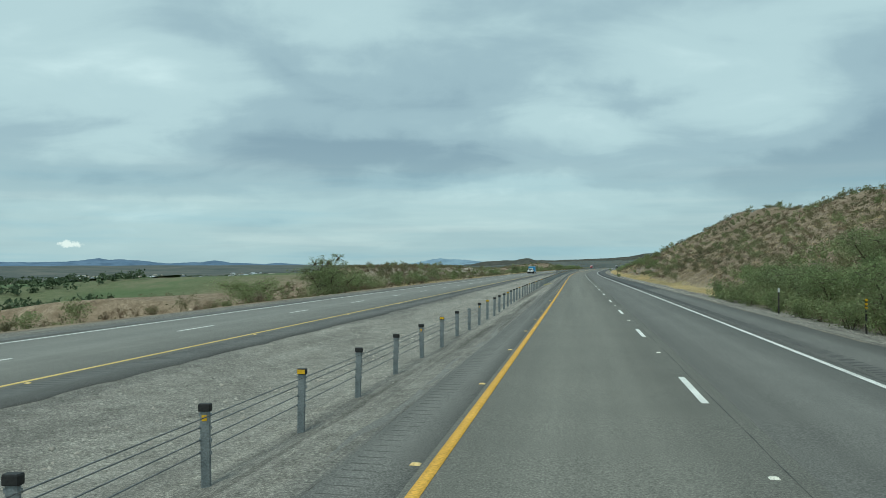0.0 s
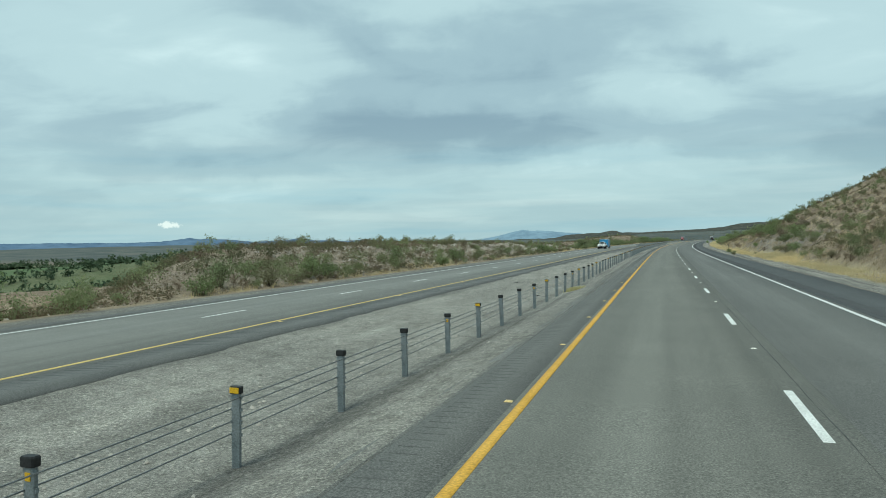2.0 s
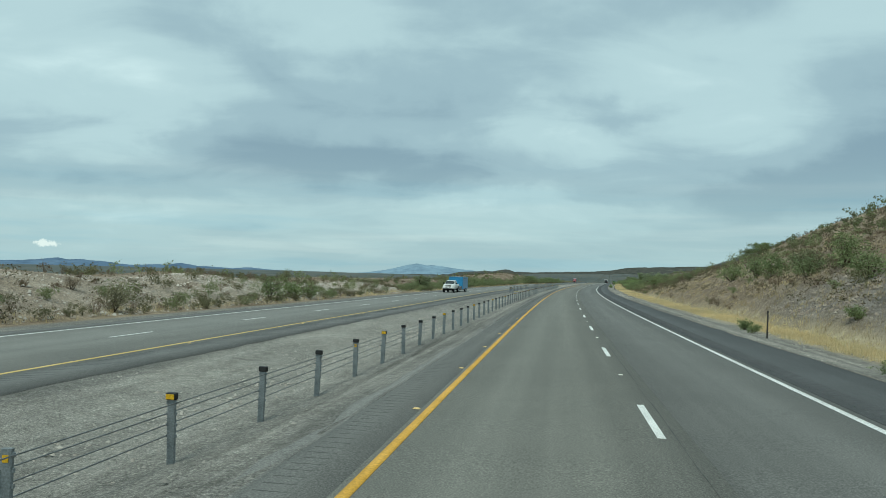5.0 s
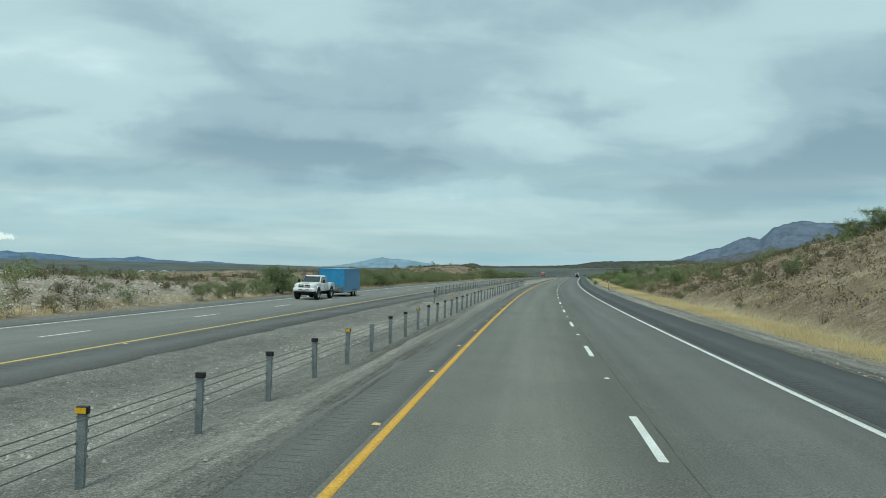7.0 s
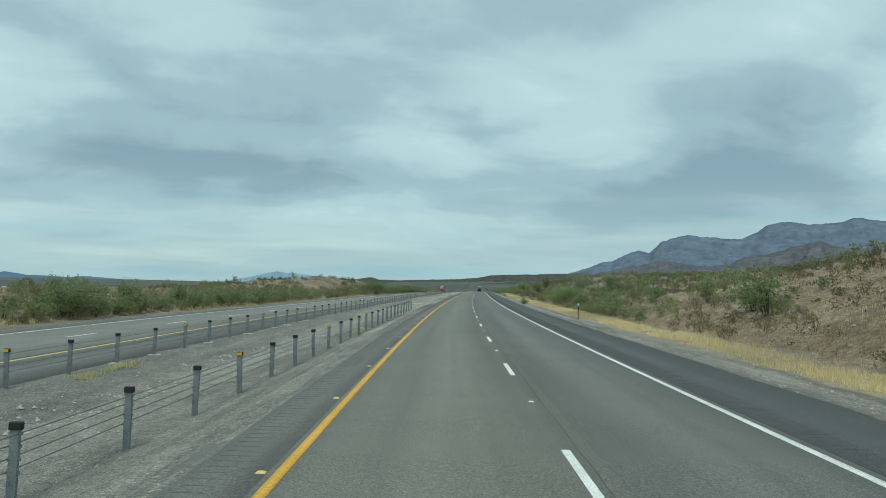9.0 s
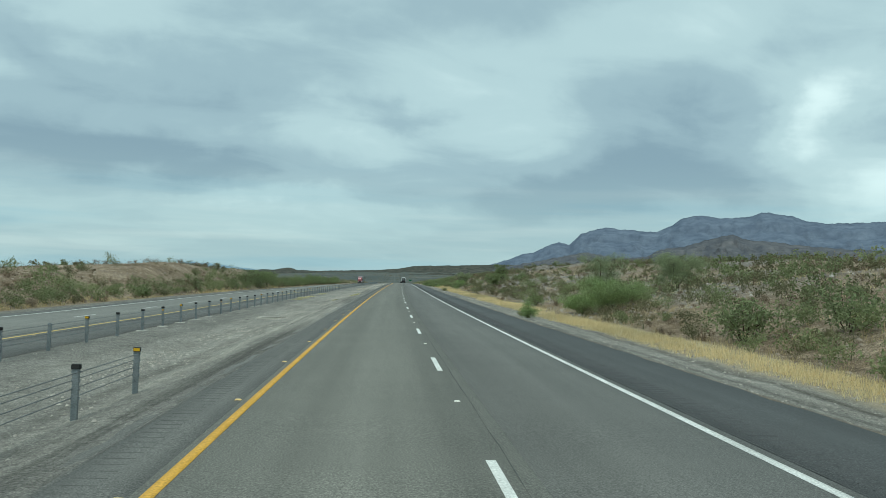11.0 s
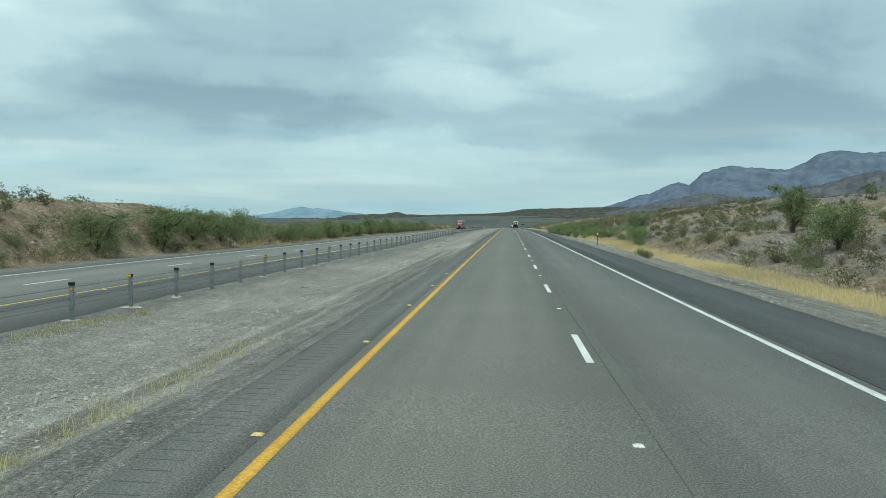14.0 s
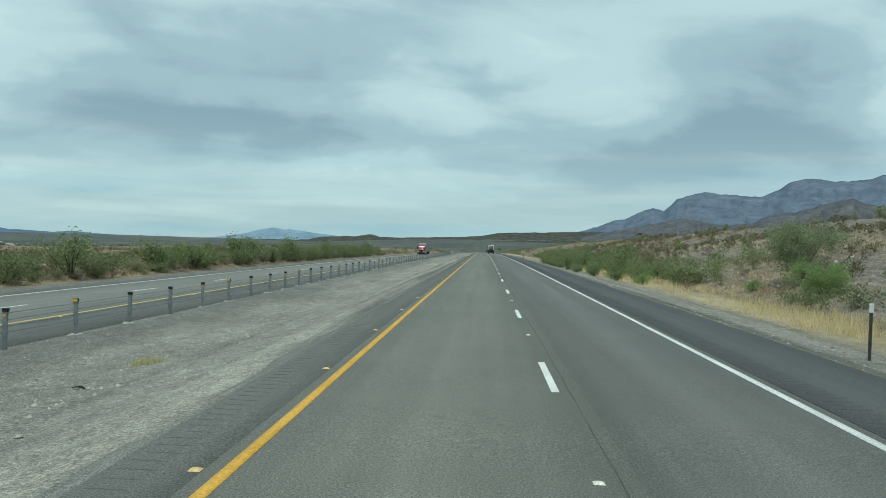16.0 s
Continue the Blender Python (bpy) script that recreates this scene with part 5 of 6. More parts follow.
# ---- distance: mountains, ridges, valley town ----
def far_ridge(name, label, azimuths, heights, dist, mat, eye=(28.0, 330.0), depth=900, rows=26, seed=0, rough=1.0, foot=-80.0, gullies=1.0):
    """A mountain whose skyline rises by those angles at those bearings (degrees, left is positive), with a worn flank."""
    n = 420
    az = np.linspace(azimuths[0], azimuths[-1], n)
    order = np.argsort(azimuths)
    el = np.interp(az, np.array(azimuths)[order], np.array(heights)[order])
    el = el + 0.035 * rough * lumps(az * 2.1, az * 0 + seed, 31) + 0.030 * rough * lumps(az * 5.3, az * 0 + seed, 32) + 0.008 * rough * lumps(az * 13.0, az * 0 + seed, 35)
    a = np.radians(az)[None, :]
    f = np.linspace(0, 1, rows)[:, None]
    crest = dist * np.tan(np.radians(el))[None, :]
    fold = lumps(az[None, :] * 1.6 + 0.8 * f, f * 3.0 + seed, 33) + 0.5 * lumps(az[None, :] * 4.1, f * 7.0 + seed, 34)
    r = dist - depth * f + 90 * gullies * fold * np.sin(np.pi * f)
    cliff = 0.10 * smooth(0.10, 0.13, f) + 0.07 * smooth(0.26, 0.29, f) - 0.17 * smooth(0.0, 0.6, f)
    z = foot + (crest - foot) * ((1 - f) ** 1.35 - 0.8 * cliff * (gullies > 1)) + gullies * 0.10 * np.maximum(crest, 20) * fold * np.sin(np.pi * f)
    x, y = eye[0] - r * np.sin(a), eye[1] + r * np.cos(a)
    V = np.stack([x, y, z + 0 * a], -1).reshape(-1, 3)
    back = np.stack([(eye[0] - (dist + 60) * np.sin(a))[0], (eye[1] + (dist + 60) * np.cos(a))[0], np.full(n, foot)], -1)
    V = np.concatenate([V, back])
    i = (np.arange(rows - 1)[:, None] * n + np.arange(n - 1)[None, :]).ravel()
    F = np.stack([i, i + n, i + n + 1, i + 1], 1)
    j = np.arange(n - 1)
    F = np.concatenate([F, np.stack([j + 1, rows * n + j + 1, rows * n + j, j], 1)])
    me = fast_mesh(name, V, F, mat)
    me.polygons.foreach_set("use_smooth", np.ones(len(F), bool))
    return tagged(new(name, me), label, "mountain", kind="structure")


def rock_far(name, lo, hi, scale):
    m, t, b = material(name, 1.0, 0, 0.0)
    c = ramp(t, noisy(t, scale, 8, 0.60, (1, 1, 1.7)), [(0.3, lo), (0.7, hi)])
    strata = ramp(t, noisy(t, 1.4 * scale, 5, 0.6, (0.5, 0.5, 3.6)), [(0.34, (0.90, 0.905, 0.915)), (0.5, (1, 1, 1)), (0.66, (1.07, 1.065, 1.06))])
    # upright streaks: the shading of gullies, painted into the rock colour
    gully_shade = ramp(t, noisy(t, 1.2 * scale, 6, 0.65, (1.8, 1.8, 0.5)), [(0.36, (0.80, 0.81, 0.83)), (0.5, (1, 1, 1)), (0.66, (1.12, 1.11, 1.10))])
    c = blend(t, "MULTIPLY", 1.0, blend(t, "MULTIPLY", 1.0, c, strata), gully_shade)
    t.links.new(c, b.inputs["Base Color"])
    bumped(t, b, noisy(t, scale * 3, 6), 0.6, 12)
    return m


# Distance haze is put into the mesa's rock colour as blue-grey.
M_MESA = rock_far("hazed_mesa_rock", (0.112, 0.142, 0.196), (0.158, 0.194, 0.252), 0.010)
# A weaker haze tint turns the foothill's brown bluish.
M_FORE = rock_far("hazed_brown_hill", (0.092, 0.100, 0.118), (0.150, 0.150, 0.158), 0.016)
# Both blues are painted air haze over the farthest mountains, not rock colour.
M_BLUE = rock_far("pale_hazed_rock", (0.20, 0.29, 0.37), (0.24, 0.34, 0.42), 0.006)
M_BLUE2 = rock_far("blue_hazed_rock", (0.105, 0.165, 0.250), (0.140, 0.205, 0.290), 0.006)
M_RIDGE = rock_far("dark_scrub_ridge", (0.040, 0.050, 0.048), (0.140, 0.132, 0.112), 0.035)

EYE_LATE, EYE_MID = (41.0, 405.0), (27.0, 300.0)
far_ridge("mesa_mountain", "mesa mountain range with banded cliffs, coloured blue-grey for haze",
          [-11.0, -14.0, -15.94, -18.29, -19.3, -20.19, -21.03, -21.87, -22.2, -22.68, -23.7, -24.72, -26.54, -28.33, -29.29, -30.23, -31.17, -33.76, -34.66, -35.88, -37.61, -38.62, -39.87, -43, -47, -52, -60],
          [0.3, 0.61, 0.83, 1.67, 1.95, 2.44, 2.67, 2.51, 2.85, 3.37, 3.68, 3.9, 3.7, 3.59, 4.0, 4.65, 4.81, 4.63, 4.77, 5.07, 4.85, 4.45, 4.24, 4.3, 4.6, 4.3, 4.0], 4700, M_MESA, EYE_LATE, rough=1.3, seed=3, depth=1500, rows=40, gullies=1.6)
far_ridge("foothill", "brown-grey foothills below a mesa, with haze blue in their colour", [-16, -18.5, -20.84, -22.26, -23.43, -24.36, -26.19, -27.96, -29.03, -29.68, -30.52, -31.97, -33.38, -34.17, -35.17, -36.49, -40, -44, -50],
          [0.4, 1.0, 1.5, 1.75, 1.95, 1.8, 1.6, 1.75, 2.35, 2.45, 2.5, 3.0, 3.4, 3.5, 3.1, 3.0, 2.6, 2.4, 2.2], 3600, M_FORE, (48.0, 450.0), rough=1.4, seed=8, depth=1000, foot=-40, rows=34, gullies=1.6)
far_ridge("hazed_mountain", "distant mountain with two summits, coloured pale blue for haze", [12.5, 11.0, 9.6, 8.85, 7.8, 6.9, 6.1, 5.7, 4.7, 3.6, 2.3, 1.2],
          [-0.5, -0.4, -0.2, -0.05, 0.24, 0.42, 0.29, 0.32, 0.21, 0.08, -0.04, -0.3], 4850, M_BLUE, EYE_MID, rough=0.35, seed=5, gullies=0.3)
far_ridge("valley_mountains", "mountains beyond a valley, coloured blue for haze", [60, 50, 42, 36.45, 34.1, 32.54, 32.0, 31.47, 30.6, 28.7, 27.3, 26.4, 24.87, 24.1, 22.9, 20.4, 19.2, 17.5, 14, 11],
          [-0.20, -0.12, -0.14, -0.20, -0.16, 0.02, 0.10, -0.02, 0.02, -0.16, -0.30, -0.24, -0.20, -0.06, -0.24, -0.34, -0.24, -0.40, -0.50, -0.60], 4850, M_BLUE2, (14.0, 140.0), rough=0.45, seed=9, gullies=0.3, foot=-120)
far_ridge("far_plateau", "dark scrub-covered plateau along the horizon", [60, 40, 30, 20, 12, 9.3, 6.0, 4.4, 3.6, 1.4, 0.86, -0.2, -0.9, -2.7, -5.2, -7.2, -8.6, -9.6, -10.7, -13.1, -15.7, -19, -24],
          [-0.9, -0.88, -0.8, -0.72, -0.6, -0.5, -0.42, -0.4, -0.18, -0.04, -0.05, 0.14, -0.02, -0.03, 0.08, 0.17, 0.32, 0.5, 0.58, 0.66, 0.8, 0.8, 0.7], 4300, M_RIDGE, EYE_MID, rough=0.5, seed=12, depth=2000, foot=-60, gullies=0.6)
far_ridge("near_plateau", "darker scrub ridge in front of the plateau", [22, 14, 9, 6, 3, 0, -3, -5, -7, -9, -11, -13, -16, -20], [-1.2, -1.1, -0.95, -0.75, -0.62, -0.6, -0.45, -0.35, -0.35, -0.15, 0.0, 0.05, 0.15, 0.2],
          2700, M_RIDGE, EYE_MID, rough=0.8, seed=15, depth=900, foot=-60, gullies=0.6)


def leaf_cloud(rnd, centres, per, size, spread, squash=0.8, wide=0.75):
    """Small leaf quads round many centres, as arrays."""
    n = len(centres) * per
    c = np.repeat(np.asarray(centres), per, 0)
    off = rnd.normal(0, 1, (n, 3)) * spread * np.array([1, 1, squash])
    c = c + off
    u = rnd.normal(0, 1, (n, 3))
    u /= np.linalg.norm(u, axis=1)[:, None]
    w = np.cross(u, rnd.normal(0, 1, (n, 3)))
    w /= np.linalg.norm(w, axis=1)[:, None] + 1e-6
    k = size * rnd.uniform(0.6, 1.3, (n, 1))
    V = np.stack([c - u * k, c + w * k * wide, c + u * k], 1).reshape(-1, 3)
    F = np.arange(n * 3).reshape(-1, 3)
    return V, F


def valley(bearing, dist):
    """s and lat of a place at that bearing (degrees left of north) and distance from the start of the road."""
    x, y = -dist * np.sin(np.radians(bearing)), 40 + dist * np.cos(np.radians(bearing))
    s, lat = np.array(y, float), np.array(x, float)
    for _ in range(8):
        p = at(s, lat)
        s, lat = s + (y - p[..., 1]), lat + (x - p[..., 0])
    return s, lat


def town():
    rnd = random.Random(4)
    walls = [paint("house_wall_pale", (0.62, 0.62, 0.60), 0.8), paint("house_wall_tan", (0.40, 0.35, 0.29), 0.8), paint("metal_roof", (0.46, 0.50, 0.53), 0.6)]
    spots = [(rnd.gauss(29.5, 2.4), rnd.uniform(1950, 2500), 1.0) for _ in range(58)] + [(rnd.uniform(34, 39), rnd.uniform(1700, 2000), 0.9) for _ in range(10)]
    spots += [(rnd.uniform(13.5, 22.5), rnd.uniform(2100, 2700), 1.1) for _ in range(26)]
    spots += [(34.2, 1150, 0.8), (35.0, 1170, 0.7), (30.1, 1010, 0.9), (29.5, 1020, 0.7), (40.5, 1130, 0.8), (41.2, 1140, 0.7), (27.6, 1060, 0.8)]
    for bearing, dist, k in spots:
        s, lat = (float(v) for v in valley(bearing, dist))
        w, l, h = k * rnd.uniform(7, 13), k * rnd.uniform(9, 26), k * rnd.uniform(3.2, 4.8)
        top = tagged(new("valley_house"), "small pale gabled building among valley trees", "house", "valley houses")
        top.matrix_world = stand(s, lat, 0, rnd.uniform(0, 3))
        part("wall", Build().box((-w / 2, -l / 2, -3), (w / 2, l / 2, h)), rnd.choice(walls), top)
        part("roof", Build().add([(-w / 2 - 0.4, -l / 2 - 0.4, h), (w / 2 + 0.4, -l / 2 - 0.4, h), (w / 2 + 0.4, l / 2 + 0.4, h), (-w / 2 - 0.4, l / 2 + 0.4, h), (0, -l / 2 - 0.4, h + w * 0.18), (0, l / 2 + 0.4, h + w * 0.18)],
                              [(0, 3, 2, 1), (0, 1, 4), (3, 5, 2), (0, 4, 5, 3), (1, 2, 5, 4)]), walls[2] if rnd.random() < 0.6 else walls[1], top)


town()


def fields():
    """Mown and cropped fields laid on the valley floor."""
    tones = [grainy("green_crop", (0.075, 0.125, 0.048), (0.11, 0.165, 0.065), 2, 0.02, 0.95, 0), grainy("straw_field", (0.40, 0.34, 0.19), (0.52, 0.45, 0.27), 2, 0.02, 0.95, 0)]
    for b0, b1, d0, d1, k in ((34.5, 46, 1130, 1290, 1), (28.3, 30.2, 1220, 1290, 1), (24, 34, 880, 1080, 0), (34.2, 47, 960, 1090, 0), (40, 50, 700, 810, 0), (27, 36, 640, 790, 0), (36, 41, 1000, 1060, 1)):
        u, v = np.meshgrid(np.linspace(b0, b1, 30), np.linspace(d0, d1, 12), indexing="ij")
        s, l = valley(u, v + 18 * np.sin(u * 0.9))
        V = at(s, l, ground_z(s, l) + 2.0).reshape(-1, 3)
        i = (np.arange(29)[:, None] * 12 + np.arange(11)[None, :]).ravel()
        me = fast_mesh("field", V, np.stack([i, i + 1, i + 13, i + 12], 1), tones[k])
        tagged(new("field", me), ("green crop field in the valley", "cut straw-coloured field in the valley")[k], "field", kind="structure")


fields()


def valley_trees():
    rnd = np.random.default_rng(3)
    u, v = [], []
    for b0, b1, d, n in ((24, 31, 1330, 90), (27, 33.5, 1110, 26), (33.5, 47, 1320, 80), (38.5, 42.5, 1100, 16), (24, 40, 1560, 170), (26, 44, 1760, 180), (20, 38, 2050, 160), (34, 36, 930, 8), (22, 42, 2350, 170), (42, 55, 1500, 90), (30.5, 32.5, 900, 12), (28, 48, 840, 40), (24, 46, 1240, 120), (26, 50, 1020, 90), (12, 24, 1900, 120), (11, 23, 2450, 140), (30, 50, 700, 60), (30, 52, 560, 50), (32, 54, 440, 45), (34, 56, 340, 30)):
        u.append(rnd.uniform(b0, b1, n))
        v.append(d + rnd.normal(0, 16, n))
    s, lat = valley(np.concatenate(u), np.concatenate(v))
    base = at(s, lat, ground_z(s, lat))
    k = rnd.uniform(1.8, 4.6, len(s))
    cs = base[:, None, :] + rnd.normal(0, 1, (len(s), 5, 3)) * np.array([1.1, 1.1, 0.6]) * k[:, None, None] * 0.6 + np.array([0, 0, 1.0]) * k[:, None, None]
    V, F = leaf_cloud(rnd, cs.reshape(-1, 3), 9, 1.4, 1.1)
    m = islands("dark_valley_leaves", [(0.050, 0.078, 0.046), (0.070, 0.105, 0.058), (0.085, 0.115, 0.066)])
    tagged(new("valley_trees", fast_mesh("valley_trees", V, F, m)), "rows of dark green trees between valley fields", "trees", kind="stuff")


valley_trees()


# ---- shrubs and trees ----
def shrub(seed, height, width, kind):
    """Stems from one root and leaves along them: two meshes."""
    rnd = np.random.default_rng(seed)
    stems, tips = Build(), []
    count = {"green": 9, "bright": 15, "olive": 13, "dry": 15}[kind]
    for k in range(count):
        a = rnd.uniform(0, 2 * math.pi)
        lean = rnd.uniform(0.15, 1.0) * width / 2
        h = height * rnd.uniform(0.55, 1.0) * (1 - 0.35 * (lean / (width / 2)) ** 2)
        bend = rnd.normal(0, 0.08, 3) * height
        p = [np.array([0.06 * math.cos(a), 0.06 * math.sin(a), -0.1])]
        for f in (0.35, 0.7, 1.0):
            p.append(np.array([lean * f * math.cos(a), lean * f * math.sin(a), h * f ** 0.8]) + bend * math.sin(math.pi * f))
        r = 0.016 * height
        stems.tube([tuple(q) for q in p], [r, r * 0.7, r * 0.45, r * 0.2], 3, False)
        for f in np.linspace(0.30, 1.0, 7):
            i = min(2, int(f * 3))
            q = p[i] + (p[i + 1] - p[i]) * (f * 3 - i)
            for twig in range(3):
                e = q + rnd.normal(0, 0.13, 3) * np.array([width, width, height * 0.6])
                e[2] = max(e[2], 0.08 * height)
                if twig == 0:
                    stems.tube([tuple(q), tuple(e)], [r * 0.3, r * 0.1], 3, False)
                tips.append(e)
    per, size, spread = {"green": (7, 0.072, 0.090), "bright": (12, 0.044, 0.080), "olive": (5, 0.060, 0.085), "dry": (4, 0.046, 0.09)}[kind]
    V, F = leaf_cloud(rnd, tips, per, size * height ** 0.35, spread * height ** 0.6)
    V[:, 2] = np.maximum(V[:, 2], 0.02)
    mat = {"green": M_LEAF_GREEN, "bright": M_LEAF_BRIGHT, "olive": M_LEAF_OLIVE, "dry": M_LEAF_DRY}[kind]
    return stems.mesh("stems", M_BARK), fast_mesh("foliage", V, F, mat)


SHRUBS = {}
for kind, sizes in (("green", ((1.5, 2.2), (1.9, 2.6), (1.2, 1.9), (2.3, 2.9))), ("bright", ((1.5, 2.2), (1.9, 2.6), (1.5, 1.8))), ("olive", ((1.2, 1.6), (1.5, 1.9), (0.9, 1.3), (1.7, 1.8))), ("dry", ((0.7, 1.0), (1.0, 1.2), (0.5, 0.9)))):
    SHRUBS[kind] = [shrub(40 + 7 * i + len(kind), h, w, kind) for i, (h, w) in enumerate(sizes)]
SAY = {"bright": ("rounded fresh green bush on gravel beside the shoulder", "bush"), "green": ("bushy bright green mesquite shrub on stony ground", "mesquite shrub"), "olive": ("open olive-green creosote bush on stony ground", "creosote bush"), "dry": ("low dry brown twiggy bush on gravel", "dry bush")}


def plant(kind, variant, s, lat, size, turn, group):
    stems, foliage = SHRUBS[kind][variant % len(SHRUBS[kind])]
    top = tagged(new("shrub"), SAY[kind][0], "shrub", group)
    top.matrix_world = stand(s, lat, -0.03, turn, size=size)
    part("stem_fan", stems, None, top)
    part("foliage", foliage, None, top)


def tree(seed, s, lat, height, width, label, leaf=None, per=24, size=0.062, low=0.12):
    """A many-stemmed desert tree: a forked trunk, limbs, and an airy crown of leaf tufts."""
    rnd = np.random.default_rng(seed)
    top = tagged(new("tree"), label, "tree", "roadside trees")
    top.matrix_world = stand(s, lat, -0.05, rnd.uniform(0, 6))
    wood, tips = Build(), []
    for k in range(5):
        a = 2 * math.pi * k / 5 + rnd.uniform(-0.4, 0.4)
        p = [np.array([0, 0, -0.2]), np.array([0.12 * math.cos(a), 0.12 * math.sin(a), 0.16 * height])]
        for f in (0.4, 0.65, 0.85):
            p.append(np.array([width * 0.42 * f ** 1.2 * math.cos(a), width * 0.42 * f ** 1.2 * math.sin(a), height * f]) + rnd.normal(0, 0.05, 3) * height)
        r = (0.011 if leaf else 0.022) * height
        wood.tube([tuple(q) for q in p], [r * 1.5, r, r * 0.7, r * 0.45, r * 0.2], 6, False)
        for i in (2, 3, 4):
            for _ in range(9):
                e = p[i] + rnd.normal(0, 0.16, 3) * np.array([width, width, height * 0.55])
                e[2] = np.clip(e[2], low * height, height)
                m = (p[i] + e) / 2 + rnd.normal(0, 0.03, 3) * height
                wood.tube([tuple(p[i]), tuple(m), tuple(e)], [r * 0.35, r * 0.22, r * 0.08], 4, False)
                tips += [e, m * 0.4 + e * 0.6]
    part("trunk", wood, M_BARK, top, "forked grey-brown trunk and limbs")
    V, F = leaf_cloud(rnd, tips, per, size, 0.050 * width, 0.8, 0.95)
    part("crown", fast_mesh("crown", V, F, leaf or M_LEAF_GREEN), None, top, "airy green crown")


tree(5, 79.5, -26.0, 5.2, 3.2, "airy green mesquite tree rising over lower bushy ones")
tree(6, 76.0, -24.8, 3.5, 5.6, "bushy spreading green mesquite tree beside the road")
tree(16, 82.0, -25.0, 3.2, 5.6, "bushy green mesquite tree below a tall one")
tree(18, 87.5, -25.0, 2.2, 4.6, "low green mesquite tree beside the road")
tree(19, 58.0, -24.6, 2.2, 4.4, "low green mesquite tree beside the shoulder")
tree(7, 421.3, 23.4, 3.9, 4.4, "airy grey-green mesquite tree with bare dark limbs on a stony bank", M_LEAF_PALE, 62, 0.040, 0.2)
tree(8, 403.2, 18.8, 2.2, 4.8, "bright green mesquite thicket tree at the foot of a bank", M_LEAF_BRIGHT, 100, 0.046, 0.05)
tree(26, 406.8, 17.4, 1.7, 3.0, "low bright green mesquite thicket tree over dry grass", M_LEAF_BRIGHT, 60, 0.042, 0.05)
tree(27, 412.5, 27.5, 3.2, 4.2, "grey-green mesquite tree behind a brighter thicket", M_LEAF_PALE, 70, 0.046, 0.1)
tree(28, 538.8, 18.9, 1.7, 2.6, "low bright green mesquite tree beside dry grass", M_LEAF_BRIGHT, 36, 0.040, 0.05)
tree(9, 500.0, 24.2, 3.6, 3.0, "thin grey-green mesquite tree on a bank")
tree(10, 544.2, 20.2, 3.1, 3.7, "airy grey-green mesquite tree beside dry grass", M_LEAF_PALE, 85, 0.044, 0.1)
tree(11, 488.0, -23.8, 2.6, 3.8, "green mesquite tree below an earth bank")
tree(12, 297.0, -23.6, 2.6, 3.8, "green mesquite tree on the far verge")
tree(14, 483.5, 20.6, 2.4, 3.0, "open mesquite tree with dark limbs at the foot of a bank")
tree(20, 312.0, 36.0, 2.5, 3.2, "green mesquite tree on a stony crest")
tree(21, 305.5, 36.5, 2.3, 3.4, "bushy green mesquite tree on a stony crest")
tree(22, 299.0, 36.0, 2.2, 3.0, "low green mesquite tree on a stony crest")
tree(23, 498.0, -24.2, 3.0, 4.6, "green mesquite tree at the foot of an earth bank")
tree(24, 503.5, -24.4, 2.6, 4.2, "spreading green mesquite tree at the foot of an earth bank")
tree(25, 509.5, -24.2, 2.8, 4.4, "low green mesquite tree below an earth bank")
tree(15, 338.0, -23.2, 2.2, 4.6, "low spreading green mesquite tree on the far verge")
tree(17, 321.0, -23.0, 2.1, 4.4, "low spreading green mesquite tree beside the far shoulder")
for k, (s, lat, h, w) in enumerate(((30, 14.2, 2.5, 4.2), (35, 14.9, 2.9, 4.6), (41, 14.6, 2.5, 4.4), (47, 15.0, 2.6, 4.2), (53, 15.2, 2.5, 4.2), (59, 15.6, 2.3, 4.0), (65, 16.6, 2.0, 3.6), (38, 18.8, 2.6, 4.2), (50, 19.5, 2.6, 4.2), (25, 14.5, 2.8, 4.4))):
    tree(30 + k, s, lat, h, w, "dense green mesquite tree crowding the shoulder")

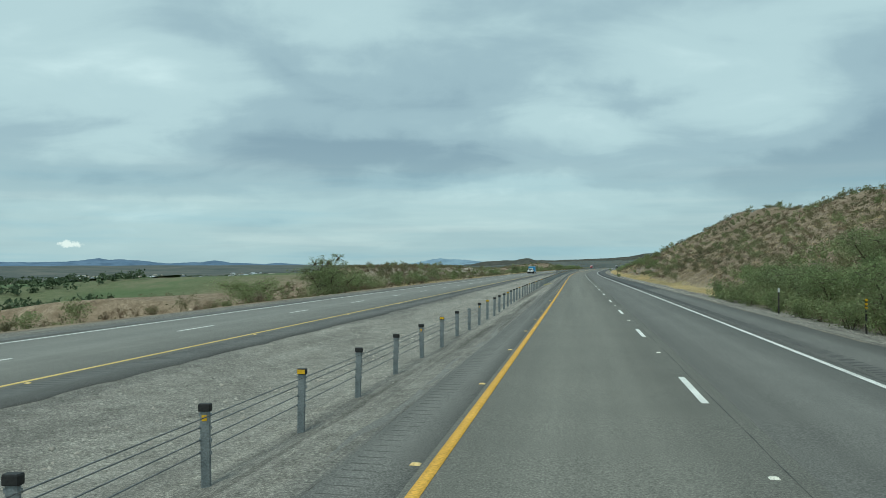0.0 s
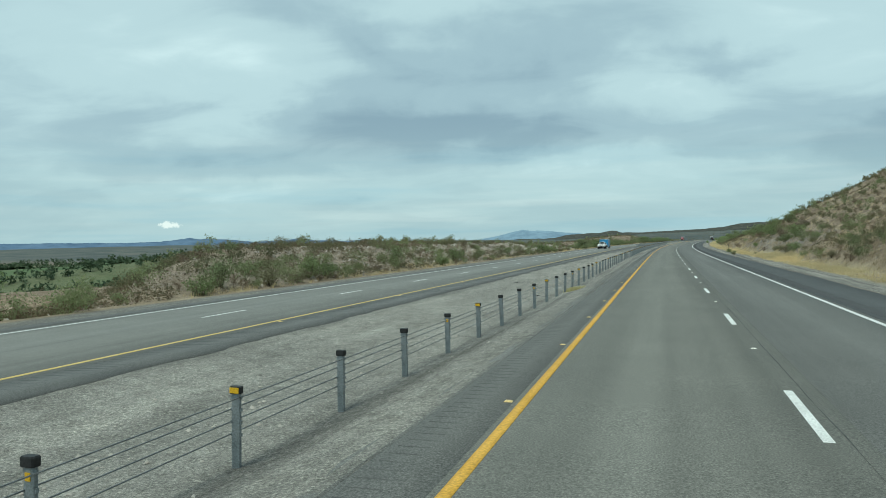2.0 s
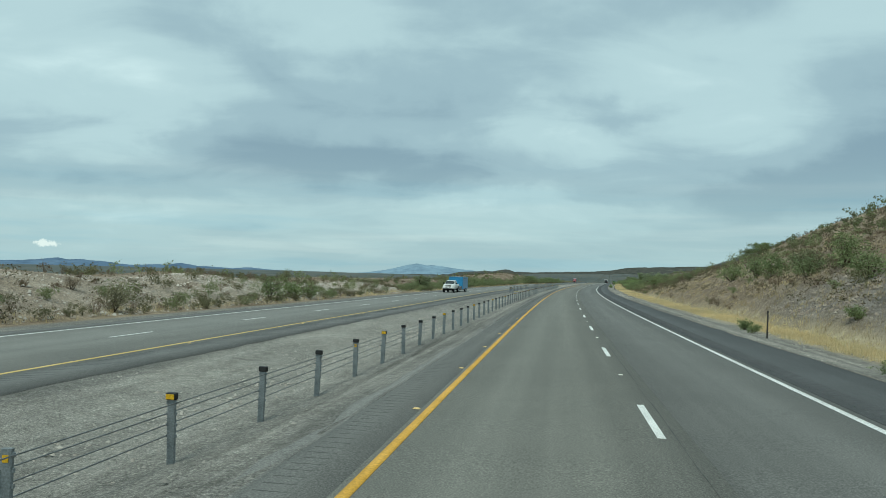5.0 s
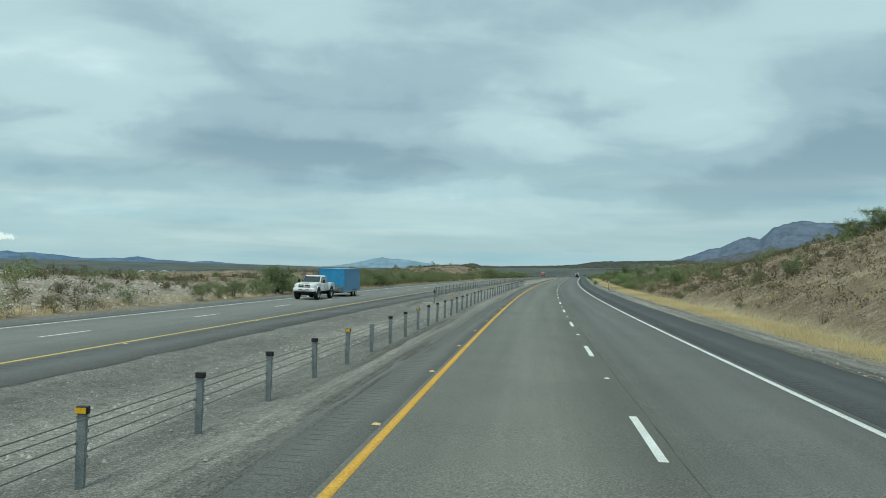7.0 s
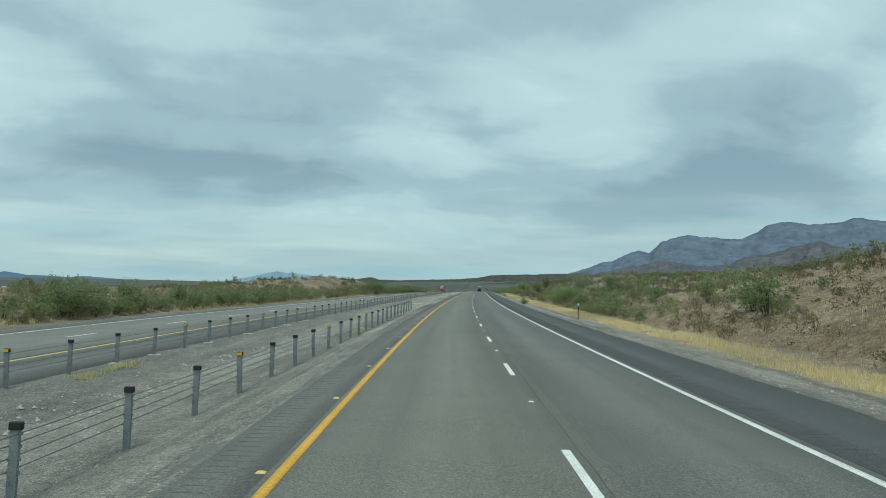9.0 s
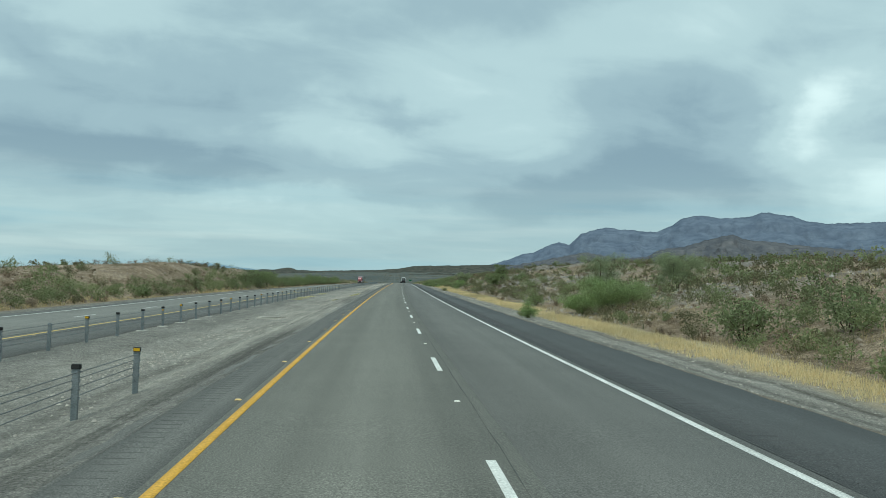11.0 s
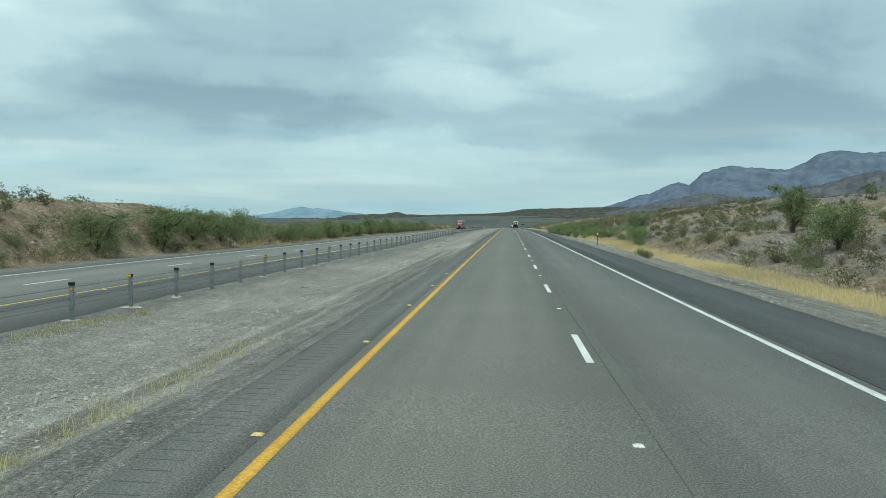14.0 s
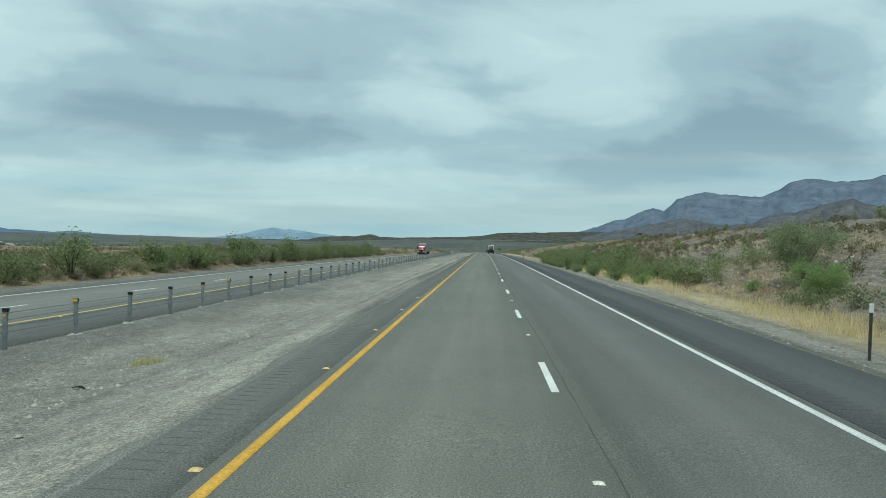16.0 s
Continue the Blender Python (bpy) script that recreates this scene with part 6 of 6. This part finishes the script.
# single shrubs that stand out
for kind, variant, s, lat, size in (("bright", 2, 397.1, 11.5, 0.72), ("olive", 2, 400.5, 11.6, 0.42), ("green", 0, 200.2, 19.1, 1.35), ("dry", 1, 188.6, 19.2, 1.5), ("dry", 1, 186.4, 20.3, 1.9), ("green", 2, 176.9, 17.9, 0.95), ("green", 1, 173.6, 18.8, 1.15), ("dry", 0, 183.8, 21.2, 2.0), ("olive", 2, 173.0, 16.2, 0.8), ("olive", 0, 169.3, 16.2, 0.7), ("green", 2, 200.1, 16.5, 0.6), ("olive", 2, 183.7, 14.7, 0.42), ("green", 1, 207.0, 19.6, 0.95), ("green", 3, 213.5, 20.6, 1.0), ("green", 0, 219.0, 20.0, 1.2), ("olive", 1, 224.0, 21.5, 1.3), ("green", 1, 230.0, 20.4, 1.1), ("green", 3, 237.5, 21.0, 1.0), ("green", 0, 244.0, 20.0, 1.3), ("bright", 1, 545.0, 17.8, 0.45), ("green", 3, 329.5, 20.0, 1.15), ("green", 1, 333.0, 20.6, 1.0), ("green", 0, 421.5, 16.6, 0.95), ("olive", 1, 421.5, 22.5, 1.1),
                                    ("olive", 1, 430.5, 24.0, 1.2), ("green", 2, 205.5, 12.6, 0.55), ("green", 2, 202.5, 12.4, 0.45), ("green", 2, 184.0, 11.7, 0.5), ("olive", 2, 181.6, 11.6, 0.5), ("olive", 0, 494.0, 12.2, 0.5), ("green", 0, 497, 12.3, 0.45),
                                    ("green", 3, 117.0, -23.6, 0.85), ("green", 0, 119.4, -23.4, 0.9), ("green", 3, 563, -24.5, 1.2), ("green", 1, 571, -23.8, 1.3), ("green", 3, 584, -25.0, 1.4), ("green", 1, 596, -24.2, 1.2), ("green", 3, 606, -24.6, 1.5), ("green", 0, 618, -23.8, 1.5), ("green", 3, 633, -25, 1.3), ("green", 1, 655, -24.5, 1.5), ("green", 3, 676, -25, 1.4), ("green", 2, 555, 17.5, 0.9), ("green", 1, 560, 16.6, 0.8), ("green", 1, 569, 17.4, 0.9), ("green", 0, 583, 17.6, 1.0), ("green", 1, 596, 16.9, 0.9), ("green", 3, 226.0, -23.6, 0.95), ("green", 1, 231.5, -23.8, 1.0), ("green", 0, 236.5, -23.5, 1.0), ("green", 3, 158.0, -24.0, 0.9), ("green", 1, 160, -24, 0.8), ("green", 2, 523, 16.5, 0.9), ("green", 1, 528, 17.5, 1.0)):
    plant(kind, variant, s, lat, size, s * 1.7, "verge shrubs")

for k in range(20):
    plant("green", k % 4, 22.5 + 2.15 * k, 12.75 + 0.45 * math.sin(k * 2.3), 0.58 + 0.16 * math.sin(k * 1.7), k * 1.9, "verge shrubs")

for k in range(30):
    plant("green", k % 4, 318 + 2.7 * k, -24.0 + 0.7 * math.sin(k * 2.1), 0.85 + 0.22 * math.sin(k * 1.3), k * 1.7, "verge shrubs past the oncoming lanes")
for k in range(46):
    plant("green" if k % 5 else "olive", k % 4, 527 + 3.3 * k, -24.4 + 0.9 * math.sin(k * 1.9), 1.05 + 0.28 * math.sin(k * 1.1), k * 2.3, "verge shrubs past the oncoming lanes")


for k in range(26):
    plant("green" if k % 6 else "bright", k % 4, 556 + 2.7 * k, 13.9 - 1.6 * min(1, k / 8) + 0.5 * math.sin(k * 2.1), 0.62 + 0.14 * math.sin(k * 1.3), k * 1.7, "verge shrubs")
    plant("green", (k + 1) % 4, 555 + 2.8 * k, 16.6 - 1.2 * min(1, k / 8) + 0.6 * math.sin(k * 1.7), 0.85 + 0.16 * math.sin(k * 2.3), k * 2.9, "verge shrubs")


def light_shrub(seed, height, width, kind, clumps, per, size):
    """The same plant with fewer, larger leaves, for joining by the hundred: three or four lopsided heads and bare stems."""
    rnd = np.random.default_rng(seed)
    heads = rnd.integers(3, 6)
    a = rnd.uniform(0, 6.28, heads) + np.arange(heads) * 6.28 / heads
    hub = np.stack([width * 0.24 * np.cos(a), width * 0.24 * np.sin(a), height * rnd.uniform(0.34, 0.58, heads)], -1)
    who = rnd.integers(0, heads, clumps)
    d = rnd.normal(0, 1, (clumps, 3))
    d /= np.linalg.norm(d, axis=1)[:, None]
    c = hub[who] + d * np.array([0.30 * width, 0.30 * width, 0.33 * height]) * rnd.uniform(0.35, 1.0, (clumps, 1))
    c[:, 2] = np.clip(c[:, 2], 0.10 * height, height)
    V, F = leaf_cloud(rnd, c, per, size * {"green": 1.0, "olive": 0.88, "dry": 0.75}[kind], 0.050 * width, 0.8, 1.05)
    V[:, 2] = np.maximum(V[:, 2], 0.02)
    n = {"green": 5, "olive": 7, "dry": 12}[kind]
    a = rnd.uniform(0, 6.28, n)
    out = np.stack([np.cos(a), np.sin(a), 0 * a], -1)
    side = np.stack([-np.sin(a), np.cos(a), 0 * a], -1) * 0.018
    tip = out * (width * rnd.uniform(0.15, 0.48, n))[:, None] + np.array([0, 0, 1.0]) * (height * rnd.uniform(0.6, 1.08, n))[:, None]
    S = np.stack([out * 0.05 - side, out * 0.05 + side, tip], 1).reshape(-1, 3)
    return np.concatenate([V, S]), np.concatenate([F, len(V) + np.arange(n * 3).reshape(-1, 3)])


FORMS = (("green", ((1.5, 2.2), (1.9, 2.6), (1.2, 1.9), (2.3, 2.9))), ("olive", ((1.2, 1.6), (1.5, 1.9), (0.9, 1.3), (1.1, 1.9))), ("dry", ((0.7, 1.1), (1.1, 1.4), (0.5, 0.9), (0.8, 1.5))))
AMOUNT = {"green": ((60, 9, 0.068), (36, 6, 0.108), (22, 4, 0.17)), "olive": ((46, 8, 0.062), (28, 6, 0.090), (17, 4, 0.15)), "dry": ((30, 7, 0.054), (19, 5, 0.080), (12, 4, 0.13))}
LIGHT = {(k, far): [light_shrub(300 + 11 * i + len(k), h, w, k, *AMOUNT[k][far]) for i, (h, w) in enumerate(z)] for k, z in FORMS for far in (0, 1, 2)}


def growth(s, right, low):
    """How thickly shrubs stand there, and the share of green and of olive ones."""
    if right:
        if s < 66:
            return (1.1, 0.80, 0.95) if low < 11 else (0.34, 0.22, 0.62)
        if 346 < s < 380 and low < 7:
            return 0.75, 0.65, 0.88
        if 205 < s < 346 and low < 14:
            return (0.0 if low < 2.5 else 0.34), 0.18, 0.50
        if s < 346:
            return (0.0 if low < 2.0 else 0.76), 0.15, 0.62
        if s < 532:
            return (0.0 if low < 1.8 else 0.62), 0.20, 0.60
        if low < 5.5:
            return (0.0 if s < 552 else 0.9), 0.80, 0.94
        return 0.30, 0.05, 0.42
    if s < 60:
        return (0.46, 0.16, 0.5) if low < 9 else (0.40, 0.06, 0.4)
    if s < 73:
        return 0.38, 0.10, 0.50
    if s < 96:
        return (0.8, 0.70, 0.92) if low < 4 else (0.30, 0.3, 0.75)
    if 195 < s < 278:
        return 0.46, 0.26, 0.62
    if s < 250:
        return 0.78, (0.28 if low < 3 else 0.18), 0.62
    if s < 428:
        return (1.0 if low < 4.5 else 0.42), (0.85 if low < 4.5 else 0.08), (0.95 if low < 4.5 else 0.40)
    if s < 522:
        return (0.85 if low < 4 else 0.34), (0.75 if low < 4 else 0.15), (0.88 if low < 4 else 0.5)
    return (0.9 if low < 6 else 0.42), (0.45 if low < 6 else 0.10), 0.62


def thicket():
    """Shrubs scattered by the kind of ground on both sides of the road: the nearest singly, the rest joined."""
    rnd = random.Random(77)
    made, rest, taken = 0, {}, {}
    many = np.random.default_rng(78)
    n = 30000
    ss, sides = many.uniform(8, 700, n), many.random(n) < 0.54
    lows = np.where(sides, 48, 42) * many.random(n) ** 1.6
    lats = np.where(sides, np.where(ss < 66, 12.7, 16.0) + lows, -22.6 - lows)
    clumps = lumps(ss / 11.0, lats / 7.0, 41) + 0.35 * lumps(ss / 47.0, lats / 31.0, 42)
    for s, right, low, lat, clump in zip(ss.tolist(), sides.tolist(), lows.tolist(), lats.tolist(), clumps.tolist()):
        thick, green, olive = growth(s, right, low)
        if clump < rnd.uniform(-0.8, 0.8) + 0.8 - 1.5 * thick:
            continue
        r, variant, turn = rnd.random(), rnd.randrange(4), rnd.uniform(0, 6.28)
        kind = "green" if r < green else ("olive" if r < olive else "dry")
        size = rnd.uniform(0.55, 1.2) * (1.25 if right and s < 66 else 1.08 if green > 0.5 else 0.92) * ((0.75 if kind == "green" else 1.05) if not right and 90 < s < 260 and low > 4 else 1.0)
        reach = size * {"green": 2.4, "olive": 1.8, "dry": 1.4}[kind] * 0.34
        cell = (int(s // 3), int(lat // 3))
        near = [q for i in (-1, 0, 1) for j in (-1, 0, 1) for q in taken.get((cell[0] + i, cell[1] + j), ())]
        if any((s - a) ** 2 + (lat - b) ** 2 < (reach + c) ** 2 for a, b, c in near):
            continue
        taken.setdefault(cell, []).append((s, lat, reach))
        if made < 180 and low < 9 and rnd.random() < 0.14:
            plant(kind, variant, s, lat, size, turn, "hillside shrubs" if right else "verge shrubs past the oncoming lanes")
            made += 1
        else:
            rest.setdefault((kind, right, (low > 6) + (low > 16)), []).append((s, lat, size, turn, variant))
    for (kind, right, far), rows in rest.items():
        Vs, Fs, n = [], [], 0
        where = np.array(rows)
        feet = at(where[:, 0], where[:, 1], ground_z(where[:, 0], where[:, 1]) - 0.03)
        for (s, lat, size, turn, variant), foot in zip(rows, feet):
            V, F = LIGHT[kind, far][variant]
            c, q = math.cos(turn), math.sin(turn)
            W = np.stack([c * V[:, 0] - q * V[:, 1], q * V[:, 0] + c * V[:, 1], V[:, 2]], -1) * size + foot
            Vs.append(W)
            Fs.append(F + n)
            n += len(W)
        m = {"green": M_MASS_GREEN, "olive": M_MASS_OLIVE, "dry": M_MASS_DRY}[kind]
        tagged(new(kind + "_shrubs", fast_mesh(kind + "_shrubs", np.concatenate(Vs), np.concatenate(Fs), m)), {"green": "green mesquite shrubs over stony slopes", "olive": "olive creosote shrubs over stony slopes", "dry": "dry brown bushes over stony slopes"}[kind], "shrubs", kind="stuff")


M_MASS_GREEN = islands("green_shrub_leaves", [(0.185, 0.230, 0.112), (0.255, 0.292, 0.150), (0.225, 0.242, 0.138)], thin=0.42)
M_MASS_OLIVE = islands("olive_shrub_leaves", [(0.135, 0.140, 0.078), (0.200, 0.195, 0.112), (0.170, 0.158, 0.098)], thin=0.32)
M_MASS_DRY = islands("dry_shrub_twigs", [(0.150, 0.115, 0.082), (0.235, 0.182, 0.130), (0.190, 0.145, 0.105)], thin=0.25)
thicket()


def scrub(name, label, n, place, size, per, seed, mat):
    rnd = np.random.default_rng(seed)
    s, lat = place(rnd, n)
    keep = lumps(s / 21, lat / 17, 51) + 0.5 * lumps(s / 60, lat / 55, 52) > rnd.uniform(-0.9, 0.5, len(s))
    s, lat = s[keep], lat[keep]
    base = at(s, lat, ground_z(s, lat))
    k = rnd.uniform(0.55, 1.25, len(s)) * size
    cs = base[:, None, :] + np.array([0, 0, 0.45]) * k[:, None, None] + rnd.normal(0, 1, (len(s), 4, 3)) * np.array([0.42, 0.42, 0.22]) * k[:, None, None]
    V, F = leaf_cloud(rnd, cs.reshape(-1, 3), per, 0.125 * size, 0.19 * size)
    tagged(new(name, fast_mesh(name, V, F, mat)), label, "scrub", kind="stuff")


def spot(s0, s1, a, b, power, side):
    return lambda rnd, n: (rnd.uniform(s0, s1, n), side * (a + (b - a) * rnd.uniform(0, 1, n) ** power))


scrub("hill_scrub", "olive and brown scrub over the stony hill", 7000, spot(0, 720, 17, 75, 1.15, 1), 0.75, 6, 61, M_SCRUB)
scrub("verge_scrub", "olive and brown scrub past the oncoming lanes", 6000, spot(0, 760, 23, 95, 1.3, -1), 0.75, 6, 62, M_SCRUB)
scrub("bank_scrub", "low brown and olive scrub on the near hillside", 3000, spot(66, 340, 17, 44, 1.1, 1), 0.62, 6, 69, M_SCRUB)
scrub("bank_scrub", "low brown and olive scrub on the far bank", 2400, spot(88, 196, 22.4, 40, 1.1, -1), 0.62, 6, 70, M_SCRUB)
scrub("far_scrub", "scattered scrub over the desert", 6000, spot(200, 1500, 60, 420, 1.4, 1), 1.6, 4, 63, M_SCRUB)
scrub("far_scrub", "scattered scrub falling to the valley", 7000, spot(-20, 1500, 60, 420, 1.4, -1), 1.6, 4, 64, M_SCRUB)
scrub("roadside_thicket", "green thicket along the far verge", 1300, spot(700, 1480, 22, 50, 1.2, -1), 1.3, 13, 65, M_GREENBELT)
scrub("roadside_thicket", "green thicket along the far verge", 1300, spot(700, 1480, 16, 50, 1.2, 1), 1.3, 13, 66, M_GREENBELT)
scrub("plain_scrub", "dark scrub over the far plain", 4500, spot(1400, 3400, 5, 1200, 1.0, 1), 4.5, 3, 67, M_SCRUB)
scrub("plain_scrub", "dark scrub over the far plain", 4500, spot(1400, 3400, 5, 1200, 1.0, -1), 4.5, 3, 68, M_SCRUB)


def dry_grass(name, label, n, s0, s1, l0, l1, height, seed, patch=0.0, mat=None):
    """Blades in tufts: each a narrow bent triangle pair."""
    rnd = np.random.default_rng(seed)
    s, lat = rnd.uniform(s0, s1, n), l0 + (l1 - l0) * rnd.beta(1.6, 1.9, n)
    lat = lat + 0.35 * lumps(s / 6, s * 0 + seed, 71)
    keep = lumps(s / 9, lat / 2.0, 72 + seed) > rnd.uniform(-1.1 + patch, 0.1 + patch, n)
    s, lat = s[keep], lat[keep]
    s, lat = np.repeat(s, 10), np.repeat(lat, 10)
    m = len(s)
    s, lat = s + rnd.normal(0, 0.10, m), lat + rnd.normal(0, 0.10, m)
    b = at(s, lat, ground_z(s, lat) - 0.02)
    a = rnd.uniform(0, 2 * math.pi, m)
    h = height * rnd.uniform(0.5, 1.15, m)
    d = np.stack([np.cos(a), np.sin(a), 0 * a], -1)
    side = np.stack([-np.sin(a), np.cos(a), 0 * a], -1) * 0.0095
    tip = b + np.array([0, 0, 1.0]) * h[:, None] + d * (rnd.uniform(0.15, 0.7, m) * h)[:, None]
    V = np.stack([b - side, b + side, tip], 1).reshape(-1, 3)
    F = np.arange(m * 3).reshape(-1, 3)
    tagged(new(name, fast_mesh(name, V, F, mat or M_GRASS)), label, "grass", kind="stuff")


dry_grass("dry_grass", "golden dry grass strip along the shoulder", 24000, 66, 520, 12.9, 15.8, 0.24, 81)
dry_grass("dry_grass", "golden dry grass strip along the shoulder", 3000, 505, 640, 13.0, 18.0, 0.50, 82, 0.15)
dry_grass("dry_grass", "tall golden dry grass clump at the foot of a road cut", 1500, 150, 172, 13.3, 16.2, 0.55, 86, -0.1)
dry_grass("dry_grass", "thin golden dry grass on the slope", 12000, 66, 600, 15, 40, 0.26, 83, 0.30)
M_DULL_GRASS = islands("dull_grass_blades", [(0.34, 0.28, 0.175), (0.46, 0.38, 0.24), (0.40, 0.32, 0.20), (0.54, 0.46, 0.30)], thin=0.4)
dry_grass("dry_grass", "dull brown-gold grass at the foot of the bank", 6000, 66, 600, 15.0, 21.0, 0.34, 85, 0.1, M_DULL_GRASS)
dry_grass("dry_grass", "pale dry grass below the far bank", 5000, 100, 560, -24.5, -21.6, 0.36, 84, 0.45)
M_GREEN_GRASS = islands("yellow_green_grass", [(0.46, 0.44, 0.23), (0.58, 0.53, 0.30), (0.63, 0.56, 0.34), (0.50, 0.47, 0.26)], thin=0.5)
for s0, s1, l0, l1, n in ((103.6, 105.2, -3.1, -2.2, 40), (431, 440, -8.5, -7.3, 60), (441, 447, -8.3, -7.5, 22), (446, 456, -3.0, -1.9, 34), (430.5, 431.5, -3.9, -3.3, 7), (456, 461, -8.2, -7.6, 16), (518, 519, -4.9, -4.5, 8), (512, 513, -5.6, -5.3, 6), (307, 312, -8.6, -8.0, 20), (328, 332, -3.7, -3.2, 14)):
    dry_grass("median_grass", "yellow-green grass tuft in the gravel median", n * 4, s0, s1, l0, l1, 0.16, int(s0), 0.0, M_GREEN_GRASS)


def stones(name, label, n, place, lo, hi, seed, mat, power=2.2):
    """Broken stones: squashed, skewed octahedra, sunk a little."""
    rnd = np.random.default_rng(seed)
    s, lat = place(rnd, n)
    n = len(s)
    r = lo + (hi - lo) * rnd.uniform(0, 1, n) ** power
    c = at(s, lat, ground_z(s, lat)) + np.array([0, 0, 1.0]) * (r * 0.2)[:, None]
    o = np.array([(1, 0, -0.5), (-1, 0, -0.5), (0, 1, -0.5), (0, -1, -0.5), (0.45, 0.3, 0.8), (-0.4, -0.25, 0.9)], float)
    a = rnd.uniform(0, 6.28, n)
    R = np.stack([np.stack([np.cos(a), -np.sin(a), 0 * a], -1), np.stack([np.sin(a), np.cos(a), 0 * a], -1), np.stack([0 * a, 0 * a, 0 * a + 1], -1)], 1)
    sc = rnd.uniform(0.55, 1.25, (n, 6, 3)) * np.array([1, 1, 0.55])
    V = np.einsum("nij,nkj->nki", R, o[None] * sc + rnd.normal(0, 0.14, (n, 6, 3))) * r[:, None, None] + c[:, None, :]
    t = np.array([(0, 2, 4), (2, 1, 5), (1, 3, 5), (3, 0, 4), (2, 5, 4), (3, 4, 5)])
    F = (np.arange(n)[:, None, None] * 6 + t[None]).reshape(-1, 3)
    tagged(new(name, fast_mesh(name, V.reshape(-1, 3), F, mat)), label, "stones", kind="stuff")


stones("loose_stones", "broken tan stones over the bank", 20000, spot(60, 620, 16.5, 40, 1.5, 1), 0.025, 0.13, 91, M_STONE)
stones("loose_stones", "broken tan stones over the far bank", 9000, spot(70, 560, 22.5, 38, 1.2, -1), 0.03, 0.18, 92, M_STONE)
stones("loose_stones", "broken pale stones over the far bank", 7000, spot(120, 300, 22.6, 31, 1.0, -1), 0.04, 0.17, 98, islands("pale_bank_stones", [(0.34, 0.31, 0.27), (0.46, 0.43, 0.38), (0.56, 0.53, 0.48), (0.40, 0.365, 0.32)]))

M_SLATE = islands("grey_slate_stones", [(0.20, 0.185, 0.17), (0.29, 0.27, 0.25), (0.38, 0.355, 0.325), (0.155, 0.142, 0.13), (0.47, 0.45, 0.42)])
stones("rock_slabs", "angular grey slabs in a road cut", 2600, spot(152, 214, 16.2, 20.5, 1.0, 1), 0.03, 0.17, 101, M_STONE, 2.4)
stones("loose_stones", "grey broken stones over a stony bank", 16000, spot(392, 640, 16.4, 36, 1.3, 1), 0.03, 0.17, 102, M_SLATE, 2.4)


def ditch(rnd, n):
    s = rnd.uniform(0, 620, n)
    mid = np.where(s < 340, -5.4, -4.3)
    lat = mid + rnd.normal(0, 0.75, n) + 0.4 * lumps(s / 11, s * 0, 95)
    keep = (lumps(s / 7, lat / 1.2, 96) > rnd.uniform(-0.8, 0.8, n)) & (lat > -8.6) & (lat < -1.7)
    return s[keep], lat[keep]


stones("ditch_rubble", "pale broken rubble along the median ditch", 34000, ditch, 0.012, 0.06, 93, islands("pale_rubble", [(0.30, 0.28, 0.25), (0.40, 0.375, 0.34), (0.48, 0.455, 0.41), (0.34, 0.315, 0.28)]), 1.8)
stones("median_gravel", "grey gravel in the median", 30000, spot(0, 560, 1.75, 8.9, 0.9, -1), 0.008, 0.045, 94, M_GRAVEL, 3.0)
stones("verge_gravel", "grey gravel beside the shoulder", 18000, spot(20, 560, 10.6, 13.4, 1.1, 1), 0.012, 0.06, 97, M_GRAVEL, 2.5)


def tyre_scraps():
    """Torn strips of tyre tread lying in the median."""
    rnd = random.Random(19)
    for k in range(26):
        s, lat = rnd.uniform(95, 170) if k < 12 else rnd.uniform(385, 540), -rnd.uniform(2.2, 8.2)
        length, width, curl = rnd.uniform(0.15, 0.55), rnd.uniform(0.04, 0.10), rnd.uniform(0.008, 0.035)
        b = Build()
        rings = []
        for f in np.linspace(-0.5, 0.5, 6):
            w = width * (1 - 0.5 * abs(f) * rnd.uniform(0.6, 1.4))
            z = curl * (1 - 4 * f * f) + 0.012
            y = 0.3 * curl * math.sin(5 * f)
            rings.append([(f * length, y - w / 2, z), (f * length, y + w / 2, z), (f * length, y + w / 2, z + 0.014), (f * length, y - w / 2, z + 0.014)])
        top = tagged(new("tyre_scrap", b.loft(rings).mesh("tyre_scrap", M_RUBBER)), "torn black strip of tyre tread on gravel", "tyre scrap", "median litter")
        top.matrix_world = stand(s, lat, 0.0, rnd.uniform(0, 6.28))


tyre_scraps()
